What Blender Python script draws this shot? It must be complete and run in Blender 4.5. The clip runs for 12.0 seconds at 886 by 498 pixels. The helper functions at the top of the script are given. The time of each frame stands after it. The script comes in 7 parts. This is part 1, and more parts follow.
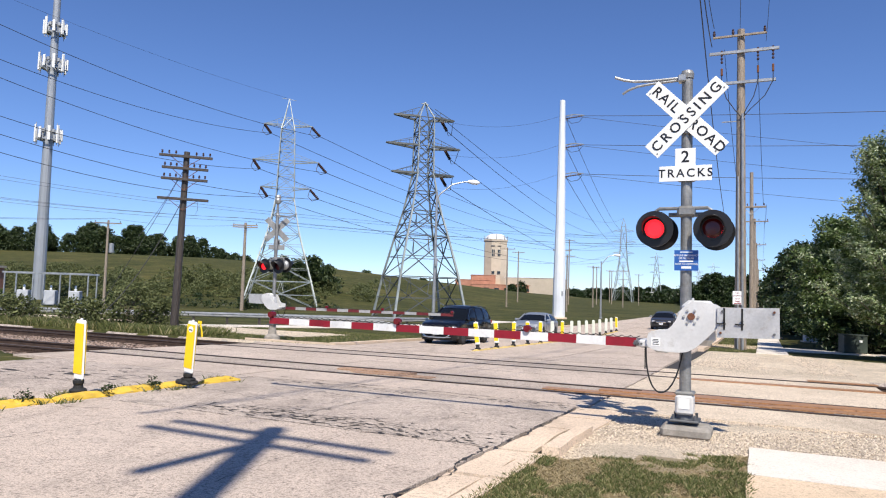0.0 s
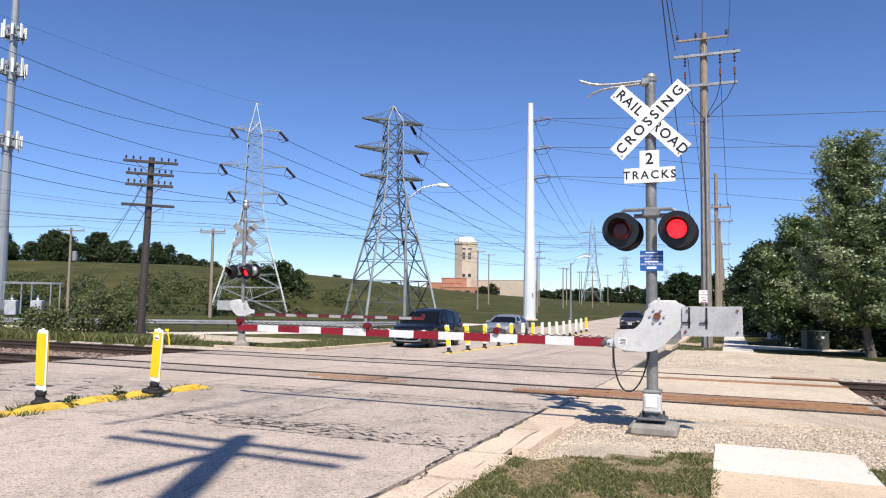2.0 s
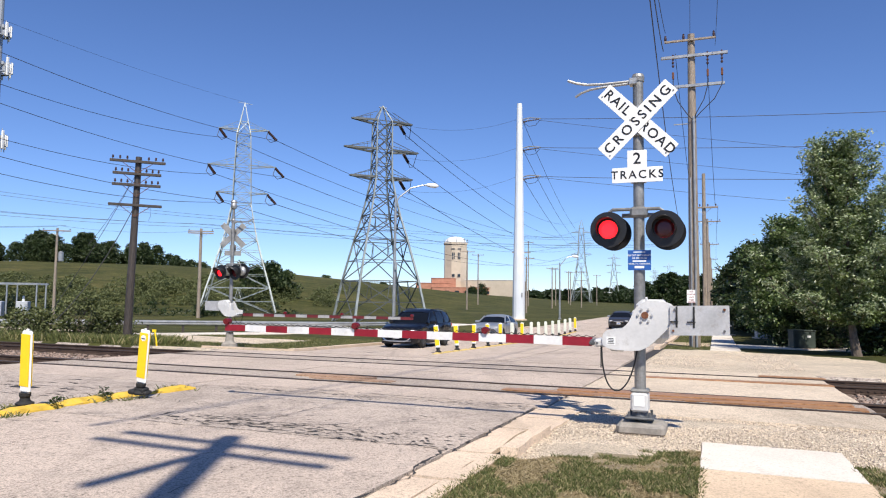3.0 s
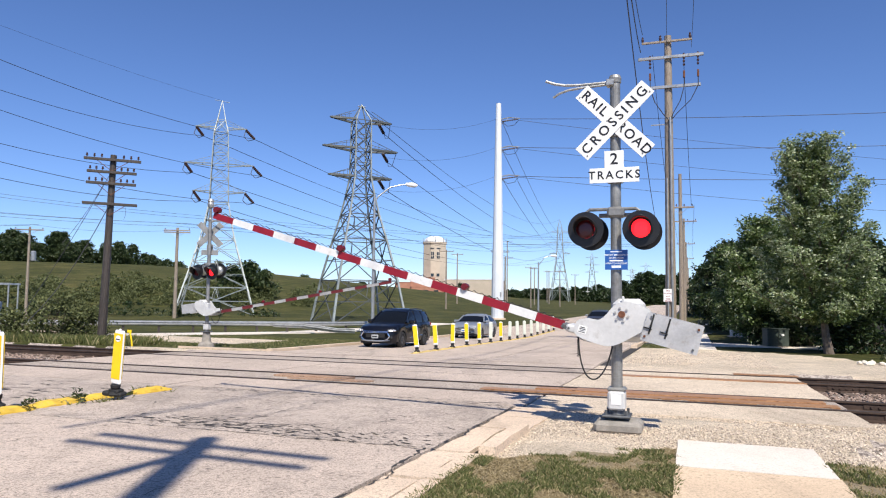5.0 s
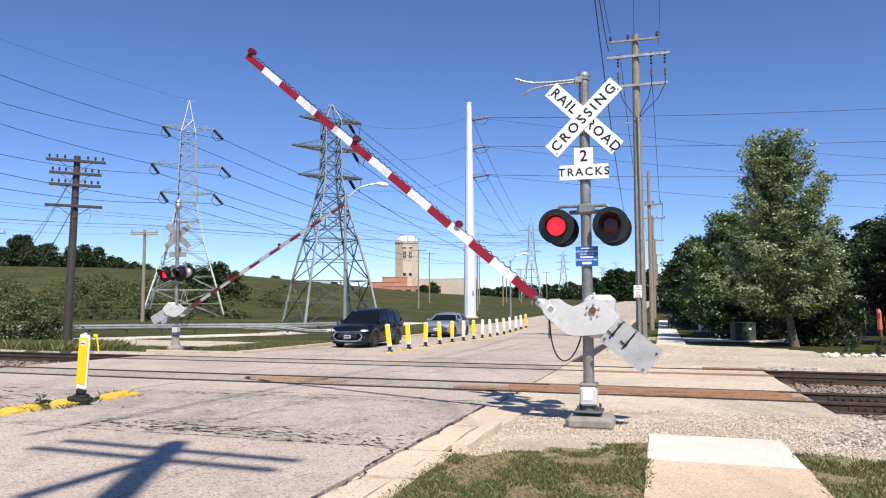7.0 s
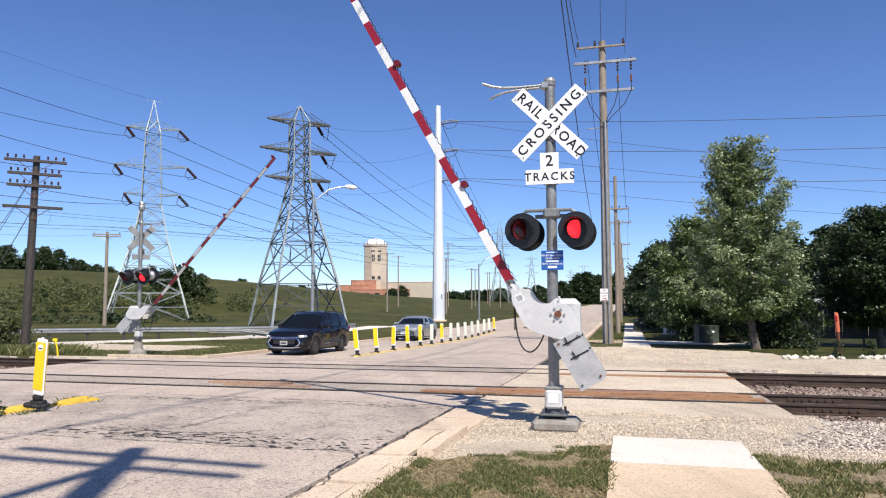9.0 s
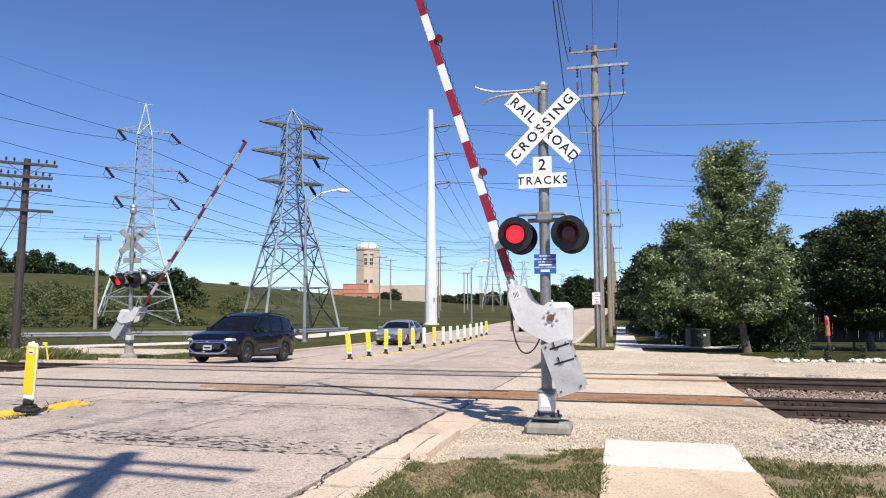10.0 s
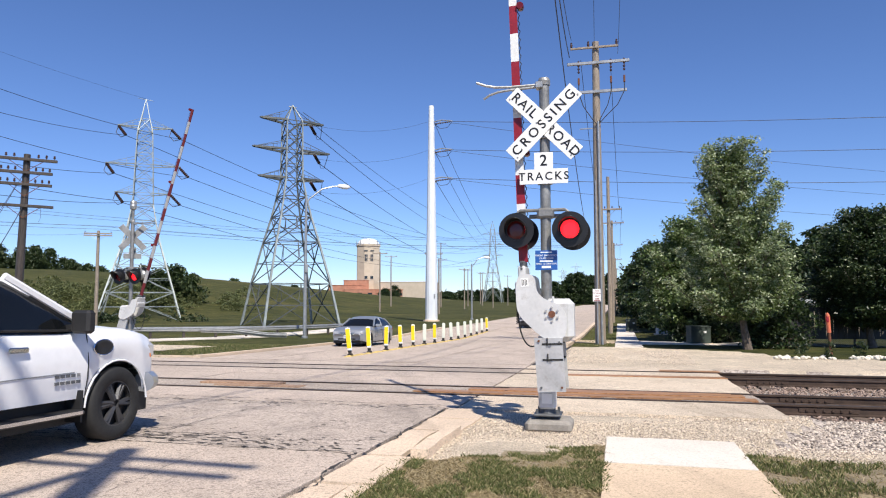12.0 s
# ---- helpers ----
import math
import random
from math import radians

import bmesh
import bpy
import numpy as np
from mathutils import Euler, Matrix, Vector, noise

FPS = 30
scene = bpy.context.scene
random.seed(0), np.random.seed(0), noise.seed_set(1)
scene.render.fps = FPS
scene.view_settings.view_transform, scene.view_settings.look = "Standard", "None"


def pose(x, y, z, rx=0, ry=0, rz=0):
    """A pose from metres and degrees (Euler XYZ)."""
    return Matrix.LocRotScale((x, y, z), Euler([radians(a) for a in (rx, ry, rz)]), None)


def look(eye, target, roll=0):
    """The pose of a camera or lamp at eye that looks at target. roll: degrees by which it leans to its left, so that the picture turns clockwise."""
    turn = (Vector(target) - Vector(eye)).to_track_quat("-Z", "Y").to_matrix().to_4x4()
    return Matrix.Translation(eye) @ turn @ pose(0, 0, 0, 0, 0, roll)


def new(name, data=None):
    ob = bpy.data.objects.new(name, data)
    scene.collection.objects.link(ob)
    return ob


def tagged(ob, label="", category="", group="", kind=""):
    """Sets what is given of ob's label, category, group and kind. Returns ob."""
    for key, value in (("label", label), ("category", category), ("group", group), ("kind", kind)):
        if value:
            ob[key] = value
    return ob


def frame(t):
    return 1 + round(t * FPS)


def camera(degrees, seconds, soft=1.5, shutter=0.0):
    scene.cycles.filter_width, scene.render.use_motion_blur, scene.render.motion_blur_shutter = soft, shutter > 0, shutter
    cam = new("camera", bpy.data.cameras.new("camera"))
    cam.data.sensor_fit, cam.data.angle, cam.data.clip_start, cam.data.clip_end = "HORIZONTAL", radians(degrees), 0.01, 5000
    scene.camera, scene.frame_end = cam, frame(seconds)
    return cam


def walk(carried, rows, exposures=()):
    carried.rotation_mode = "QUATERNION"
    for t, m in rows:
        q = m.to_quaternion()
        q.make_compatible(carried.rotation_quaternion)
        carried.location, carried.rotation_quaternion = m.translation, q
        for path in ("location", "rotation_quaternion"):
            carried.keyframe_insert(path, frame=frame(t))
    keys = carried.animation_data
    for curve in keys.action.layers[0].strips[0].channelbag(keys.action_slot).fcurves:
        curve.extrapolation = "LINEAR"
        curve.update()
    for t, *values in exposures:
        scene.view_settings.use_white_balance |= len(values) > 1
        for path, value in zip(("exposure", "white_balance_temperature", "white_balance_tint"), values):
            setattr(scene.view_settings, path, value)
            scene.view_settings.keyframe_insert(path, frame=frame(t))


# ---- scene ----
cam = camera(64.3, 12.0, soft=1.1)
PATH = [
    (0, (0.158, -0.09, 1.56), (0.129, 1.906, 1.689), 1.7),
    (0.5, (0.162, -0.101, 1.558), (0.165, 1.894, 1.695), 1.7),
    (1, (0.167, -0.113, 1.56), (0.193, 1.882, 1.7), 1.5),
    (1.5, (0.17, -0.122, 1.561), (0.212, 1.872, 1.703), 1.2),
    (2, (0.184, -0.106, 1.562), (0.238, 1.888, 1.702), 0.8),
    (2.5, (0.193, -0.106, 1.556), (0.261, 1.888, 1.696), 0.7),
    (3, (0.198, -0.094, 1.555), (0.282, 1.899, 1.696), 0.7),
    (5, (0.207, -0.101, 1.558), (0.35, 1.889, 1.698), 0.6),
    (5.5, (0.218, -0.089, 1.554), (0.384, 1.899, 1.697), 0.3),
    (6, (0.215, -0.093, 1.556), (0.402, 1.893, 1.698), 0.0),
    (6.5, (0.22, -0.077, 1.549), (0.422, 1.907, 1.689), -0.2),
    (7, (0.219, -0.072, 1.548), (0.441, 1.911, 1.686), -0.2),
    (9, (0.252, -0.077, 1.553), (0.561, 1.894, 1.7), -0.2),
    (9.5, (0.24, -0.09, 1.553), (0.563, 1.878, 1.706), -0.2),
    (10, (0.242, -0.084, 1.553), (0.572, 1.882, 1.71), -0.2),
    (10.5, (0.242, -0.087, 1.551), (0.573, 1.879, 1.71), -0.2),
    (11, (0.241, -0.079, 1.551), (0.574, 1.887, 1.706), -0.1),
    (11.5, (0.238, -0.078, 1.557), (0.569, 1.889, 1.706), -0.1),
    (12, (0.245, -0.041, 1.551), (0.574, 1.926, 1.698), -0.1),
]
walk(cam, [(t, look(eye, target, roll)) for t, eye, target, roll in PATH])

# ---- world and light ----
ROAD_TURN = -23.5
SA, CA = math.sin(radians(23.5)), math.cos(radians(23.5))
SUN_AZ, SUN_EL = math.atan2(0.154, -0.988), radians(50)

world = bpy.data.worlds.new("sky")
scene.world = world
world.use_nodes = True
wn = world.node_tree.nodes
sky = wn.new("ShaderNodeTexSky")
sky.sky_type = "NISHITA"
sky.sun_disc = False
sky.sun_elevation = SUN_EL
sky.sun_rotation = SUN_AZ
sky.altitude = 2000
sky.air_density = 1.0
sky.dust_density = 0.0
sky.ozone_density = 3.0
vivid = wn.new("ShaderNodeHueSaturation")
vivid.inputs["Saturation"].default_value = 1.05
world.node_tree.links.new(sky.outputs[0], vivid.inputs["Color"])
tint = wn.new("ShaderNodeMix")
tint.data_type, tint.blend_type = "RGBA", "MULTIPLY"
tint.inputs[0].default_value = 1.0
tint.inputs[7].default_value = (0.89, 0.98, 1.25, 1)
world.node_tree.links.new(vivid.outputs[0], tint.inputs[6])
world.node_tree.links.new(tint.outputs[2], wn["Background"].inputs[0])
wn["Background"].inputs[1].default_value = 0.090

sun = new("sun", bpy.data.lights.new("sun", "SUN"))
sun.data.energy = 4.9
sun.data.angle = radians(0.53)
sun.data.color = (1.0, 0.93, 0.83)
sun.matrix_basis = look((0, 0, 0), (-math.sin(SUN_AZ) * math.cos(SUN_EL), -math.cos(SUN_AZ) * math.cos(SUN_EL), -math.sin(SUN_EL)))
scene.view_settings.exposure = 0.36


# ---- materials ----
def mat(name, build):
    m = bpy.data.materials.new(name)
    m.use_nodes = True
    nt = m.node_tree
    build(nt, nt.nodes["Principled BSDF"])
    return m


def node(nt, kind, **values):
    n = nt.nodes.new(kind)
    for k, v in values.items():
        n.inputs[k.replace("_", " ")].default_value = v
    return n


def noise_tex(nt, scale, detail=4.0, rough=0.55, coords="Object", stretch=None):
    tc = nt.nodes.new("ShaderNodeTexCoord")
    n = node(nt, "ShaderNodeTexNoise", Scale=scale, Detail=detail, Roughness=rough)
    src = tc.outputs[coords]
    if stretch:
        mp = nt.nodes.new("ShaderNodeMapping")
        mp.inputs["Scale"].default_value = stretch
        nt.links.new(src, mp.inputs[0])
        src = mp.outputs[0]
    nt.links.new(src, n.inputs["Vector"])
    return n.outputs["Fac"]


def ramp(nt, fac, stops):
    r = nt.nodes.new("ShaderNodeValToRGB")
    els = r.color_ramp.elements
    while len(els) < len(stops):
        els.new(0.5)
    for e, (p, c) in zip(els, stops):
        e.position = p
        e.color = (*c, 1) if len(c) == 3 else c
    nt.links.new(fac, r.inputs[0])
    return r.outputs[0]


def mix(nt, a, b, fac, mode="MIX"):
    m = nt.nodes.new("ShaderNodeMix")
    m.data_type = "RGBA"
    m.blend_type = mode
    for sock, v in ((m.inputs[6], a), (m.inputs[7], b), (m.inputs[0], fac)):
        if hasattr(v, "is_linked"):
            nt.links.new(v, sock)
        elif isinstance(v, (int, float)):
            sock.default_value = v
        else:
            sock.default_value = (*v, 1)
    return m.outputs[2]


def bump(nt, bsdf, fac, strength, dist):
    b = nt.nodes.new("ShaderNodeBump")
    b.inputs["Strength"].default_value = strength
    b.inputs["Distance"].default_value = dist
    nt.links.new(fac, b.inputs["Height"])
    nt.links.new(b.outputs[0], bsdf.inputs["Normal"])


def plain(name, color, rough=0.5, metal=0.0, vary=0.12, scale=6.0, bump_d=0.0, spec=0.5, dirt=None):
    """A colour with blotches at two scales, after what it is made of."""
    def build(nt, b):
        big = noise_tex(nt, scale, 3)
        fine = noise_tex(nt, scale * 9, 5)
        lo = tuple(c * (1 - vary) for c in color)
        hi = tuple(min(1, c * (1 + vary)) for c in color)
        c = ramp(nt, big, [(0.3, lo), (0.7, hi)])
        c = mix(nt, c, ramp(nt, fine, [(0.35, (1 - vary,) * 3), (0.65, (1, 1, 1))]), 0.8, "MULTIPLY")
        if dirt:
            d = noise_tex(nt, scale * 2.2, 6, 0.7)
            c = mix(nt, c, dirt, ramp(nt, d, [(0.55, (0, 0, 0)), (0.75, (0.85,) * 3)]))
        nt.links.new(c, b.inputs["Base Color"])
        nt.links.new(ramp(nt, fine, [(0.2, (max(0, rough - 0.1),) * 3), (0.8, (min(1, rough + 0.1),) * 3)]), b.inputs["Roughness"])
        b.inputs["Metallic"].default_value = metal
        b.inputs["Specular IOR Level"].default_value = spec
        if bump_d:
            bump(nt, b, fine, 0.6, bump_d)
    return mat(name, build)


def concrete_build(base, crack, patch, stain=0.5):
    def build(nt, b):
        big = noise_tex(nt, 0.35, 4, 0.6)
        mid = noise_tex(nt, 2.3, 6, 0.65)
        fine = noise_tex(nt, 70, 4, 0.7)
        spk = noise_tex(nt, 28, 2, 0.5)
        c = ramp(nt, big, [(0.3, tuple(k * 0.80 for k in base)), (0.55, base), (0.8, tuple(min(1, k * 1.08) for k in base))])
        c = mix(nt, c, patch, ramp(nt, mid, [(0.52, (0, 0, 0)), (0.72, (stain,) * 3)]))
        wear = noise_tex(nt, 0.9, 5, 0.6, stretch=(1.6, 0.16, 1))
        c = mix(nt, c, tuple(k * 0.55 for k in base), ramp(nt, wear, [(0.54, (0, 0, 0)), (0.72, (0.55,) * 3)]))
        c = mix(nt, c, ramp(nt, fine, [(0.36, (0.38,) * 3), (0.56, (1.12,) * 3)]), min(0.95, stain * 1.35), "MULTIPLY")
        c = mix(nt, c, ramp(nt, spk, [(0.30, (0.35,) * 3), (0.46, (1, 1, 1))]), min(0.85, stain * 1.3), "MULTIPLY")
        grit = noise_tex(nt, 13, 8, 0.8)
        c = mix(nt, c, ramp(nt, grit, [(0.34, (0.42,) * 3), (0.47, (0.98,) * 3), (0.7, (1.12,) * 3)]), max(0.05, (stain - 0.3) * 1.6), "MULTIPLY")
        pit = noise_tex(nt, 9, 6, 0.75, stretch=(0.5, 1.6, 1))
        c = mix(nt, c, tuple(k * 0.42 for k in base), ramp(nt, pit, [(0.58, (0, 0, 0)), (0.68, (stain * 0.9,) * 3)]))
        if crack:
            tc = nt.nodes.new("ShaderNodeTexCoord")
            warp = node(nt, "ShaderNodeTexNoise", Scale=1.4, Detail=5.0)
            nt.links.new(tc.outputs["Object"], warp.inputs["Vector"])
            w = mix(nt, tc.outputs["Object"], warp.outputs["Color"], 0.25, "LINEAR_LIGHT")
            vo = node(nt, "ShaderNodeTexVoronoi", Scale=0.8)
            vo.feature = "DISTANCE_TO_EDGE"
            nt.links.new(w, vo.inputs["Vector"])
            line = ramp(nt, vo.outputs["Distance"], [(0.0, (1, 1, 1)), (0.007, (0, 0, 0))])
            zone = ramp(nt, noise_tex(nt, 0.3, 3), [(0.60, (0, 0, 0)), (0.68, (0.7, 0.7, 0.7))])
            f = mix(nt, line, zone, 1.0, "MULTIPLY")
            c = mix(nt, c, (0.05, 0.045, 0.04), f)
        nt.links.new(c, b.inputs["Base Color"])
        b.inputs["Roughness"].default_value = 0.9
        b.inputs["Specular IOR Level"].default_value = 0.25
        bump(nt, b, fine, 0.7, 0.004)
    return build


CONCRETE = mat("road_concrete", concrete_build((0.60, 0.495, 0.41), True, (0.44, 0.37, 0.31), 0.6))
CONCRETE_WORN = mat("spalled_road_concrete", concrete_build((0.56, 0.47, 0.395), True, (0.30, 0.255, 0.22), 0.85))
WALKWAY = mat("sidewalk_concrete", concrete_build((0.76, 0.69, 0.60), False, (0.62, 0.53, 0.42), 0.22))
WALK_OLD = mat("old_sidewalk_concrete", concrete_build((0.70, 0.54, 0.38), True, (0.48, 0.37, 0.24), 0.35))
KERB = mat("kerb_concrete", concrete_build((0.76, 0.60, 0.45), False, (0.56, 0.44, 0.33), 0.38))
PANEL = mat("crossing_panel_concrete", concrete_build((0.50, 0.42, 0.35), True, (0.30, 0.25, 0.21), 0.7))
REDPANEL = mat("rust_stained_crossing_panel", concrete_build((0.47, 0.31, 0.21), True, (0.34, 0.2, 0.12), 0.7))
GAP = plain("tar_joint", (0.045, 0.04, 0.036), 0.85, vary=0.3, scale=8)
STEEL = plain("galvanised_steel", (0.42, 0.43, 0.43), 0.45, 0.7, 0.18, 3)
MAST_GREY = plain("weathered_aluminium", (0.30, 0.30, 0.29), 0.5, 0.55, 0.25, 4, dirt=(0.16, 0.14, 0.12))
WOODGREY = mat("pole_wood", lambda nt, b: (
    nt.links.new(ramp(nt, noise_tex(nt, 9, 6, 0.7, stretch=(5, 5, 0.35)), [(0.3, (0.10, 0.078, 0.058)), (0.5, (0.27, 0.22, 0.17)), (0.7, (0.40, 0.34, 0.27))]), b.inputs["Base Color"]),
    bump(nt, b, noise_tex(nt, 14, 6, 0.7, stretch=(5, 5, 0.3)), 0.7, 0.01)) and None)
WOODDARK = mat("creosote_wood", lambda nt, b: (
    nt.links.new(ramp(nt, noise_tex(nt, 9, 6, 0.7, stretch=(5, 5, 0.35)), [(0.3, (0.022, 0.018, 0.015)), (0.5, (0.05, 0.04, 0.033)), (0.7, (0.10, 0.08, 0.065))]), b.inputs["Base Color"]),
    bump(nt, b, noise_tex(nt, 14, 6, 0.7, stretch=(5, 5, 0.3)), 0.7, 0.01)) and None)
RAILSTEEL = plain("rusted_rail", (0.075, 0.048, 0.035), 0.75, 0.3, 0.35, 3, 0.002)
RAILTOP = plain("worn_rail_head", (0.075, 0.06, 0.052), 0.5, 0.5, 0.2, 3)
STEELDARK = plain("dull_dark_steel", (0.14, 0.145, 0.15), 0.55, 0.5, 0.25, 1.5)
TIE = plain("old_timber_tie", (0.13, 0.095, 0.07), 0.9, 0, 0.35, 4, 0.004)
TIMBER = mat("crossing_timber", lambda nt, b: (
    nt.links.new(ramp(nt, noise_tex(nt, 5, 6, 0.7, stretch=(0.2, 6, 3)), [(0.3, (0.11, 0.06, 0.035)), (0.48, (0.34, 0.175, 0.08)), (0.7, (0.50, 0.29, 0.15))]), b.inputs["Base Color"]),
    bump(nt, b, noise_tex(nt, 8, 6, 0.7, stretch=(0.2, 6, 3)), 0.6, 0.008)) and None)
WHITE = plain("white_sign_sheet", (0.80, 0.80, 0.78), 0.45, vary=0.05, scale=3)
BLACK = plain("black_paint", (0.012, 0.012, 0.013), 0.4, vary=0.2)
RUBBER = plain("black_rubber", (0.018, 0.018, 0.018), 0.75, vary=0.3, scale=12, bump_d=0.001)
RED = plain("red_reflective_sheet", (0.25, 0.008, 0.020), 0.4, vary=0.15, scale=5)
ARMDULL = plain("dull_grey_gate_sheet", (0.36, 0.36, 0.36), 0.55, vary=0.12, scale=4, dirt=(0.2, 0.19, 0.18))
REDDULL = plain("dull_dark_red_sheet", (0.13, 0.015, 0.018), 0.55, vary=0.2, scale=5)
TOWERDARK = plain("dark_angle_steel", (0.10, 0.11, 0.11), 0.6, 0.2, 0.25, 1.2)
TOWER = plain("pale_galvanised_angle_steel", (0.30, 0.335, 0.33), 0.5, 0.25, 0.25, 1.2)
ARMWHITE = plain("white_gate_sheet", (0.72, 0.72, 0.71), 0.45, vary=0.08, scale=4, dirt=(0.5, 0.48, 0.44))
CREAM = plain("aged_white_plastic", (0.66, 0.69, 0.60), 0.5, vary=0.06, scale=4)
YELLOW = plain("yellow_delineator", (0.86, 0.60, 0.012), 0.45, vary=0.06, scale=5)
KERBYELLOW = plain("worn_yellow_kerb_paint", (0.66, 0.43, 0.05), 0.8, vary=0.15, scale=5, bump_d=0.004, dirt=(0.36, 0.31, 0.24))
CAST = plain("silver_paint_on_cast_metal", (0.62, 0.62, 0.61), 0.5, 0.15, 0.10, 3, 0.001, dirt=(0.40, 0.38, 0.35))
PLATE = plain("weathered_counterweight_steel", (0.50, 0.50, 0.50), 0.5, 0.35, 0.14, 4, 0.001, dirt=(0.30, 0.26, 0.23))
RUST = plain("rust", (0.16, 0.06, 0.03), 0.85, vary=0.3, scale=20)
BLUE = plain("blue_sign_sheet", (0.02, 0.10, 0.36), 0.4, vary=0.06)
WHITEPOLE = plain("white_painted_steel_pole", (0.74, 0.77, 0.80), 0.4, 0.1, 0.05, 0.6)
CELLGREY = plain("grey_steel_monopole", (0.36, 0.38, 0.40), 0.45, 0.4, 0.08, 0.6)
WIRE = plain("dark_cable", (0.03, 0.03, 0.035), 0.6, vary=0.1)
GLASSINS = plain("brown_porcelain", (0.06, 0.03, 0.025), 0.3, vary=0.15)


def ground_build(nt, b):
    big = noise_tex(nt, 0.05, 5, 0.6)
    mid = noise_tex(nt, 0.7, 6, 0.7)
    fine = noise_tex(nt, 24, 5, 0.75)
    c = ramp(nt, big, [(0.3, (0.048, 0.056, 0.018)), (0.5, (0.068, 0.076, 0.025)), (0.7, (0.105, 0.10, 0.039))])
    c = mix(nt, c, (0.19, 0.16, 0.085), ramp(nt, mid, [(0.5, (0, 0, 0)), (0.75, (0.6,) * 3)]))
    c = mix(nt, c, ramp(nt, fine, [(0.3, (0.5,) * 3), (0.7, (1.2,) * 3)]), 0.9, "MULTIPLY")
    sward = noise_tex(nt, 0.22, 6, 0.7, stretch=(0.6, 1.6, 1))
    c = mix(nt, c, ramp(nt, sward, [(0.38, (0.55, 0.6, 0.5)), (0.62, (1.3, 1.2, 1.05))]), 0.9, "MULTIPLY")
    tuss = noise_tex(nt, 2.6, 8, 0.8, stretch=(0.7, 1.3, 1))
    c = mix(nt, c, ramp(nt, tuss, [(0.36, (0.45, 0.5, 0.42)), (0.5, (1, 1, 1)), (0.66, (1.6, 1.45, 1.2))]), 0.85, "MULTIPLY")
    nt.links.new(c, b.inputs["Base Color"])
    b.inputs["Roughness"].default_value = 0.95
    b.inputs["Specular IOR Level"].default_value = 0.15
    bump(nt, b, fine, 0.8, 0.03)


GRASSLAND = mat("mown_grass_ground", ground_build)
DRYSOIL = plain("dry_verge_soil", (0.30, 0.24, 0.15), 0.95, vary=0.35, scale=3, bump_d=0.012, dirt=(0.12, 0.12, 0.05))


def gravel_build(light, dark, scale):
    def build(nt, b):
        tc = nt.nodes.new("ShaderNodeTexCoord")
        vo = node(nt, "ShaderNodeTexVoronoi", Scale=scale)
        nt.links.new(tc.outputs["Object"], vo.inputs["Vector"])
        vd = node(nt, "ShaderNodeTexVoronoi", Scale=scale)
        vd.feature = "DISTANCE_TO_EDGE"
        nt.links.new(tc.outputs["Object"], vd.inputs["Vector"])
        sep = nt.nodes.new("ShaderNodeSeparateColor")
        nt.links.new(vo.outputs["Color"], sep.inputs[0])
        c = ramp(nt, sep.outputs[0], [(0.0, dark), (0.45, light), (1.0, tuple(min(1, k * 1.2) for k in light))])
        # Cell edges darkened: the shade in the gaps between stones, painted in.
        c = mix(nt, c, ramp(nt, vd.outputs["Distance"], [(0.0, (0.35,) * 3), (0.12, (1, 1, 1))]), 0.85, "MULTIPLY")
        c = mix(nt, c, ramp(nt, noise_tex(nt, 0.8, 5, 0.65), [(0.35, (0.78,) * 3), (0.65, (1.1,) * 3)]), 0.8, "MULTIPLY")
        nt.links.new(c, b.inputs["Base Color"])
        b.inputs["Roughness"].default_value = 0.95
        b.inputs["Specular IOR Level"].default_value = 0.2
        bump(nt, b, vd.outputs["Distance"], 0.9, 0.02)
    return build


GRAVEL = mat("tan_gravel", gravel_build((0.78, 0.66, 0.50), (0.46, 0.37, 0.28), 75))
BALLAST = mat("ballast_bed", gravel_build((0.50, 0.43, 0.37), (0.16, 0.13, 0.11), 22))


def stone_build(light, dark):
    def build(nt, b):
        g = nt.nodes.new("ShaderNodeNewGeometry")
        c = ramp(nt, g.outputs["Random Per Island"], [(0.0, dark), (0.5, light), (1.0, tuple(min(1, k * 1.3) for k in light))])
        c = mix(nt, c, ramp(nt, noise_tex(nt, 40, 4), [(0.3, (0.75,) * 3), (0.7, (1.05,) * 3)]), 0.8, "MULTIPLY")
        nt.links.new(c, b.inputs["Base Color"])
        b.inputs["Roughness"].default_value = 0.9
    return build


STONE = mat("loose_tan_stones", stone_build((0.66, 0.56, 0.44), (0.24, 0.19, 0.16)))
BALLASTSTONE = mat("loose_ballast_stones", stone_build((0.56, 0.48, 0.40), (0.18, 0.15, 0.13)))
RUSTSTONE = mat("rust_brown_ballast_stones", stone_build((0.30, 0.22, 0.175), (0.09, 0.065, 0.055)))
WHITESTONE = mat("white_landscape_stones", stone_build((0.60, 0.55, 0.46), (0.34, 0.30, 0.24)))


def leaf_mat(name, lo, mid, hi, gloss=0.45):
    def build(nt, b):
        g = nt.nodes.new("ShaderNodeNewGeometry")
        c = ramp(nt, g.outputs["Random Per Island"], [(0.0, lo), (0.72, mid), (1.0, hi)])
        nt.links.new(c, b.inputs["Base Color"])
        b.inputs["Roughness"].default_value = gloss
        tr = nt.nodes.new("ShaderNodeBsdfTranslucent")
        nt.links.new(c, tr.inputs[0])
        ms = nt.nodes.new("ShaderNodeMixShader")
        ms.inputs[0].default_value = 0.3
        nt.links.new(b.outputs[0], ms.inputs[1])
        nt.links.new(tr.outputs[0], ms.inputs[2])
        nt.links.new(ms.outputs[0], nt.nodes["Material Output"].inputs[0])
    return mat(name, build)


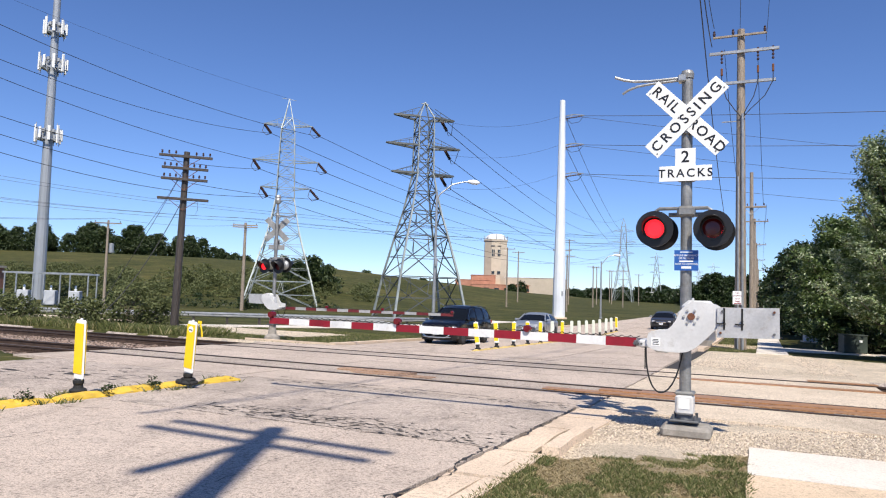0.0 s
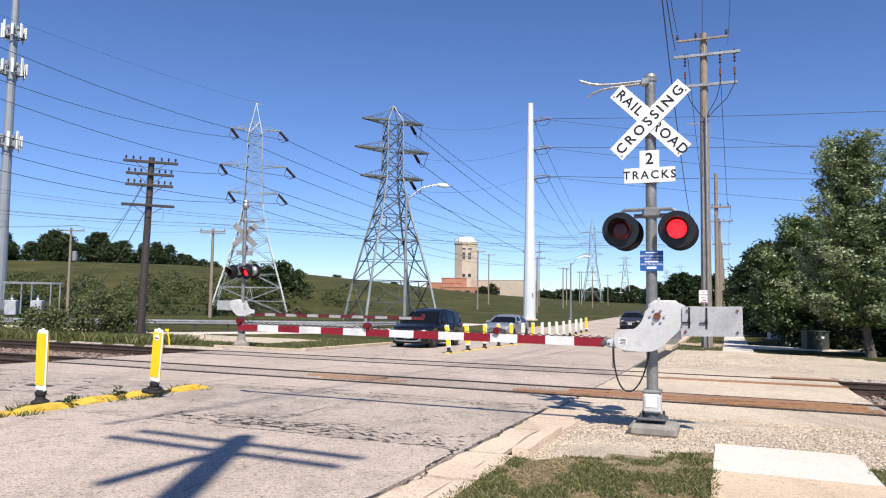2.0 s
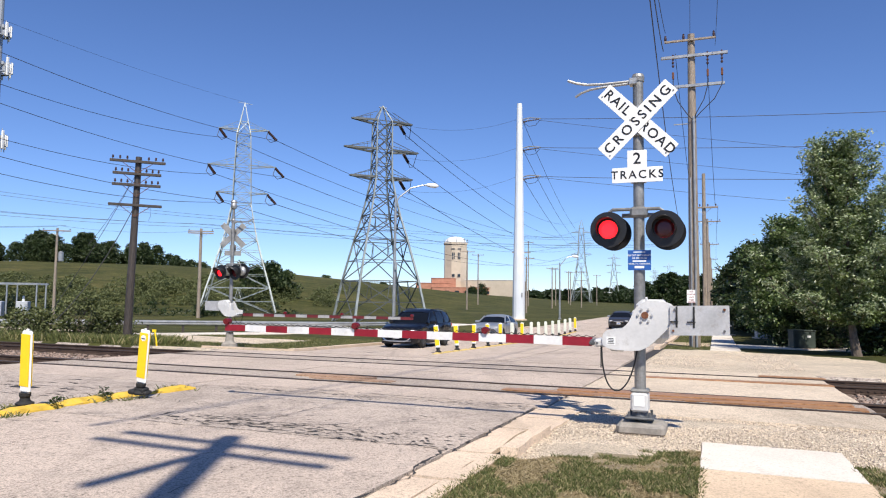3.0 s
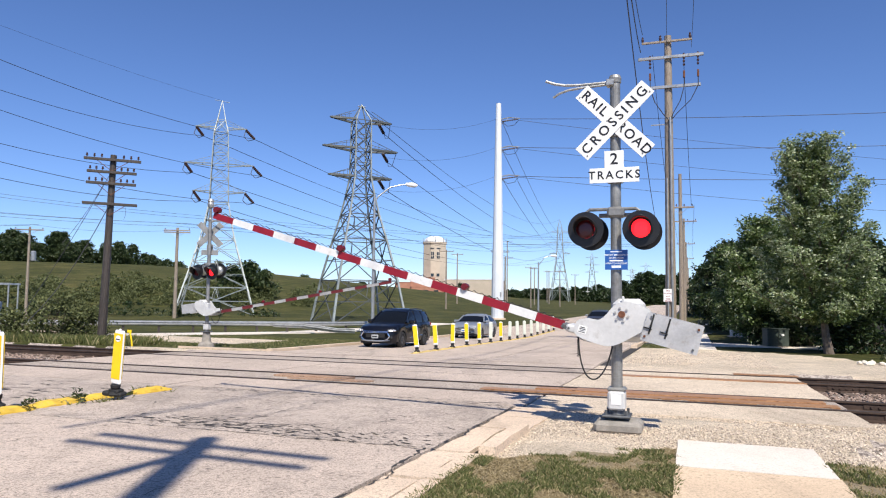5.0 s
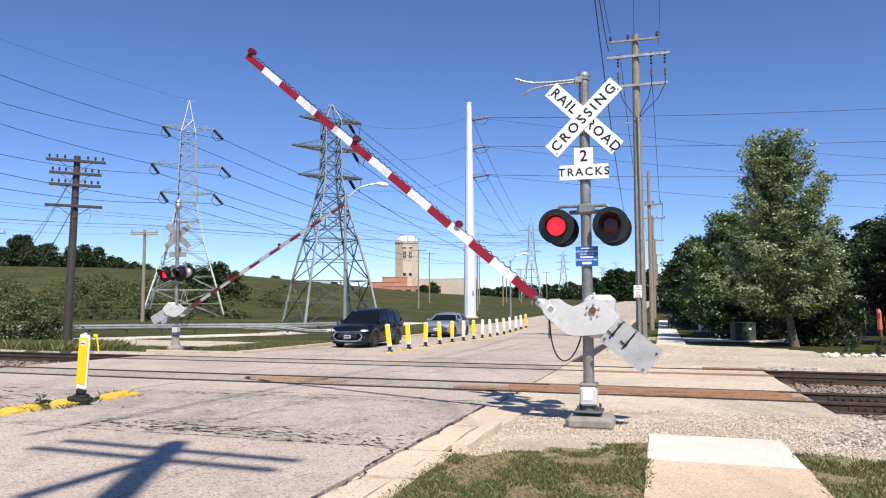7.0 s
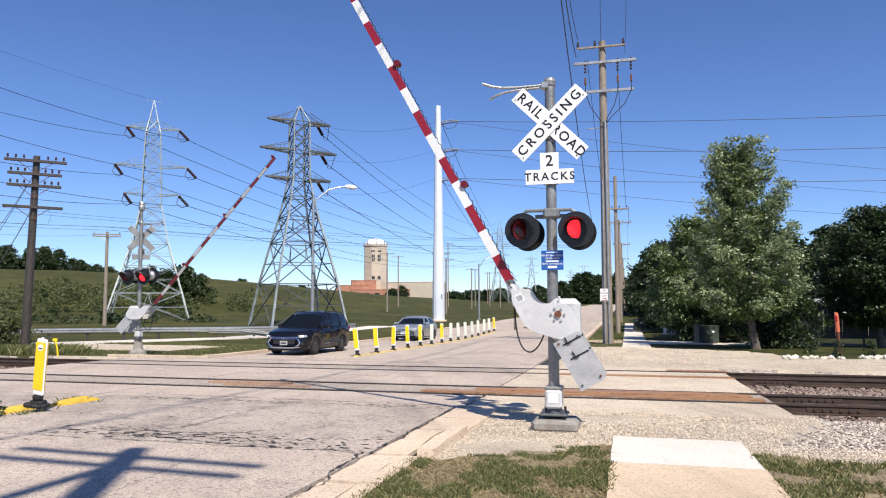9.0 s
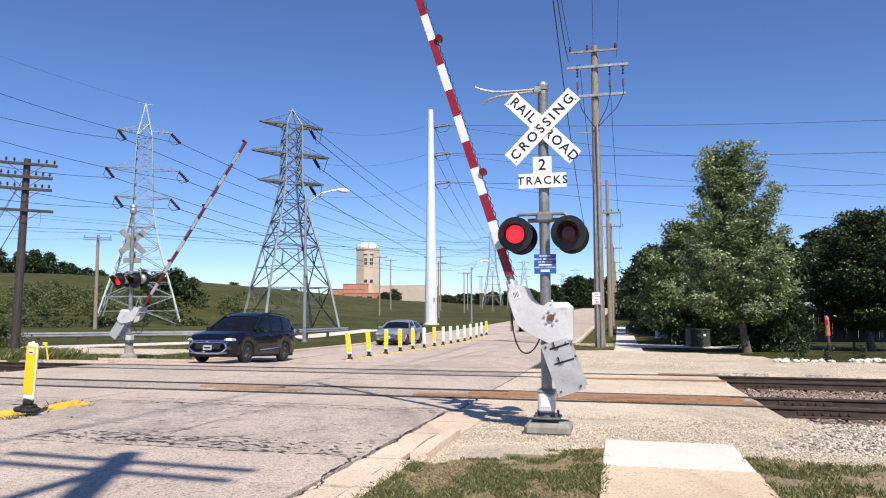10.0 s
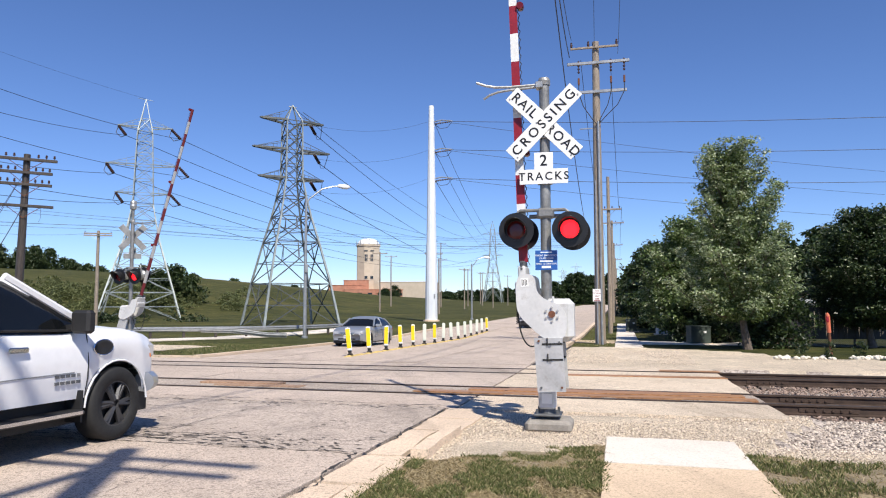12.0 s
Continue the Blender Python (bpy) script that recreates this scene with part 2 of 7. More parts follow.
LEAF = leaf_mat("maple_leaves", (0.065, 0.10, 0.028), (0.14, 0.195, 0.055), (0.40, 0.47, 0.25), 0.35)
LEAFMID = leaf_mat("ash_leaves", (0.045, 0.08, 0.022), (0.11, 0.165, 0.045), (0.24, 0.30, 0.12), 0.4)
LEAFPALE = leaf_mat("pale_highlight_leaves", (0.16, 0.22, 0.09), (0.36, 0.42, 0.24), (0.60, 0.64, 0.46), 0.35)
LEAFDARK = leaf_mat("dark_leaves", (0.014, 0.028, 0.009), (0.032, 0.055, 0.016), (0.07, 0.105, 0.032), 0.4)
LEAFWOOD = leaf_mat("woodland_leaves", (0.02, 0.036, 0.012), (0.05, 0.078, 0.024), (0.10, 0.13, 0.045), 0.5)
LEAFBRIGHT = leaf_mat("shrub_leaves", (0.075, 0.09, 0.028), (0.135, 0.155, 0.055), (0.19, 0.21, 0.08), 0.6)
GRASS = leaf_mat("grass_blades", (0.07, 0.09, 0.022), (0.15, 0.165, 0.05), (0.42, 0.36, 0.18), 0.7)
STRAW = leaf_mat("dry_grass_blades", (0.26, 0.20, 0.10), (0.36, 0.29, 0.16), (0.50, 0.42, 0.26), 0.8)
DIRT = mat("packed_tan_dirt", concrete_build((0.72, 0.60, 0.46), False, (0.50, 0.39, 0.28), 0.6))
BARK = plain("bark", (0.14, 0.11, 0.085), 0.95, vary=0.35, scale=6, bump_d=0.02)
BRICK = plain("red_brick_wall", (0.42, 0.20, 0.13), 0.9, vary=0.18, scale=0.4)
TANWALL = plain("tan_masonry_wall", (0.52, 0.44, 0.34), 0.9, vary=0.08, scale=0.3)
ROOFWHITE = plain("white_dome_shell", (0.80, 0.80, 0.80), 0.5, vary=0.05, scale=0.5)
DARKGLASS = plain("dark_window", (0.02, 0.024, 0.03), 0.08, vary=0.05, spec=0.8)


def glow(name, color, strength, base):
    def build(nt, b):
        b.inputs["Base Color"].default_value = (*base, 1)
        b.inputs["Emission Color"].default_value = (*color, 1)
        b.inputs["Emission Strength"].default_value = strength
        b.inputs["Roughness"].default_value = 0.3
    return mat(name, build)


FOOTING = plain("grey_weathered_concrete", (0.30, 0.275, 0.24), 0.9, vary=0.25, scale=6, bump_d=0.006)
LAMPRED = plain("dark_red_lamp_lens", (0.14, 0.008, 0.012), 0.25, vary=0.15, scale=30)
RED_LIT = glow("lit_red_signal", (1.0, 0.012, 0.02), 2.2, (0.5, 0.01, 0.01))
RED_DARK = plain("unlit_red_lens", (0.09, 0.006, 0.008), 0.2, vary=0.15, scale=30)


# ---- mesh helpers ----
def xy(v, s):
    """Road axes (v across to the right, s along) to world x, y."""
    return CA * v + SA * s, -SA * v + CA * s


def vs_of(x, y):
    return CA * x - SA * y, SA * x + CA * y


def smooth(a):
    a = min(1.0, max(0.0, a))
    return a * a * (3 - 2 * a)


S_KEYS, Z_KEYS = (-60, 3, 45, 80, 300, 3000), (0.3, 0.0, -0.8, -0.8, -0.3, 0.0)


def gz(x, y):
    """Height of the graded ground, before the ballast dips."""
    v, s = vs_of(x, y)
    z = float(np.interp(s, S_KEYS, Z_KEYS))
    if v < -4:
        z -= 0.13 * smooth((-v - 4) / 5) * smooth((s - 20.7) / 2.5) * smooth((60 - s) / 20)
    if y > 60 and v < -20:
        rise = float(np.interp(x / y, (-0.5, -0.4, -0.16, 0.014, 0.16, 0.3), (12.0, 12.0, 9.2, 5.2, 2.6, 1.2)))
        z += rise * smooth((-v - 25) / 60) * smooth((y - 66) / 160)
    return z


def part(name, bm, material, parent=None, label="", m=None, smooth_shade=False):
    me = bpy.data.meshes.new(name)
    bm.to_mesh(me)
    bm.free()
    me.materials.append(material)
    if smooth_shade:
        me.polygons.foreach_set("use_smooth", [True] * len(me.polygons))
    ob = new(name, me)
    if parent:
        ob.parent = parent
    if m is not None:
        ob.matrix_basis = m
    if label:
        tagged(ob, label)
    return ob


def thing(name, m, label, category, group="", kind=""):
    return_ob = new(name)
    return_ob.empty_display_size = 0.2
    return_ob.matrix_basis = m
    return tagged(return_ob, label, category, group, kind)


def box(bm, cx, cy, cz, sx, sy, sz, m=None, bevel=0.0):
    """A box by centre and size; bevel chamfers its four upright edges and the top rim."""
    x, y, z = sx / 2, sy / 2, sz / 2
    if bevel <= 0:
        co = [(a * x, b * y, c * z) for c in (-1, 1) for a, b in ((-1, -1), (1, -1), (1, 1), (-1, 1))]
        faces = [(3, 2, 1, 0), (4, 5, 6, 7), (0, 1, 5, 4), (1, 2, 6, 5), (2, 3, 7, 6), (3, 0, 4, 7)]
    else:
        q = min(bevel, x * 0.9, y * 0.9, z * 0.9)
        ring = lambda ix, iy, zz, c: [(-ix + c, -iy, zz), (ix - c, -iy, zz), (ix, -iy + c, zz), (ix, iy - c, zz), (ix - c, iy, zz), (-ix + c, iy, zz), (-ix, iy - c, zz), (-ix, -iy + c, zz)]
        co = ring(x - q, y - q, -z, q * 0.5) + ring(x, y, -z + q, q) + ring(x, y, z - q, q) + ring(x - q, y - q, z, q * 0.5)
        faces = [tuple(range(7, -1, -1)), tuple(range(24, 32))]
        for k in range(3):
            for i in range(8):
                j = (i + 1) % 8
                faces.append((k * 8 + i, k * 8 + j, k * 8 + 8 + j, k * 8 + 8 + i))
    out = []
    for c in co:
        p = Vector((c[0] + cx, c[1] + cy, c[2] + cz))
        out.append(bm.verts.new(m @ p if m else p))
    for f in faces:
        bm.faces.new([out[i] for i in f])
    return bm


def tube(bm, p0, p1, r0, r1=None, seg=10, caps=True):
    """A round, tapered bar between two points."""
    r1 = r0 if r1 is None else r1
    p0, p1 = Vector(p0), Vector(p1)
    d = (p1 - p0).normalized()
    a = d.orthogonal().normalized()
    b = d.cross(a)
    r = []
    for p, rad in ((p0, r0), (p1, r1)):
        r.append([bm.verts.new(p + (a * math.cos(k) + b * math.sin(k)) * rad) for k in (2 * math.pi * i / seg for i in range(seg))])
    for i in range(seg):
        j = (i + 1) % seg
        bm.faces.new((r[0][i], r[0][j], r[1][j], r[1][i]))
    if caps:
        bm.faces.new(r[0][::-1])
        bm.faces.new(r[1])
    return bm


def pipe(bm, pts, rad, seg=8):
    """A bent bar through points; rad may be a list."""
    pts = [Vector(p) for p in pts]
    rads = rad if isinstance(rad, (list, tuple)) else [rad] * len(pts)
    ref = None
    rings = []
    for i, p in enumerate(pts):
        d = (pts[min(i + 1, len(pts) - 1)] - pts[max(i - 1, 0)]).normalized()
        if ref is None:
            ref = d.orthogonal().normalized()
        a = (ref - d * ref.dot(d)).normalized()
        ref = a
        b = d.cross(a)
        rings.append([bm.verts.new(p + (a * math.cos(k) + b * math.sin(k)) * rads[i]) for k in (2 * math.pi * j / seg for j in range(seg))])
    for r0, r1 in zip(rings, rings[1:]):
        for i in range(seg):
            j = (i + 1) % seg
            bm.faces.new((r0[i], r0[j], r1[j], r1[i]))
    bm.faces.new(rings[0][::-1])
    bm.faces.new(rings[-1])
    return bm


def lathe(bm, profile, seg=24, m=None, cap=True):
    """Turns (radius, height) pairs about z."""
    rings = []
    for r, z in profile:
        ring = []
        for i in range(seg):
            k = 2 * math.pi * i / seg
            p = Vector((r * math.cos(k), r * math.sin(k), z))
            ring.append(bm.verts.new(m @ p if m else p))
        rings.append(ring)
    for r0, r1 in zip(rings, rings[1:]):
        for i in range(seg):
            j = (i + 1) % seg
            bm.faces.new((r0[i], r0[j], r1[j], r1[i]))
    if cap:
        bm.faces.new(rings[0][::-1])
        bm.faces.new(rings[-1])
    return bm


def prism(bm, outline, y0, y1, m=None):
    """Extrudes an (x, z) outline, counter-clockwise seen from -y, from y0 to y1."""
    a = [bm.verts.new(m @ Vector((x, y0, z)) if m else (x, y0, z)) for x, z in outline]
    b = [bm.verts.new(m @ Vector((x, y1, z)) if m else (x, y1, z)) for x, z in outline]
    n = len(outline)
    bm.faces.new(a)
    bm.faces.new(b[::-1])
    for i in range(n):
        j = (i + 1) % n
        bm.faces.new((a[j], a[i], b[i], b[j]))
    return bm


def B():
    return bmesh.new()


def words(text, size, material, parent, m, label="", name="lettering", spacing=1.0, thick=0.0015):
    """Raised lettering in the built-in font, turned into a mesh that faces -y."""
    cu = bpy.data.curves.new("text", "FONT")
    cu.body = text
    cu.size = size
    cu.align_x, cu.align_y = "CENTER", "CENTER"
    cu.extrude = thick
    cu.offset = size * 0.012
    cu.space_character = spacing
    cu.resolution_u = 3
    tmp = bpy.data.objects.new("text", cu)
    me = bpy.data.meshes.new_from_object(tmp)
    bpy.data.objects.remove(tmp)
    me.materials.clear()
    me.materials.append(material)
    ob = new(name, me)
    ob.parent = parent
    ob.matrix_basis = m @ pose(0, 0, 0, 90, 0, 0)
    if label:
        tagged(ob, label)
    return ob


def sit(v, s, turn=0.0, dz=0.0):
    """A pose on the ground in road axes; local x runs across the road, local y along it."""
    x, y = xy(v, s)
    return pose(x, y, gz(x, y) + dz, 0, 0, ROAD_TURN + turn)


def stand(x, y, turn=0.0, dz=0.0):
    return pose(x, y, gz(x, y) + dz, 0, 0, turn)


# ---- ground ----
RAIL_S = (12.9, 14.335, 17.85, 19.285)
CROSS_L, CROSS_R = -15.8, 2.6
MED_NEAR, MED_FAR = -8.6, -9.6


def in_track(s):
    return 11.7 < s < 20.5


def zone(v, s):
    """0 grass, 1 tan gravel, 2 ballast, 3 dry verge."""
    w = 0.35 * noise.noise((v * 0.9, s * 0.9, 0.0)) + 0.15 * noise.noise((v * 4, s * 4, 3.0))
    if in_track(s + w) and (v > CROSS_R + w or v < CROSS_L + w):
        return 2
    if s > 8.9 and s < 11.8 and v > 1.75 + 0.5 * (s - 9) + w and v < 60:
        return 2
    if -1.9 < v < 3.4 and float(np.interp(v, (-1.9, -1.3, -0.7, 0.1), (6.7, 7.2, 7.8, 8.2))) + w * 1.6 < s < 12:
        return 1
    if v >= 1.5 and 8.2 + w < s < 9.2:
        return 1
    if v > -2.6 and 20.3 < s < float(np.interp(v, (1, 5, 6.3, 9, 14, 30), (33.5, 31, 26.8, 26.6, 24.5, 22))) + w * 1.5:
        return 1
    if v >= 4 and 20.3 <= s < 21.9 + w:
        return 1
    if -40 < v < -14.3 and 20.4 < s < 22.4 + w and v > -20:
        return 1
    if v < -19 and 26.5 + w < s + 0.12 * (v + 19) < 31.5 + w:
        return 1
    if (-1.95 < v < 0.2 or 1.3 < v < 9) and s < 9.3:
        return 3
    return 0


def axis(lo, hi, fine, far):
    pts = list(np.arange(lo, hi + 1e-6, fine))
    step, p = fine, hi
    while p < far:
        step *= 1.22
        p += step
        pts.append(p)
    step, p, left = fine, lo, []
    while p > -far:
        step *= 1.22
        p -= step
        left.append(p)
    return left[::-1] + pts


def build_ground():
    vv, ss = axis(-22, 24, 0.3, 3200), axis(-3, 36, 0.3, 3600)
    co, faces, mats = [], [], []
    for s in ss:
        for v in vv:
            x, y = xy(v, s)
            z = gz(x, y)
            k = zone(v, s)
            if k == 2:
                z -= 0.19 + 0.03 * noise.noise((v * 2, s * 2, 1))
                if s < 11.7:
                    z += 0.10
            elif -14.6 < v < -1.9 or (CROSS_L < v < CROSS_R and 11 < s < 20.8):
                z -= 0.12 if not 11.2 < s < 20.8 else 0.22
            elif 0.3 < v < 1.3 and (s < 8.8 or s > 33.4):
                z -= 0.05
            else:
                z += 0.03 * noise.noise((v * 0.7, s * 0.7, 5))
            if s > 200 or abs(v) > 200:
                z += 0.004 * min(400, max(0, s - 200)) * noise.noise((v * 0.004, s * 0.004, 2))
            co.append((x, y, z))
    n = len(vv)
    for j in range(len(ss) - 1):
        for i in range(n - 1):
            faces.append((j * n + i, j * n + i + 1, j * n + n + i + 1, j * n + n + i))
            mats.append(zone((vv[i] + vv[i + 1]) / 2, (ss[j] + ss[j + 1]) / 2))
    me = bpy.data.meshes.new("ground")
    me.from_pydata(co, [], faces)
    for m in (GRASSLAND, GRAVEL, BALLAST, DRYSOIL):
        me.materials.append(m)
    me.polygons.foreach_set("material_index", mats)
    me.polygons.foreach_set("use_smooth", [True] * len(faces))
    return tagged(new("ground", me), "green and straw grassland with tan gravel and ballast", "ground", kind="structure")


ground = build_ground()


# ---- road ----
def strip(bm, v0, v1, s0, s1, top, depth, step=0.4, ragged=0.0, seed=0.0):
    """A slab that follows the grade, with uneven edges."""
    ns = max(1, int((s1 - s0) / step))
    nv = max(1, int((v1 - v0) / step))
    rows = []
    for j in range(ns + 1):
        row = []
        for i in range(nv + 1):
            v, s = v0 + (v1 - v0) * i / nv, s0 + (s1 - s0) * j / ns
            if ragged:
                edge_v = i in (0, nv)
                edge_s = j in (0, ns)
                q = ragged * noise.noise((v * 1.7 + seed, s * 1.7, 7)) + 0.5 * ragged * noise.noise((v * 7, s * 7 + seed, 9))
                v += q if edge_v else 0
                s += q if edge_s else 0
            x, y = xy(v, s)
            row.append(bm.verts.new((x, y, gz(x, y) + top)))
        rows.append(row)
    for j in range(ns):
        for i in range(nv):
            bm.faces.new((rows[j][i], rows[j][i + 1], rows[j + 1][i + 1], rows[j + 1][i]))
    rim = rows[0] + [r[-1] for r in rows[1:]] + rows[-1][-2::-1] + [r[0] for r in rows[-2:0:-1]]
    low = [bm.verts.new(v.co - Vector((0, 0, depth))) for v in rim]
    for i in range(len(rim)):
        j = (i + 1) % len(rim)
        bm.faces.new((rim[j], rim[i], low[i], low[j]))
    return bm


def build_road():
    bm = B()
    strip(bm, -14.35, -2.0, -40, 11.3, -0.02, 0.05, 1.5)
    strip(bm, -14.35, -2.0, 20.6, 330, -0.02, 0.05, 3)
    strip(bm, CROSS_L, CROSS_R, 11.25, 20.75, -0.15, 0.05, 1.0)
    road = part("road", bm, GAP)
    tagged(road, "worn pale concrete road with tar joints and cracks", "road", kind="structure")
    lanes_near = [(-14.3, -8.75), (-8.72, -2.42)]
    cuts = [-40, -12, -3, 2.4, 7.2, 11.0]
    k = 0
    for a, b in zip(cuts, cuts[1:]):
        for l, r in lanes_near:
            k += 1
            part("slab", strip(B(), l + 0.012, r - 0.012, a + 0.012, b - 0.012, 0.03, 0.1, 0.45 if a > 0 else 2, 0.03, k), CONCRETE_WORN if a == 7.2 else CONCRETE, road)
    lanes_far = [(-14.3, -12.0), (-11.98, -9.62), (-9.6, -5.9), (-5.88, -2.35)]
    cuts = [20.75, 26.5, 33, 40, 47, 60, 80, 120, 330]
    for a, b in zip(cuts, cuts[1:]):
        for l, r in lanes_far:
            k += 1
            part("slab", strip(B(), l + 0.01, r - 0.01, a + 0.01, b - 0.01, 0.03, 0.1, 0.8 if a < 50 else 4, 0.02, k), CONCRETE, road)
    # crossing infill between and beside the rails
    r1, r2, r3, r4 = RAIL_S
    for a, b in ((11.06, r1 - 0.15), (r1 + 0.2, r2 - 0.2), (r2 + 0.15, 16.1), (16.13, r3 - 0.15), (r3 + 0.2, r4 - 0.2), (r4 + 0.15, 20.7)):
        for l, r in ((CROSS_L, -9.2), (-9.18, -2.3), (-2.28, CROSS_R)):
            k += 1
            part("crossing_panel", strip(B(), l + 0.01, r - 0.01, a, b, 0.025, 0.1, 0.5, 0.035, k), DIRT if r > 0 and not (r1 < a < r2) else PANEL if (r1 < a < r2 or r3 < a < r4 or k % 3 == 0) else CONCRETE, road)
    # worn timbers where the road surface has broken off
    for v0, v1, s0 in ((-3.6, CROSS_R - 0.1, r1 + 0.19), (-2.6, CROSS_R - 0.25, r1 + 0.55), (-1.9, CROSS_R - 0.4, r1 + 0.90), (-8.4, -6.6, r1 + 0.55), (-1.6, CROSS_R, r3 - 0.36), (1.2, CROSS_R + 0.1, r4 + 0.1), (-7.9, -6.0, r1 + 0.25)):
        part("timber", strip(B(), v0, v1, s0, s0 + 0.34, 0.066 if abs(s0 - r1 - 0.55) < 0.01 else 0.044, 0.14, 0.3, 0.04, s0), TIMBER if v1 > 0 else REDPANEL, road)
    return road


road = build_road()


def build_kerbs():
    """Gutter and kerb in cast lengths."""
    spans = ((-14, -8), (-8, -3), (-3, 0.2), (0.2, 3.1), (3.1, 4.75), (4.78, 5.9), (5.96, 7.15), (7.2, 8.85), (8.87, 9.9), (9.92, 11.04))
    ob = thing("kerb", pose(0, 0, 0), "pale concrete kerb and gutter with broken joints", "kerb", kind="structure")
    for i, (a, b) in enumerate(spans):
        part("gutter", strip(B(), -2.38, -2.02 if i < 8 else -1.72, a + 0.012, b - 0.012, 0.026, 0.14, 0.2, 0.05, i), KERB, ob)
        if i > 7:
            continue
        part("kerb_stone", strip(B(), -2.02 + (0.12 if i > 6 else 0), -1.84 + (0.12 if i > 6 else 0), a + 0.01, b - 0.01, 0.034 if i < 7 else 0.10, 0.24, 0.2, 0.02, i + 20), KERB, ob)
    for i in range(12):
        a = 22.6 + i * 3.0
        part("kerb_stone", strip(B(), -14.6, -14.35, a, a + 2.98, 0.13, 0.25, 0.6, 0.015, i + 50), KERB, ob)
    part("kerb_stone", strip(B(), -18.6, -14.6, 22.6, 22.8, 0.10, 0.25, 0.6, 0.02, 90), KERB, ob)
    for i in range(20):
        a = 33 + i * 3.0
        part("kerb_stone", strip(B(), -2.35, -2.1, a, a + 2.98, 0.12, 0.25, 0.8, 0.015, i + 70), KERB, ob)
    return ob


build_kerbs()


def build_sidewalk():
    ob = thing("pavement", pose(0, 0, 0), "pale concrete sidewalk slabs with weedy joints", "sidewalk", kind="structure")
    for i, (a, b) in enumerate(((-1.5, 0), (0, 1.5), (1.5, 3.0), (3.0, 4.45), (4.45, 5.9), (5.9, 7.38), (7.4, 8.95))):
        part("paving_slab", strip(B(), 0.06, 1.5, a + 0.012, b - 0.012, 0.03, 0.12, 0.4, 0.012 if i == 6 else 0.03, i), WALKWAY if i == 6 else WALK_OLD, ob)
    for i in range(26):
        a = 33.2 + i * 1.55
        part("paving_slab", strip(B(), 0.0, 1.25, a, a + 1.53, 0.05, 0.12, 0.8, 0.0, i), WALKWAY, ob)
    part("paving_slab", strip(B(), -2.1, -0.02, 37.5, 41.5, 0.045, 0.12, 0.8, 0.02, 3), WALK_OLD, ob)
    part("paving_slab", strip(B(), 1.28, 7.0, 37.3, 41.0, 0.045, 0.12, 0.8, 0.03, 4), WALKWAY, ob)
    return ob


build_sidewalk()


def build_path():
    """Pale cycle path that bends along the verge, in front of the guardrail."""
    line = [(-70, 31.5), (-45, 31.5), (-30, 32.5), (-19.3, 36.0), (-12.5, 42.6), (-6.5, 48.0), (-1.0, 55.0), (5.0, 66.0)]
    bm = B()
    prev = None
    for i, (x, y) in enumerate(line):
        a, b = line[max(0, i - 1)], line[min(len(line) - 1, i + 1)]
        d = Vector((b[0] - a[0], b[1] - a[1], 0)).normalized() * 1.35
        l, r = (x - d.y, y + d.x), (x + d.y, y - d.x)
        row = [bm.verts.new((*l, gz(*l) + 0.05)), bm.verts.new((*r, gz(*r) + 0.05)), bm.verts.new((*l, gz(*l) - 0.1)), bm.verts.new((*r, gz(*r) - 0.1))]
        if prev:
            bm.faces.new((prev[1], row[1], row[0], prev[0]))
            bm.faces.new((prev[3], row[3], row[1], prev[1]))
        prev = row
    tagged(part("path", bm, WALKWAY), "pale concrete path along the grass verge", "path", kind="structure")


build_path()


# ---- railway ----
def rail_mesh(bm, v0, v1, s, z, step=60.0):
    """Flat-bottomed rail: head, web and foot."""
    prof = [(-0.07, -0.165), (0.07, -0.165), (0.07, -0.15), (0.012, -0.13), (0.010, -0.045), (0.036, -0.032), (0.036, -0.004), (0.026, 0.003), (-0.026, 0.003), (-0.036, -0.004), (-0.036, -0.032), (-0.010, -0.045), (-0.012, -0.13), (-0.07, -0.15)]
    rings = []
    n = int((v1 - v0) / step) + 1
    for i in range(n + 1):
        v = v0 + (v1 - v0) * i / n
        rings.append([bm.verts.new((*xy(v, s + a), z + b)) for a, b in prof])
    m = len(prof)
    for r0, r1 in zip(rings, rings[1:]):
        for i in range(m):
            f = bm.faces.new((r0[i], r1[i], r1[(i + 1) % m], r0[(i + 1) % m]))
            if i in (6, 7, 8):
                f.material_index = 1
    bm.faces.new(rings[0])
    bm.faces.new(rings[-1][::-1])
    return bm


for s in RAIL_S:
    x, y = xy(0, s)
    rail = part("rail", rail_mesh(B(), -320, 220, s, gz(x, y) + 0.03), RAILSTEEL)
    rail.data.materials.append(RAILTOP)
    tagged(rail, "rusty steel rail with polished head set in the crossing", "rail", "railway rails")
    for v in list(np.arange(CROSS_R + 0.6, 14, 5.9)) + list(np.arange(CROSS_L - 20, CROSS_L - 1, 5.9)):
        p = xy(v + 0.32, s - 0.016)
        bar = part("joint_bar", box(B(), 0, 0, 0, 0.9, 0.02, 0.07), RAILSTEEL, rail, m=pose(p[0], p[1], gz(x, y) - 0.06, 0, 0, ROAD_TURN))
        for k in range(6):
            part("bolt", box(B(), -0.33 + k * 0.13, -0.016, 0, 0.035, 0.03, 0.035), RAILSTEEL, bar)


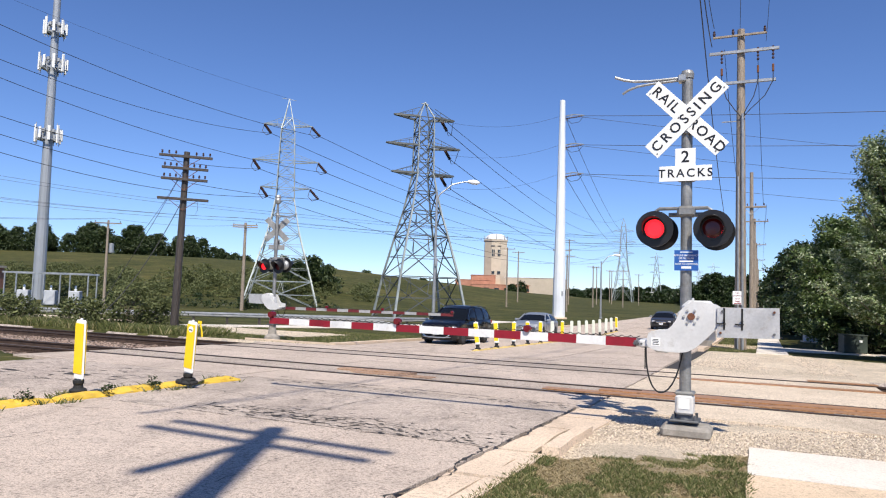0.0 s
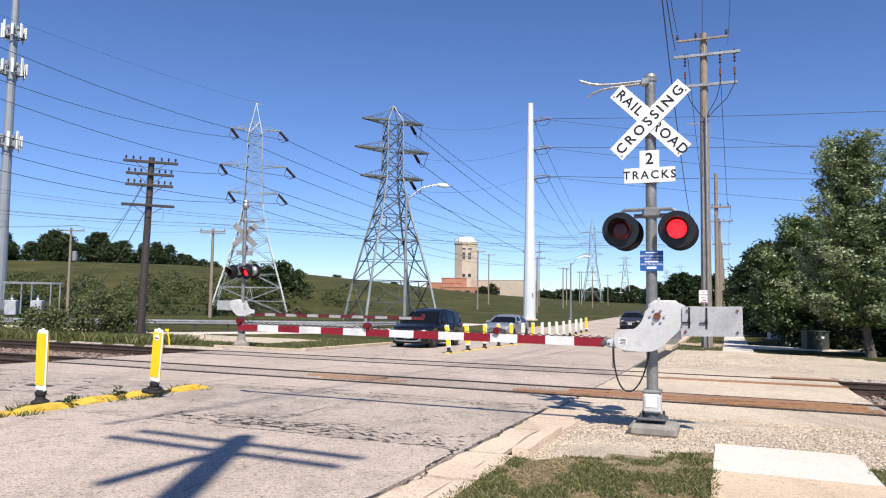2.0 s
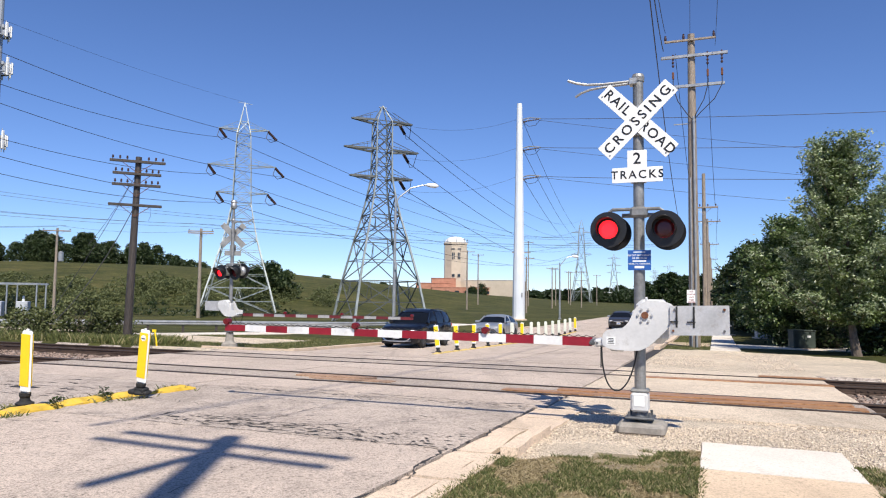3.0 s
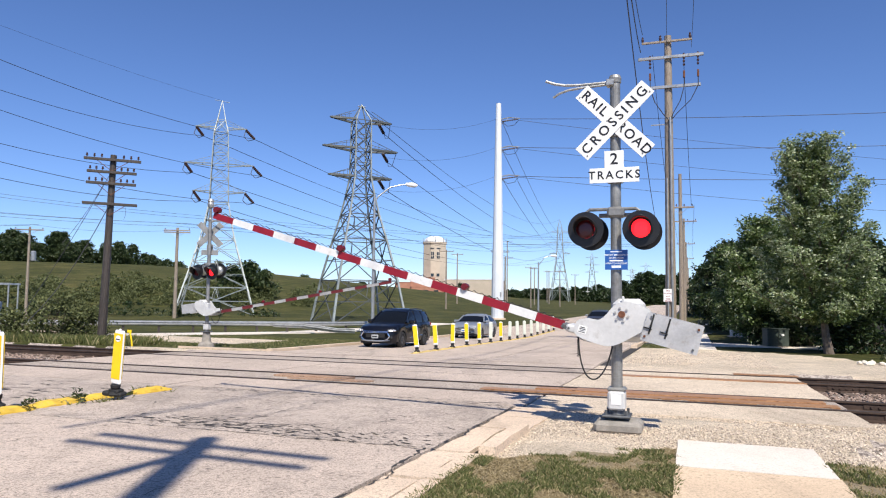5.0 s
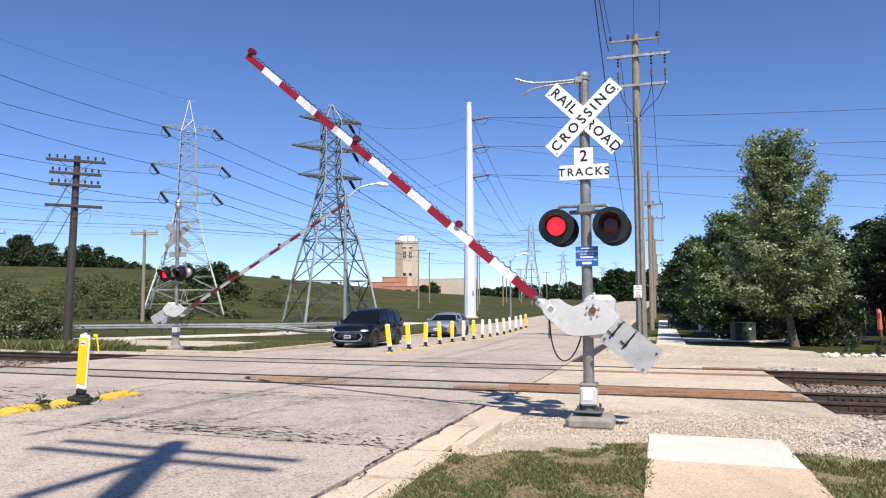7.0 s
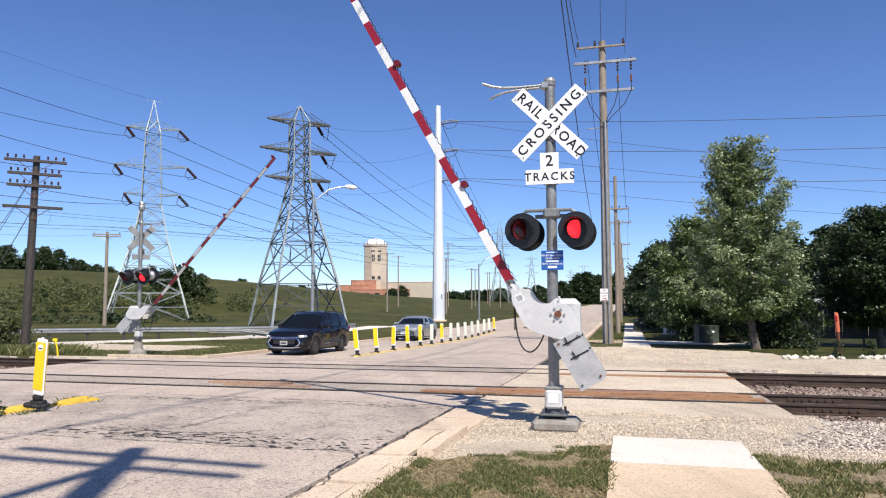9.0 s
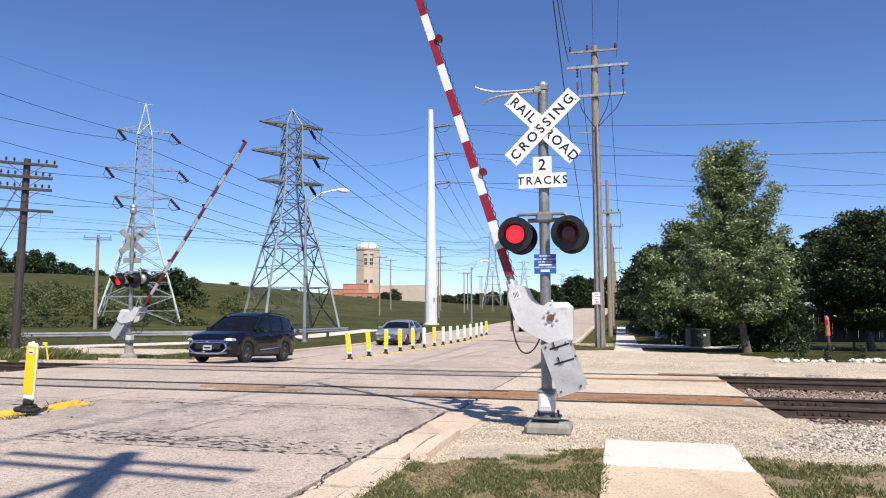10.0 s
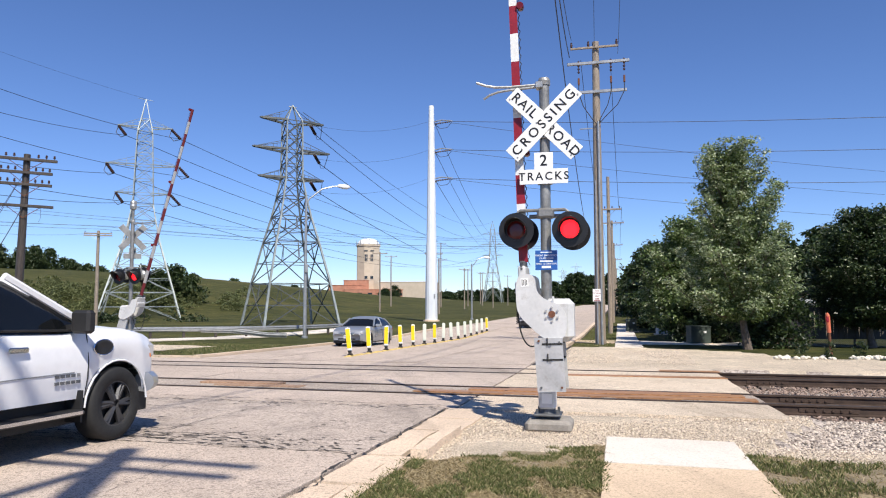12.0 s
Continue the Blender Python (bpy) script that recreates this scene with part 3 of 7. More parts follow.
def build_ties():
    n = 0
    tie_me = None
    for s_mid in (13.62, 18.57):
        for lo, hi in ((CROSS_R + 0.3, 26), (CROSS_L - 26, CROSS_L - 0.3)):
            for v in np.arange(lo, hi, 0.52):
                x, y = xy(v, s_mid)
                m = pose(x, y, gz(x, y) - 0.20, 0, 0, ROAD_TURN + random.uniform(-1, 1))
                if tie_me is None:
                    ob = part("tie", box(B(), 0, 0, 0, 0.22, 2.55, 0.15, bevel=0.012), TIE, m=m)
                    tie_me = ob.data
                else:
                    ob = new("tie", tie_me)
                    ob.matrix_basis = m
                tagged(ob, "weathered timber railway tie bedded in ballast", "railway tie", "ties of the two tracks")
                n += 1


build_ties()


def scatter(name, label, material, places, size, category):
    """Small stones, each a squashed octahedron, as one mesh."""
    co, faces = [], []
    base = [(1, 0, 0), (-1, 0, 0), (0, 1, 0), (0, -1, 0), (0, 0, 1), (0, 0, -1)]
    tri = [(0, 2, 4), (2, 1, 4), (1, 3, 4), (3, 0, 4), (2, 0, 5), (1, 2, 5), (3, 1, 5), (0, 3, 5)]
    for x, y, z in places:
        r = size * random.uniform(0.5, 1.4)
        t = Euler((random.uniform(-0.5, 0.5), random.uniform(-0.5, 0.5), random.uniform(0, 6.3))).to_matrix()
        k = len(co)
        for b in base:
            p = t @ Vector((b[0] * r * random.uniform(0.7, 1.2), b[1] * r * random.uniform(0.7, 1.2), b[2] * r * random.uniform(0.4, 0.8)))
            co.append((x + p.x, y + p.y, z + p.z + r * 0.2))
        faces += [tuple(i + k for i in f) for f in tri]
    me = bpy.data.meshes.new(name)
    me.from_pydata(co, [], faces)
    me.materials.append(material)
    return tagged(new(name, me), label, category, kind="stuff")


def spots(n, v0, v1, s0, s1, want, drop=0.0):
    out = []
    while len(out) < n:
        v, s = random.uniform(v0, v1), random.uniform(s0, s1)
        if zone(v, s) == want:
            x, y = xy(v, s)
            out.append((x, y, gz(x, y) + drop + (0.09 if want == 2 and s < 11.7 else 0.0)))
    return out


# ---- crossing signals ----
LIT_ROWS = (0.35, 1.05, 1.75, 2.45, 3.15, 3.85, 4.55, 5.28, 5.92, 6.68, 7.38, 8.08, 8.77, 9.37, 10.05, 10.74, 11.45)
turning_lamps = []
gate_arms = []
loop_cables = []


def flasher(parent, x, y, z, facing, phase, swing=0.0, size=1.0):
    """One flashing lamp: backing, visor, housing, and an added two-faced disc that turns inside the lens ring to
    imitate blinking. facing -1 looks along -y.
    """
    turn = (0 if facing < 0 else 180) + swing
    ob = part("flasher", lathe(B(), [(0.0, 0.0), (0.245, 0.0), (0.245, 0.012), (0.13, 0.014), (0.13, 0.002)], 32, pose(0, 0, 0, 90, 0, 0)), BLACK, parent, "round black flasher with visor and red lens", pose(x, y, z, 0, 0, turn) @ Matrix.Scale(size, 4))
    part("housing", lathe(B(), [(0.15, 0.0), (0.16, -0.03), (0.14, -0.09), (0.05, -0.12)], 24, pose(0, 0, 0, 90, 0, 0)), STEEL if facing > 0 or size > 1 else BLACK, ob, smooth_shade=True)
    bm = B()
    seg = 22
    inner, outer = [], []
    for i in range(seg + 1):
        k = radians(-35 + 250 * i / seg)
        c, s_ = math.cos(k), math.sin(k)
        reach = 0.06 + 0.24 * max(0.0, (s_ + 0.75) / 1.75)
        inner.append((bm.verts.new((0.152 * c, -0.014, 0.152 * s_)), bm.verts.new((0.147 * c, -reach, 0.147 * s_))))
        outer.append((bm.verts.new((0.158 * c, -0.014, 0.158 * s_)), bm.verts.new((0.153 * c, -reach, 0.153 * s_))))
    for i in range(seg):
        bm.faces.new((inner[i][0], inner[i + 1][0], inner[i + 1][1], inner[i][1]))
        bm.faces.new((outer[i][1], outer[i + 1][1], outer[i + 1][0], outer[i][0]))
        bm.faces.new((inner[i][1], inner[i + 1][1], outer[i + 1][1], outer[i][1]))
    part("visor", bm, BLACK, ob, smooth_shade=True)
    part("lens_ring", lathe(B(), [(0.128, 0.012), (0.145, 0.012), (0.145, 0.03), (0.128, 0.03)], 28, pose(0, 0, 0, 90, 0, 0), cap=False), BLACK, ob)
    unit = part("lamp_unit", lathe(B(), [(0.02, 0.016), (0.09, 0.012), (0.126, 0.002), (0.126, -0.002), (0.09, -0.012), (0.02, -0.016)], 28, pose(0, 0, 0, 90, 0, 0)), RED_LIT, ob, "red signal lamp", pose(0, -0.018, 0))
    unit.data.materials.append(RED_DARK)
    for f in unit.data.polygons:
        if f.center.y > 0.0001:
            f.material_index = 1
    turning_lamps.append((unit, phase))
    return ob


def gate_arm(parent, x, y, z, length, side, hang=-0.372):
    """The arm with its casting, stripes, lamps and counterweight; its origin is the pivot. It reaches along -x."""
    ob = part("gate_arm", lathe(B(), [(0.0, -0.26), (0.05, -0.26), (0.05, 0.26), (0.0, 0.26)], 14, pose(0, 0, 0, 90, 0, 0)), CAST, parent, "striped red and white gate arm with counterweight", pose(x, y, z))
    neck = [(-0.12, 0.10), (-0.20, -0.10), (-0.30, -0.19), (-0.52, -0.20), (-0.54, -0.44), (-0.10, -0.46), (0.04, -0.40), (0.20, -0.24), (0.33, -0.10), (0.33, 0.12), (0.24, 0.17), (0.02, 0.19)][::-1]
    for _ in range(2):
        soft = []
        for p, q in zip(neck, neck[1:] + neck[:1]):
            soft += [(p[0] * 0.78 + q[0] * 0.22, p[1] * 0.78 + q[1] * 0.22), (p[0] * 0.22 + q[0] * 0.78, p[1] * 0.22 + q[1] * 0.78)]
        neck = soft
    for yy in (-0.27, 0.21):
        part("casting", prism(B(), [(a, b) for a, b in neck][::-1], yy, yy + 0.035), CAST, ob, "worn silver gate arm casting")
        bm = B()
        prism(bm, [(0.30, -0.24), (0.99, -0.22), (0.985, 0.14), (0.30, 0.12)], yy - 0.03, yy + 0.0)
        part("counterweight", bm, PLATE, ob, "scuffed grey counterweight plate")
        bm = B()
        for sx in (0.38, 0.58):
            box(bm, sx, yy - 0.034, -0.01, 0.022, 0.006, 0.26)
            tube(bm, (sx + 0.0, yy - 0.06, -0.03), (sx, yy - 0.03, -0.03), 0.016, seg=6)
            box(bm, sx - 0.03, yy - 0.045, -0.07, 0.10, 0.012, 0.014, None)
        part("slot", bm, RUBBER, ob)
        for k in range(6):
            a = k * math.pi / 3
            part("bolt", tube(B(), (0.085 * math.cos(a), yy - 0.022, 0.085 * math.sin(a)), (0.085 * math.cos(a), yy, 0.085 * math.sin(a)), 0.016, seg=6), PLATE, ob)
        part("pivot_cap", tube(B(), (0, yy - 0.028, 0), (0, yy, 0), 0.045, seg=10), RUST, ob)
    tag = part("sticker", box(B(), -0.42, -0.2725, -0.335, 0.11, 0.004, 0.10), WHITE, ob)
    for k in range(4):
        part("writing_bar", box(B(), -0.42, -0.2755, -0.365 + k * 0.02, 0.085 - 0.02 * (k % 2), 0.002, 0.009), BLACK, tag)
    bm = B()
    box(bm, -0.53, 0, hang, 0.22, 0.46, 0.10, bevel=0.02)
    box(bm, -0.35, 0, hang - 0.02, 0.18, 0.42, 0.16, bevel=0.02)
    part("arm_clamp", bm, CAST, ob)
    bm = B()
    box(bm, -0.66, 0, hang, 0.10, 0.30, 0.07, bevel=0.012)
    for q in (-0.69, -0.64, -0.60):
        tube(bm, (q, -0.24, hang), (q, 0.24, hang), 0.016, seg=6)
    for q in (-0.50, -0.44):
        tube(bm, (q, -0.25, hang + 0.03), (q, -0.22, hang + 0.03), 0.018, seg=6)
    part("breakaway_bolts", bm, STEELDARK, ob)
    for k, (q, w) in enumerate(((0.36, 0.08), (0.93, 0.09), (0.93, -0.17), (0.34, -0.18))):
        part("plate_bolt", tube(B(), (q, -0.318, w), (q, -0.30, w), 0.016, seg=6), RUST if k % 2 else STEELDARK, ob)
    start, n = -0.70, 15
    step = (length + start) / n
    for i in range(n):
        a = start - i * step
        h0, h1 = 0.118 - 0.02 * i / n, 0.118 - 0.02 * (i + 1) / n
        # The far arm's stripes are duller and darker than the near arm's.
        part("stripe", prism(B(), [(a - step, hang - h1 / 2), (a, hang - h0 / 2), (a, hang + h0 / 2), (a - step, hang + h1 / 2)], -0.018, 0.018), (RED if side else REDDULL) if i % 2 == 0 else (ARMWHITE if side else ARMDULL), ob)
    for frac in (0.33, 0.64, 0.995):
        lx = -frac * length
        lamp = part("arm_lamp", lathe(B(), [(0.0, -0.055), (0.048, -0.055), (0.052, -0.02), (0.052, 0.02), (0.048, 0.055), (0.0, 0.055)], 16, pose(0, 0, 0, 90, 0, 0)), LAMPRED, ob, "small red arm lamp", pose(lx, 0, hang + 0.10))
        part("lamp_bracket", box(B(), 0, 0, -0.06, 0.05, 0.03, 0.07), RUBBER, lamp)
    bm = B()
    pts = []
    for k in range(int((length - 0.7) * 26)):
        q = k / 26
        pts.append((-0.66 - q, 0.026 + 0.012 * math.sin(k * 2.1), hang + 0.07 + 0.014 * math.cos(k * 2.1)))
    pipe(bm, pts, 0.006, 4)
    part("lamp_cable", bm, RUBBER, ob)
    gate_arms.append((ob, side, (x, y, z)))
    return ob


def crossing_signal(m, label, front, near, pz=1.38):
    """Mast with crossbuck, track count sign, flashers, gate and base. It faces local -y."""
    ob = thing("crossing_signal", m, label, "crossing signal", "signals of the level crossing")
    part("mast", tube(B(), (0, 0, 0.1), (0, 0, 4.50), 0.072, 0.068, 18), MAST_GREY, ob, "weathered grey aluminium mast", smooth_shade=False)
    if not near:
        part("bell_pipe", tube(B(), (0, 0, 4.4), (0, 0, 5.0), 0.05, seg=12), MAST_GREY, ob)
        part("bell", lathe(B(), [(0.05, 4.95), (0.11, 5.0), (0.13, 5.1), (0.11, 5.2), (0.13, 5.24), (0.10, 5.32), (0.0, 5.33)], 16), STEEL, ob, "grey crossing bell")
    part("cap", lathe(B(), [(0.08, 4.46), (0.085, 4.52), (0.07, 4.56), (0.0, 4.575)], 18), MAST_GREY, ob)
    bm = B()
    if near:
        box(bm, 0.02, 0, -0.06, 0.60, 0.52, 0.16, bevel=0.045)
    else:
        lathe(bm, [(0.34, -0.62), (0.30, -0.40), (0.17, -0.30), (0.14, 0.05)], 16)
    part("footing", bm, FOOTING, ob, "chipped concrete footing")
    bm = B()
    box(bm, 0, 0, 0.075, 0.36, 0.36, 0.03, bevel=0.01)
    tube(bm, (0, 0, 0.08), (0, 0, 0.20), 0.11, 0.09, 14)
    for a in (-0.13, 0.13):
        for b in (-0.13, 0.13):
            tube(bm, (a, b, 0.07), (a, b, 0.15), 0.018, seg=6)
    part("base_plate", bm, STEELDARK, ob)
    jb = part("junction_box", box(B(), 0, -0.02, 0.27, 0.22, 0.25, 0.24, bevel=0.025), CAST, ob, "white junction box at the foot")
    part("clamp", box(B(), 0, 0, 0.41, 0.24, 0.24, 0.05, bevel=0.02), MAST_GREY, ob)
    part("tag", box(B(), 0.0, -0.148, 0.29, 0.13, 0.006, 0.13), WHITE, jb)
    # crossbuck
    twist = 0 if near else 32
    for k, (ang, yy) in enumerate(((45, -0.105), (-45, -0.118))):
        blade = part("crossbuck_blade", box(B(), 0, 0, 0, 1.22, 0.008, 0.229, bevel=0.003), WHITE, ob, "white crossbuck blade with black lettering", pose(0, 0, 3.92, 0, 0, twist) @ pose(0, yy, 0, 0, ang, 0))
        part("back_sheet", box(B(), 0, 0.007, 0, 1.215, 0.004, 0.225), MAST_GREY, blade, "bare aluminium back")
        if k == 0:
            words("RAIL", 0.18, BLACK, blade, pose(-0.36, -0.006, 0), spacing=1.2)
            words("ROAD", 0.18, BLACK, blade, pose(0.35, -0.006, 0), spacing=1.2)
        else:
            words("CROSSING", 0.18, BLACK, blade, pose(0, -0.006, 0), spacing=1.42)
        for q, w in ((-0.57, -0.07), (0.57, -0.07), (-0.06, 0.07)):
            part("screw", tube(B(), (q, -0.010, w), (q, 0.0, w), 0.012, seg=6), MAST_GREY, blade)
    plate = part("track_sign", box(B(), 0, 0, 0.11, 0.25, 0.008, 0.23, bevel=0.003), WHITE, ob, "white sign with the number of tracks", pose(0, 0, 3.30, 0, 0, twist) @ pose(-0.01, -0.1, 0))
    box_me = B()
    box(box_me, 0, 0, -0.1, 0.64, 0.008, 0.20, bevel=0.003)
    part("sign_plate", box_me, WHITE, plate)
    part("back_sheet", box(B(), 0, 0.007, 0.11, 0.245, 0.004, 0.225), MAST_GREY, plate)
    part("back_sheet", box(B(), 0, 0.007, -0.1, 0.635, 0.004, 0.195), MAST_GREY, plate)
    words("2", 0.21, BLACK, plate, pose(0, -0.006, 0.11))
    words("TRACKS", 0.15, BLACK, plate, pose(0, -0.006, -0.10), spacing=1.3)
    for zz in (4.10, 3.74, 3.46, 3.12):
        part("band_clamp", box(B(), 0, -0.04, zz, 0.20, 0.11, 0.035, bevel=0.006), MAST_GREY, ob)
    # top bracket
    bm = B()
    pipe(bm, [(0, -0.02, 4.47), (-0.12, -0.03, 4.47), (-0.45, -0.05, 4.46), (-0.66, -0.06, 4.47), (-0.80, -0.07, 4.50), (-0.92, -0.07, 4.55)], 0.019, 8)
    pipe(bm, [(-0.10, -0.03, 4.44), (-0.45, -0.05, 4.42), (-0.62, -0.06, 4.40), (-0.74, -0.07, 4.36), (-0.82, -0.07, 4.31)], 0.017, 8)
    box(bm, -0.06, -0.03, 4.455, 0.10, 0.14, 0.09, bevel=0.01)
    part("arm_bracket", bm, STEEL, ob)
    # flasher cross arm
    bm = B()
    pipe(bm, [(-0.38, -0.05, 2.60), (-0.38, -0.05, 2.72), (-0.33, -0.05, 2.755), (0.26, -0.05, 2.755), (0.31, -0.05, 2.72), (0.31, -0.05, 2.60)], 0.024, 8)
    pipe(bm, [(-0.22, 0.02, 2.68), (0.24, 0.02, 2.68)], 0.03, 8)
    box(bm, 0, 0, 2.715, 0.22, 0.20, 0.14, bevel=0.03)
    part("flasher_arm", bm, MAST_GREY, ob)
    size = 0.95 if near else 1.22
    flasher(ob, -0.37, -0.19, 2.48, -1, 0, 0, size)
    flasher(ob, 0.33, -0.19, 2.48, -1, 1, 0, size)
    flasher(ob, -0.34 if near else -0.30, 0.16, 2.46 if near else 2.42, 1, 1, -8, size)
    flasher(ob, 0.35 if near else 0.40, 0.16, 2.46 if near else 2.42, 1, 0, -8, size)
    # emergency notice
    if near:
        sign = part("notice", box(B(), 0, 0, 0, 0.29, 0.006, 0.26, bevel=0.002), BLUE, ob, "blue notice with white lines of writing", pose(0.01, -0.09, 2.085))
        for text, zz, sz in (("REPORT EMERGENCY", 0.062, 0.031), ("OR PROBLEM", 0.024, 0.031), ("REFER TO CROSSING", -0.048, 0.029)):
            words(text, sz, WHITE, sign, pose(0, -0.0045, zz), spacing=1.0, thick=0.0008)
        for zz, wd, ht in ((-0.012, 0.17, 0.018), (0.105, 0.15, 0.012), (-0.090, 0.12, 0.030)):
            part("writing_bar", box(B(), 0, -0.004, zz, wd, 0.002, ht), WHITE, sign)
    # gate mechanism
    bm = B()
    box(bm, 0.16, 0.02, pz - 0.08, 0.40, 0.36, 0.56, bevel=0.07)
    box(bm, 0.02, 0.0, pz - 0.08, 0.22, 0.22, 0.30, bevel=0.03)
    mech = part("gate_mechanism", bm, CAST, ob, "silver gate mechanism case")
    part("cover_strap", box(B(), 0.10, -0.165, pz + 0.12, 0.03, 0.02, 0.22, bevel=0.006), CAST, mech)
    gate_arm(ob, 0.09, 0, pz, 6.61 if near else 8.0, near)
    # hanging arm cable
    bm = B()
    pts = []
    for i in range(25):
        f = i / 24
        k = [(1 - f) ** 3, 3 * f * (1 - f) ** 2, 3 * f * f * (1 - f), f ** 3]
        pts.append(tuple(sum(w * p[c] for w, p in zip(k, ((-0.46, -0.2, 1.02), (-0.47, -0.22, 0.18), (-0.10, -0.16, 0.24), (-0.02, -0.09, 0.98)))) for c in range(3)))
    pipe(bm, pts, 0.011, 6)
    coil = [(-0.462 + 0.014 * math.cos(k * 1.3), -0.21 + 0.014 * math.sin(k * 1.3), 1.04 - 0.006 * k) for k in range(58)]
    pipe(bm, coil, 0.006, 5)
    loop = part("loop_cable", bm, RUBBER, ob)
    if near:
        loop_cables.append(loop)
    return ob


def at_level(v, s, z, turn=0.0):
    x, y = xy(v, s)
    return pose(x, y, z, 0, 0, ROAD_TURN + turn)


crossing_signal(at_level(-0.694, 9.49, 0.0), "railway crossing signal on a grey mast with crossbuck and red flashers", -1, True)
crossing_signal(at_level(-17.75, 23.2, 0.08, 180), "railway crossing signal seen from behind beyond the tracks", 1, False, 1.13)


# ---- delineator posts and medians ----
def delineator(m, colour, label, base_blocks=False):
    ob = thing("delineator_post", m, label, "delineator", "plastic posts on the road medians")
    part("base", lathe(B(), [(0.11, 0.0), (0.12, 0.03), (0.07, 0.06), (0.06, 0.10), (0.075, 0.13), (0.075, 0.17), (0.0, 0.17)], 14), RUBBER, ob, "black rubber base")
    part("blade", box(B(), 0, 0, 0.60, 0.19, 0.05, 0.86, bevel=0.03), WHITE if colour is YELLOW else CREAM, ob, "white plastic paddle")
    bm = B()
    if colour is not CREAM:
        box(bm, 0, -0.0275, 0.62, 0.17, 0.006, 0.72, bevel=0.002)
        box(bm, 0, 0.0275, 0.62, 0.17, 0.006, 0.72, bevel=0.002)
        part("reflector", bm, colour, ob, "yellow reflective sheet")
    if base_blocks:
        bm = B()
        box(bm, 0, 0.02, 0.05, 0.20, 0.16, 0.10, bevel=0.02)
        box(bm, -0.09, -0.03, 0.03, 0.12, 0.20, 0.07, bevel=0.02)
        box(bm, 0.10, 0.03, 0.03, 0.10, 0.16, 0.06, bevel=0.02)
        part("rubber_boot", bm, RUBBER, ob)
        part("round_sticker", lathe(B(), [(0.0, 0.0), (0.05, 0.0), (0.05, 0.003), (0.0, 0.003)], 16, pose(0, -0.031, 0.90, 90, 0, 0)), WHITE, ob, "small round sticker")
        part("sticker_bar", box(B(), 0, -0.0355, 0.89, 0.07, 0.002, 0.016), BLACK, ob)
    part("knob", lathe(B(), [(0.02, 1.02), (0.022, 1.045), (0.0, 1.055)], 8), WHITE, ob)
    return ob


delineator(sit(-8.71, 7.14, 0, 0.10) @ pose(0, 0, 0, 3, 3.0, 0), YELLOW, "yellow delineator post on a yellow kerb")
delineator(sit(-8.35, 8.88, 0, 0.10) @ pose(0, 0, 0, 4, 7, 0), YELLOW, "leaning yellow delineator post on a yellow kerb", True)
FAR_POSTS = [25.1, 27.2, 29.3, 31.4, 33.45, 35.5, 37.6, 39.55, 41.5, 43.45, 45.4, 47.35, 49.3, 51.3, 53.3]
for i, s in enumerate(FAR_POSTS):
    yel = i in (0, 1, 2, 3, 4, 6, 14)
    delineator(sit(MED_FAR, s, random.uniform(-6, 6), 0.08) @ pose(0, 0, 0, random.uniform(-3, 3), (-7, -4)[i] if i < 2 else random.uniform(-2, 2), 0), YELLOW if yel else CREAM,
               "yellow delineator post on the far median" if yel else "plain white delineator post on the far median")


KERBDIRTY = plain("dirty_yellow_kerb_paint", (0.60, 0.44, 0.16), 0.85, vary=0.2, scale=3, dirt=(0.30, 0.26, 0.20))


def worn_block(v, half, a, b, top, seed):
    """A low kerb block with a rounded back and a chipped outline."""
    bm = B()
    rows = []
    n = max(4, int((b - a) / 0.08))
    for j in range(n + 1):
        s = a + (b - a) * j / n
        edge = min(1.0, 0.55 + 1.6 * min(j, n - j) / n)
        row = []
        for u, h in ((-1.05, 0.0), (-0.95, 0.45), (-0.6, 0.85), (-0.1, 1.0), (0.35, 0.95), (0.75, 0.7), (0.98, 0.35), (1.08, 0.0)):
            q = 0.03 * noise.noise((u * 2 + seed, s * 5, 3)) + 0.02 * noise.noise((u * 5, s * 14, seed))
            x, y = xy(v + u * half * (0.9 + 0.1 * edge) + q, s)
            row.append(bm.verts.new((x, y, gz(x, y) + 0.015 + (top - 0.015) * h * edge + 0.6 * q * h)))
        rows.append(row)
    for r0, r1 in zip(rows, rows[1:]):
        for i in range(len(r0) - 1):
            bm.faces.new((r0[i], r0[i + 1], r1[i + 1], r1[i]))
    bm.faces.new(rows[0][::-1])
    bm.faces.new(rows[-1])
    return bm


def median(name, spans, v, label, half=0.13, top=0.115, paint_=None):
    ob = thing(name, pose(0, 0, 0), label, "median kerb", kind="structure")
    for i, (a, b, w) in enumerate(spans):
        part("kerb_block", worn_block(v + w, half, a, b, top, i * 3.1), paint_ or KERBYELLOW, ob)
    return ob


near_spans = []
s0 = -6.0
while s0 < 10.2:
    w = 0.08 * math.sin(s0 * 1.3) + 0.03 * (s0 - 7) * 0.3
    near_spans.append((s0, min(10.35, s0 + 0.93), w))
    s0 += 0.97
median("median_near", near_spans, -8.62, "low worn yellow kerb blocks with weeds")
median("median_far", [(24.6 + i * 1.0, 25.57 + i * 1.0, 0) for i in range(29)], MED_FAR, "low dirty yellow kerb blocks down the road centre", 0.10, 0.085, KERBDIRTY)


# ---- poles, towers and lines ----
def sagging(a, b, sag, n=14):
    a, b = Vector(a), Vector(b)
    return [a.lerp(b, i / n) - Vector((0, 0, sag * 4 * (i / n) * (1 - i / n))) for i in range(n + 1)]


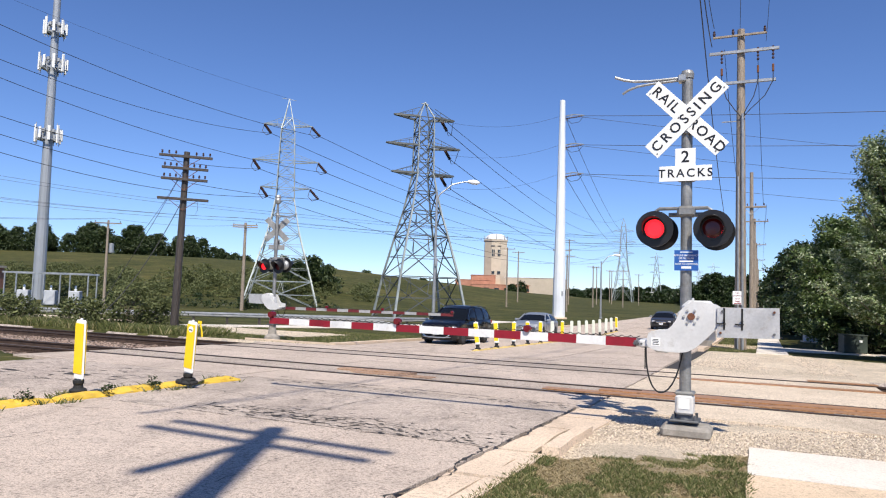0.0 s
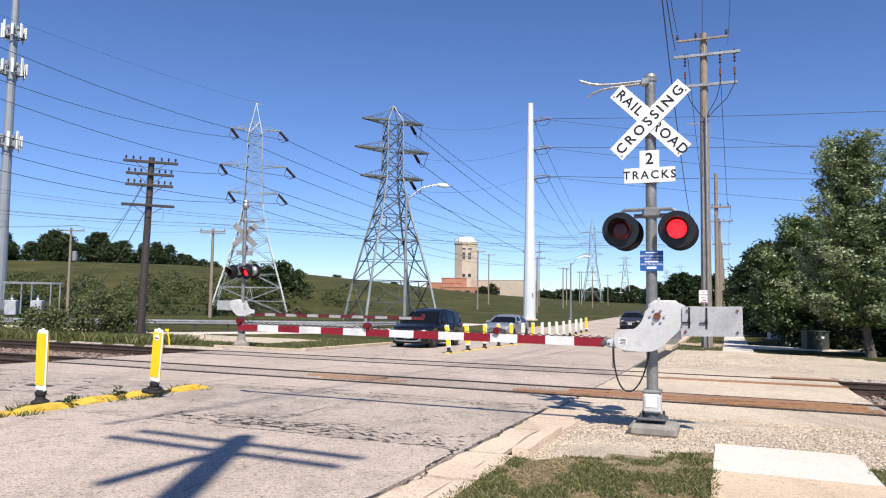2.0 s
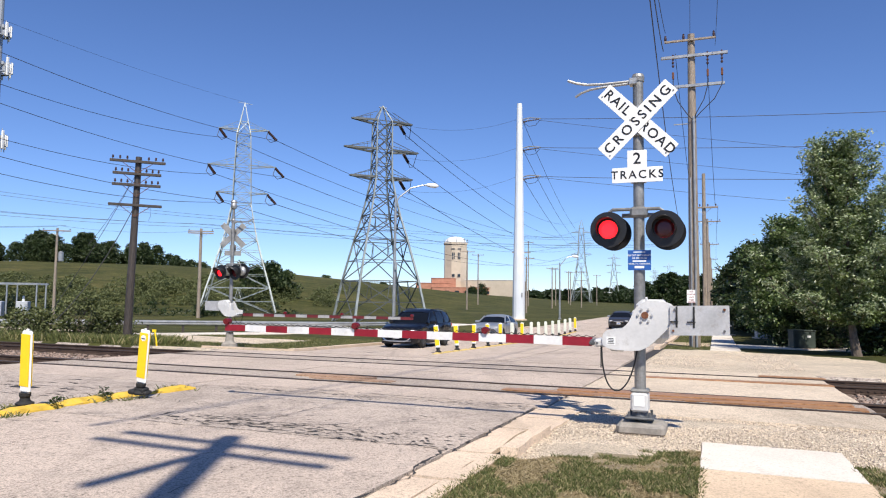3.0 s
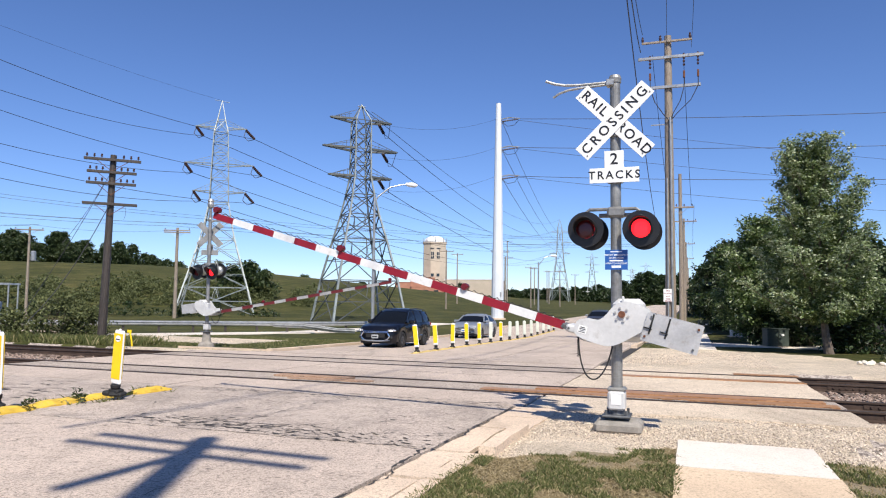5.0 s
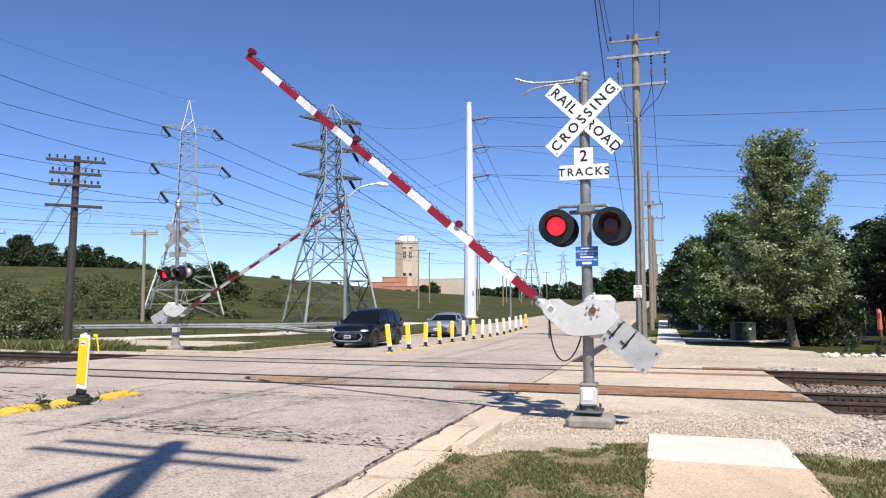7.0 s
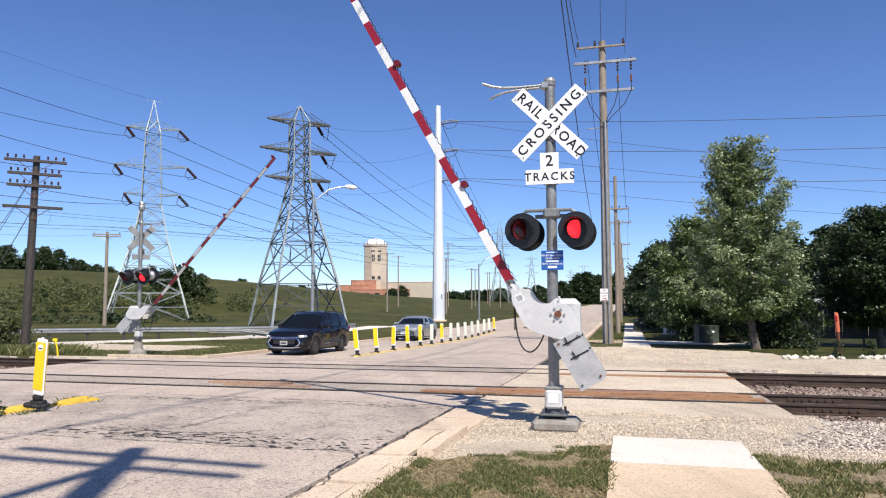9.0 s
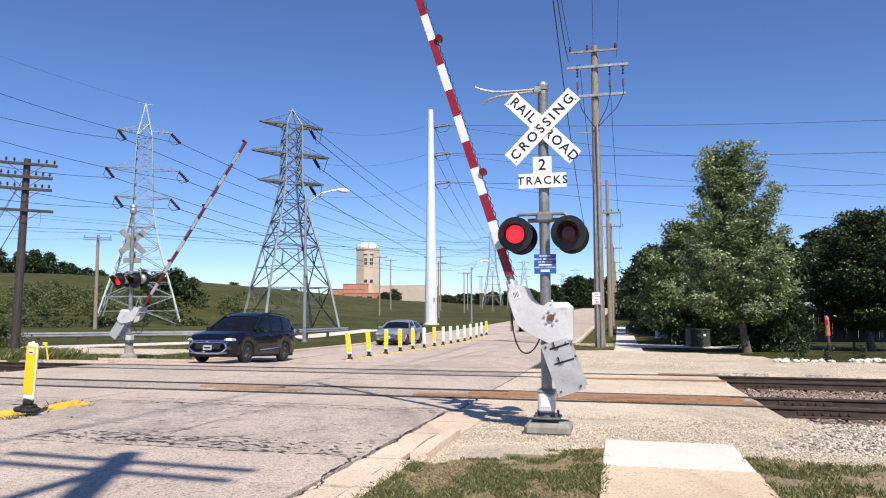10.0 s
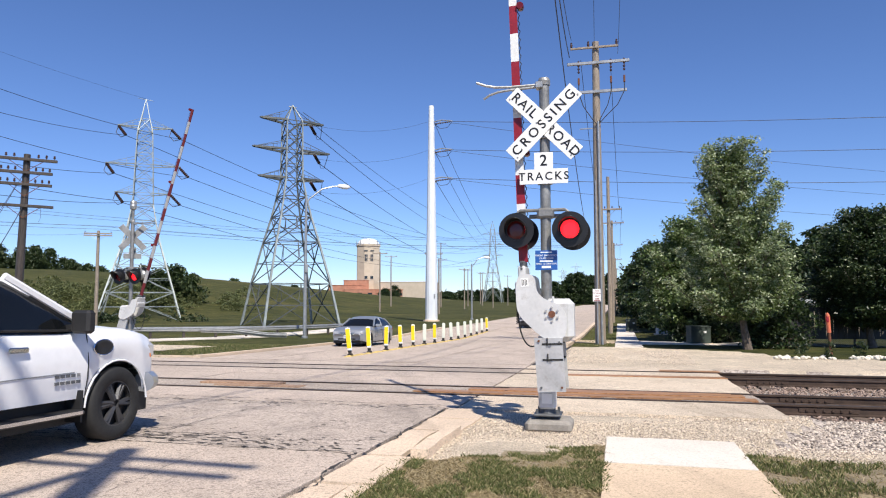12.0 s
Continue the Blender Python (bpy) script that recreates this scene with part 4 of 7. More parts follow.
def cable(a, b, sag, rad, label="dark overhead power line", n=14):
    ob = part("overhead_cable", pipe(B(), sagging(a, b, sag, n), rad, 5), WIRE)
    return tagged(ob, label, "cable", "overhead lines")


def insulator(parent, p0, p1, rad=0.07, n=7):
    bm = B()
    p0, p1 = Vector(p0), Vector(p1)
    pts, rads = [], []
    for i in range(n):
        for f, r in ((0.05, 0.35), (0.3, 1.0), (0.6, 1.0), (0.85, 0.35)):
            pts.append(p0.lerp(p1, (i + f) / n))
            rads.append(rad * r)
    return part("insulator", pipe(bm, pts, rads, 8), GLASSINS, parent, "brown disc insulator string")


def lattice_tower(m, label, levels, arms, peak, thick=0.12, chord=0.6, brace=None):
    """Steel pylon. levels: (height, half width); arms: (height, reach left, reach right)."""
    steel, brace = TOWER, brace or TOWER
    ob = thing("transmission_tower", m, label, "pylon", "steel lattice pylons")
    quad = ((-1, -1), (1, -1), (1, 1), (-1, 1))
    for a, b in quad:
        pts = [(a * w, b * w, z) for z, w in levels] + [(0, 0, peak)]
        part("leg", pipe(B(), pts, [thick * (1 - 0.5 * z / peak) for z, w in levels] + [thick * 0.4], 4), steel, ob)
    for (z0, w0), (z1, w1) in zip(levels, levels[1:]):
        for i in range(4):
            (a, b), (c, d) = quad[i], quad[(i + 1) % 4]
            bm = B()
            p, q = Vector((a * w0, b * w0, z0)), Vector((c * w0, d * w0, z0))
            r, s = Vector((a * w1, b * w1, z1)), Vector((c * w1, d * w1, z1))
            f = thick * (0.34 if w0 < 1.3 else 0.42)
            tube(bm, p, s, f, seg=4)
            tube(bm, q, r, f, seg=4)
            tube(bm, r, s, f, seg=4)
            if w0 > 1.8:
                mid = (p + q + r + s) / 4
                tube(bm, (p + r) / 2, mid, thick * 0.3, seg=4)
                tube(bm, (q + s) / 2, mid, thick * 0.3, seg=4)
                tube(bm, (r + s) / 2, p.lerp(s, 0.6), thick * 0.26, seg=4)
                tube(bm, (r + s) / 2, q.lerp(r, 0.6), thick * 0.26, seg=4)
            part("bracing_panel", bm, brace, ob)
    for z, left, right in arms:
        w = np.interp(z, [l[0] for l in levels], [l[1] for l in levels])
        for sign, reach in ((-1, left), (1, right)):
            if reach <= 0:
                continue
            bm = B()
            tip = Vector((sign * reach, 0, z + 0.1))
            for b in (-w, w):
                tube(bm, (sign * w, b, z), tip, thick * chord, seg=4)
                tube(bm, (sign * w, b, z + 0.9), tip, thick * 0.22, seg=4)
                for f in (0.3, 0.6):
                    c = Vector((sign * w, b, z)).lerp(tip, f)
                    tube(bm, c, c + Vector((0, 0, 0.9 * (1 - f))), thick * 0.15, seg=4)
            for f in (0.35, 0.65):
                c = Vector((sign * w, 0, z)).lerp(tip, f)
                tube(bm, c + Vector((0, -w * (1 - f), 0)), c + Vector((0, w * (1 - f), 0)), thick * 0.3, seg=4)
            tube(bm, tip - Vector((0, 0, 0.06)), tip + Vector((0, 0, 0.06)), thick * 1.2, seg=6)
            part("cross_arm", bm, brace, ob)
    return ob


def put(m, p):
    return m @ Vector(p)


# angle tower beside the guardrail
T2 = stand(-3.1, 70, 22, -0.1)
T2_ARMS = ((20.1, 3.1, 3.1), (17.2, 3.8, 3.8), (14.4, 3.2, 3.2))
# This pylon's bracing and arms are a darker steel than its legs.
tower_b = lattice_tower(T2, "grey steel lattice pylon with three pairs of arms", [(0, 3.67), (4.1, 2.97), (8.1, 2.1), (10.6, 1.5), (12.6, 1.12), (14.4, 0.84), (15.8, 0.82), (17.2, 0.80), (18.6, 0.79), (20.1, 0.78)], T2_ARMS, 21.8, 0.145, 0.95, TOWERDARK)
T1 = stand(-21.7, 90, 12, -0.3)
T1_ARMS = ((23.6, 3.0, 3.0), (18.9, 4.2, 4.0), (15.4, 3.1, 3.1))
tower_a = lattice_tower(T1, "tall galvanised lattice pylon with drooping arms", [(0, 4.6), (3.4, 3.7), (6.6, 2.8), (9.5, 2.0), (12, 1.5), (14.0, 1.15), (15.4, 1.1), (17.1, 1.05), (18.9, 1.0), (20.3, 0.95), (21.7, 0.9), (23.0, 0.85), (24.6, 0.5)], T1_ARMS, 27.2, 0.125)
part("static_bar", tube(B(), (-0.9, 0, 27.2), (0.9, 0, 27.0), 0.03, seg=5), TOWER, tower_a)
part("static_bar", tube(B(), (-0.4, 0, 21.6), (0.4, 0, 21.6), 0.05, seg=5), STEEL, tower_b)

F1 = stand(77.2, 319.5, -20, 0)
far_tower = lattice_tower(F1, "distant steel pylon in the power line corridor", [(0, 4.4), (10, 3.0), (18, 1.8), (24, 1.4), (34, 1.0)], ((22, 4.6, 4.6), (27, 5.5, 5.5), (32, 4.5, 4.5)), 38, 0.2)
for k, (px, py, h) in enumerate(((207, 562, 33), (250, 720, 36), (300, 860, 40), (150, 520, 36))):
    lattice_tower(stand(px, py, -20, 0), "faint distant steel pylon in the corridor", [(0, 4.4), (h * 0.4, 2.4), (h * 0.7, 1.3), (h * 0.92, 0.8)], ((h * 0.6, 5, 5), (h * 0.75, 5.5, 5.5), (h * 0.9, 4.5, 4.5)), h, 0.26)

LEFT_ENDS = ((-38.9, 53.9, 23.0), (-39.3, 54.6, 20.3), (-39.4, 55.0, 18.9), (-39.7, 55.7, 15.8), (-39.8, 56.0, 14.3), (-39.8, 56.3, 12.8))
order = ((0, 1), (0, -1), (1, 1), (1, -1), (2, 1), (2, -1))
for (lvl, side), end in zip(order, LEFT_ENDS):
    z, l, r = T1_ARMS[lvl]
    reach = (r if side > 0 else l)
    tip = (side * reach, 0, z)
    out = (side * (reach - 0.2) - 1.0, -1.6, z - 1.5)
    insulator(tower_a, tip, (tip[0] + (0.9 if side < 0 else 1.1), -0.8, z - 1.3), 0.19, 7)
    part("jumper", pipe(B(), [tip, (tip[0] - 0.25, -0.2, z - 0.9), (tip[0] + 0.3, -0.5, z - 1.5), (tip[0] + (0.9 if side < 0 else 1.1), -0.8, z - 1.3)], 0.045, 5), WIRE, tower_a)
    a = put(T1, (tip[0] + (0.9 if side < 0 else 1.1), -0.8, z - 1.3))
    cable(a, end, 1.2, 0.028, n=20)
    b = a
    zf, lf, rf = ((32, 4.5, 4.5), (27, 5.5, 5.5), (22, 4.6, 4.6))[lvl]
    cable(b, put(F1, (side * lf, 0, zf)), 6.5, 0.035, n=24)
for lvl, (z, l, r) in enumerate(T2_ARMS):
    tip = Vector((r, 0, z))
    e = Vector((r + 1.1, 0.9, z - 1.1))
    start = Vector((r * 0.62, 0.1, z - 0.1))
    e = start + Vector((0.75, 0.5, -0.75))
    insulator(tower_b, start, e, 0.17, 7)
    zf = (32, 27, 22)[lvl]
    cable(put(T2, e), put(F1, (-4.0, 0, zf)), 5.0, 0.035, n=24)
    part("jumper", pipe(B(), [e, e + Vector((0.15, 0, -0.45)), e + Vector((0.5, 0, -0.4)), tip], 0.03, 5), WIRE, tower_b)
    part("jumper_bar", tube(B(), start, tip, 0.06, seg=5), TOWER, tower_b)
cable(put(T2, (0, 0, 21.6)), put(F1, (0, 0, 38)), 6, 0.03, n=20)
cable(put(T1, (0, 0, 27.2)), (-52, 30, 27.5), 1.5, 0.012, n=16)


def monopole():
    m = stand(12.4, 80.8, 0, 0)
    ob = thing("steel_monopole", m, "tall white painted steel transmission monopole", "power pole")
    part("shaft", lathe(B(), [(0.72, -0.2), (0.70, 4), (0.60, 9), (0.58, 9.02), (0.46, 17), (0.45, 17.02), (0.31, 25.3), (0.0, 25.4)], 12), WHITEPOLE, ob)
    part("flange", lathe(B(), [(0.95, -0.1), (0.95, 0.15), (0.7, 0.2)], 12), KERB, ob)
    part("access_plate", box(B(), 0.25, -0.70, 2.9, 0.16, 0.04, 0.5), STEEL, ob)
    for z in (23.4, 20.0, 16.6):
        bm = B()
        pipe(bm, [(0.2, 0, z), (1.2, -0.1, z + 0.25), (2.5, -0.2, z + 0.15)], 0.06, 6)
        part("davit_arm", bm, STEEL, ob)
        insulator(ob, (0.4, -0.1, z - 0.25), (2.3, -0.3, z + 0.05), 0.10, 7)
        part("jumper", pipe(B(), [(0.4, 0.2, z - 0.2), (1.1, 0.1, z - 0.75), (1.9, 0, z - 0.6), (2.4, -0.2, z)], 0.03, 5), WIRE, ob)
        part("arm_brace", tube(B(), (0.3, 0, z - 0.6), (1.2, -0.1, z + 0.2), 0.03, seg=5), STEEL, ob)
    return m


MONO = monopole()
for z, end in zip((23.5, 20.1, 16.7), ((61.8, 62.8, 20.7), (62.1, 63.3, 17.4), (62.4, 63.8, 14.0))):
    cable(put(MONO, (2.4, -0.2, z)), end, 0.35, 0.03, n=16)
    cable(put(MONO, (2.4, 0.4, z)), Vector(end) + Vector((18, 26, -0.6)), 0.4, 0.022, n=16)
    cable(put(MONO, (0.4, 0.4, z)), put(F1, (3.5, 0, 12 + z * 0.8)), 5, 0.03, n=20)
    cable(put(MONO, (-0.3, 0.4, z)), put(T2, (3.2, 1.0, z - 3.2)), 0.8, 0.012, n=10)


def cell_tower():
    ob = thing("cell_tower", stand(-49.0, 83.2, 10, 0), "tall grey monopole with three rings of white antennas", "cell tower")
    part("shaft", lathe(B(), [(0.70, -0.2), (0.66, 6), (0.52, 20), (0.40, 36), (0.32, 44)], 14), CELLGREY, ob)
    for z, n, w in ((19.8, 9, 1.45), (28.5, 9, 1.55), (32.9, 8, 1.25)):
        ring = part("antenna_mount", lathe(B(), [(w * 0.75, z - 0.7), (w * 0.82, z - 0.7), (w * 0.82, z - 0.55), (w * 0.75, z - 0.55)], 18, cap=False), CELLGREY, ob)
        for k in range(n):
            a = 2 * math.pi * k / n + 0.2
            c, s = math.cos(a), math.sin(a)
            h = 1.5 + 0.9 * ((k * 7) % 3) / 2
            part("antenna", box(B(), 0, 0, 0, 0.30, 0.18, h * 0.9, bevel=0.04), WHITE, ring, "white panel antenna", pose(c * w, s * w, z, 0, 0, math.degrees(a) + 90))
            bm = B()
            tube(bm, (c * 0.5, s * 0.5, z - 0.6), (c * w, s * w, z - 0.6), 0.05, seg=5)
            tube(bm, (c * w * 0.93, s * w * 0.93, z - h * 0.6), (c * w * 0.93, s * w * 0.93, z + h * 0.55), 0.045, seg=5)
            box(bm, c * w * 0.70, s * w * 0.70, z - 0.35, 0.30, 0.30, 0.6)
            box(bm, c * w * 0.55, s * w * 0.55, z + 0.45, 0.26, 0.26, 0.4)
            part("antenna_bracket", bm, CELLGREY, ring)


cell_tower()


def cross_arm_pole(x, y, height, lean, arms, wood, label, rad=0.16, arm_turn=0.0, drop=0.0):
    """Timber pole with cross arms: (height, half length, pins)."""
    ob = thing("utility_pole", stand(x, y, arm_turn, drop) @ pose(0, 0, 0, 0, lean, 0), label, "utility pole", "timber poles")
    part("pole", tube(B(), (0, 0, -0.5), (0, 0, height), rad, rad * 0.68, 12), wood, ob)
    for z, half, pins in arms:
        arm = part("cross_arm", box(B(), 0, -rad - 0.02, z, half * 2, 0.10, 0.12, bevel=0.012), wood, ob)
        bm = B()
        for q in (-1, 1):
            tube(bm, (q * half * 0.55, -rad - 0.02, z - 0.05), (0, -rad, z - 0.5), 0.014, seg=5)
        part("arm_brace", bm, RUST if wood is WOODDARK else STEEL, ob)
        for k in range(pins):
            q = -half + 0.12 + (2 * half - 0.24) * k / max(1, pins - 1)
            if pins > 2 and abs(q) < 0.15:
                continue
            part("pin_insulator", lathe(B(), [(0.012, 0.05), (0.014, 0.10), (0.045, 0.11), (0.05, 0.15), (0.03, 0.18), (0.045, 0.2), (0.03, 0.235), (0.0, 0.24)], 8, pose(q, -rad - 0.02, z)), GLASSINS, arm)
    return ob


old = cross_arm_pole(-12.3, 31.6, 8.25, 1.2, ((8.0, 1.15, 8), (7.45, 1.0, 8), (6.95, 1.0, 8), (6.05, 1.1, 0)), WOODDARK, "dark old telegraph pole with four cross arms", 0.19, 14)
bm = B()
pipe(bm, sagging((0.05, -0.2, 6.2), (-2.6, -1.0, 1.0), 0.5, 10), 0.018, 5)
pipe(bm, sagging((-0.1, -0.2, 7.3), (-3.0, -0.5, 1.2), 0.2, 10), 0.012, 5)
pipe(bm, sagging((-0.3, -0.2, 6.9), (-1.7, -0.5, 4.2), 0.15, 8), 0.010, 5)
pipe(bm, [(0.62, -0.2, 6.0), (0.66, -0.2, 5.6), (0.58, -0.2, 5.4)], 0.008, 4)
part("hanging_wire", bm, WIRE, old, "slack broken wires")

cross_arm_pole(-34.8, 70.5, 8.9, 0, ((8.6, 1.3, 3),), WOODGREY, "timber pole with a grey transformer can", 0.15, 10)
can = part("transformer_can", lathe(B(), [(0.0, 5.6), (0.22, 5.6), (0.24, 5.65), (0.24, 6.5), (0.2, 6.55), (0.0, 6.6)], 14), STEEL, bpy.data.objects["utility_pole.001"], "grey transformer can", pose(0.42, 0, 0))
cross_arm_pole(-22.2, 75, 9.4, 0, ((9.1, 1.3, 3), (8.9, 1.3, 0)), WOODGREY, "grey timber pole with a single cross arm", 0.2, 8)


def tel_line(pts, sag, rad, offs):
    for o in offs:
        for a, b in zip(pts, pts[1:]):
            cable(Vector(a) + Vector(o), Vector(b) + Vector(o), sag, rad, "thin overhead telephone line", 10)


tel_line([(-62, 58, 11.2), (-22.2, 75, 8.8), (40, 112, 10.4)], 0.9, 0.016, ((0, 0, 0), (-0.9, 0, 0.35), (0.9, 0, 0.3)))
tel_line([(-34.8, 70.5, 8.2), (-68, 66, 8.6)], 0.6, 0.014, ((0, 0, 0), (0.8, 0, 0.1)))
tel_line([(-34.8, 70.5, 8.3), (-22.2, 75, 8.4)], 0.4, 0.012, ((0, 0, 0),))
tel_line([(-68, 70, 15.4), (-25, 92, 11.5), (45, 126, 12.6)], 0.8, 0.018, ((0, 0, 0), (0.3, 0, 0.35)))


def line_pole():
    """Tall timber pole with insulated dead-end arms, riser conduits and a parking sign."""
    x, y = xy(-0.7, 36.17)
    ob = thing("utility_pole", stand(x, y, ROAD_TURN, 0), "tall grey timber power pole with a small parking sign", "utility pole", "timber poles")
    part("pole", tube(B(), (0, 0, -0.3), (0, 0, 15.4), 0.27, 0.17, 14), WOODGREY, ob)
    for z, half in ((14.25, 1.55), (12.75, 1.40)):
        arm = part("cross_arm", box(B(), 0.12, -0.24, z, half * 2, 0.12, 0.14, bevel=0.012), STEEL, ob)
    arm = part("cross_arm", box(B(), -0.05, -0.24, 15.05, 2.4, 0.10, 0.10, bevel=0.012), WOODGREY, ob)
    for k in (-1.2, -0.35, 1.05):
        part("pin_insulator", lathe(B(), [(0.02, 0.05), (0.06, 0.1), (0.07, 0.2), (0.04, 0.26), (0.06, 0.3), (0.0, 0.36)], 8, pose(k, -0.24, 15.05)), GLASSINS, arm)
    for k in (-0.85, 0.75, 1.4):
        insulator(ob, (k, -0.24, 14.4), (k, -0.26, 13.7), 0.06, 4)
        part("cutout", box(B(), k, -0.3, 13.3, 0.10, 0.12, 0.36, bevel=0.02), RUST, ob, "fuse cutout")
        part("lead", pipe(B(), [(k, -0.3, 13.1), (k, -0.32, 12.7), (k * 0.75, -0.32, 12.0), (k * 0.3, -0.3, 11.4), (0.06, -0.28, 11.0)], 0.022, 6), WIRE, ob)
    bm = B()
    pipe(bm, [(0.08, -0.30, 11.2), (0.09, -0.30, 6), (0.10, -0.31, 0.0)], 0.055, 8)
    part("riser_conduit", bm, STEEL, ob)
    part("riser_conduit", pipe(B(), [(-0.10, -0.28, 8.2), (-0.10, -0.29, 4), (-0.11, -0.30, 0.0)], 0.04, 8), STEEL, ob)
    part("side_bracket", box(B(), -0.45, -0.1, 10.9, 0.8, 0.05, 0.05), STEEL, ob)
    sign = part("parking_sign", box(B(), 0, 0, 0, 0.42, 0.012, 0.62, bevel=0.004), WHITE, ob, "white and red parking restriction sign", pose(-0.12, -0.33, 2.45))
    for text, z in (("NO", 0.22), ("STOPPING", 0.09), ("ANY", -0.05), ("TIME", -0.18)):
        words(text, 0.105 if len(text) < 6 else 0.082, RED, sign, pose(0, -0.008, z), thick=0.001)
    bm = B()
    box(bm, 0, -0.007, -0.27, 0.3, 0.003, 0.04)
    part("writing_bar", bm, RED, sign)
    return ob


line_pole()
for k, (s, v, h) in enumerate(((52, -0.4, 11.3), (78, -0.4, 11), (110, -0.4, 11), (150, -0.4, 11), (200, -0.4, 11))):
    x, y = xy(v, s)
    cross_arm_pole(x, y, h, 0, ((h - 0.3 if k else 8.9, 1.3 if k else 0.9, 4),), WOODGREY, "weathered timber pole along the sidewalk", 0.17, ROAD_TURN)

# pole that stands behind the viewer and throws its shadow over the road
NEAR_POLE = pose(-1.22, -3.66, 0.22, 0, 5.0, 0) @ pose(0, 0, 0, 0, 0, ROAD_TURN)
near_pole = thing("utility_pole", NEAR_POLE, "timber power pole with double cross arms by the sidewalk", "utility pole", "timber poles")
part("pole", tube(B(), (0, 0, -0.3), (0, 0, 14.0), 0.22, 0.15, 14), WOODGREY, near_pole)
for yy, z in ((-0.22, 13.25), (0.22, 13.25)):
    part("cross_arm", box(B(), -0.05, yy, z, 2.95, 0.11, 0.13, bevel=0.012), WOODGREY, near_pole)
part("cross_arm", box(B(), -0.12, -0.55, 12.75, 0.15, 1.7, 0.15, bevel=0.02), WOODGREY, near_pole)
x36, y36 = xy(-0.7, 36.17)
LP = pose(x36, y36, gz(x36, y36), 0, 0, ROAD_TURN)
for a, b, rad in ((-1.2, -2.2, 0.016), (-1.3, -2.1, 0.022), (-0.05, -1.04, 0.010), (1.1, -0.77, 0.010)):
    cable(put(LP, (a, -0.3, 15.5 if a in (-1.2,) else 14.6)), put(NEAR_POLE, (b, 0.2, 13.4)), 2.0, rad, "dark power line along the sidewalk", 20)
cable((*xy(-1.9, 52), 6.5), put(NEAR_POLE, (-2.15, 0.2, 13.4)), 2.2, 0.016, "dark power line along the sidewalk", 24)
px, py = xy(-0.4, 52)
for o in (-0.8, 0.8):
    cable((x36 + o, y36, gz(x36, y36) + 14.4), (px + o, py, gz(px, py) + 9.1), 0.5, 0.014, "dark power line along the sidewalk", 12)
PREV = None
for s in (52, 78, 110, 150, 200):
    x, y = xy(-0.4, s)
    if PREV:
        for o in (-1.0, 1.0):
            cable((PREV[0] + o, PREV[1], gz(*PREV) + (9.1 if PREV[1] < 60 else 10.8)), (x + o, y, gz(x, y) + 10.8), 0.7, 0.015, "dark power line along the sidewalk", 8)
    PREV = (x, y)


def street_lamp(x, y, h, reach, label, turn):
    ob = thing("street_lamp", stand(x, y, turn), label, "street lamp", "street lamps")
    part("pole", lathe(B(), [(0.13, -0.1), (0.12, 1.2), (0.075, h)], 12), STEEL, ob)
    part("arm", pipe(B(), [(0, 0, h - 0.5), (0.25, 0, h - 0.1), (reach * 0.45, 0, h + 0.55), (reach * 0.8, 0, h + 0.78), (reach, 0, h + 0.82)], 0.045, 8), STEEL, ob)
    part("head", lathe(B(), [(0.0, -0.45), (0.10, -0.42), (0.17, -0.1), (0.16, 0.2), (0.05, 0.42), (0, 0.43)], 14, pose(reach + 0.25, 0, h + 0.80, 0, 94, 0)), ROOFWHITE, ob, "pale cobra lamp head", smooth_shade=True)
    part("collar", lathe(B(), [(0.2, -0.1), (0.2, 0.12), (0.14, 0.16)], 12), STEEL, ob)
    if h > 9:
        part("control_box", box(B(), 0.05, -0.12, 4.6, 0.2, 0.16, 0.55, bevel=0.02), STEEL, ob)
    return ob


street_lamp(-1.05, 47.5, 9.4, 2.3, "grey steel street lamp with a curved arm", 10)
street_lamp(18.4, 86.7, 7.0, 1.7, "distant grey street lamp with a long arm", 0)


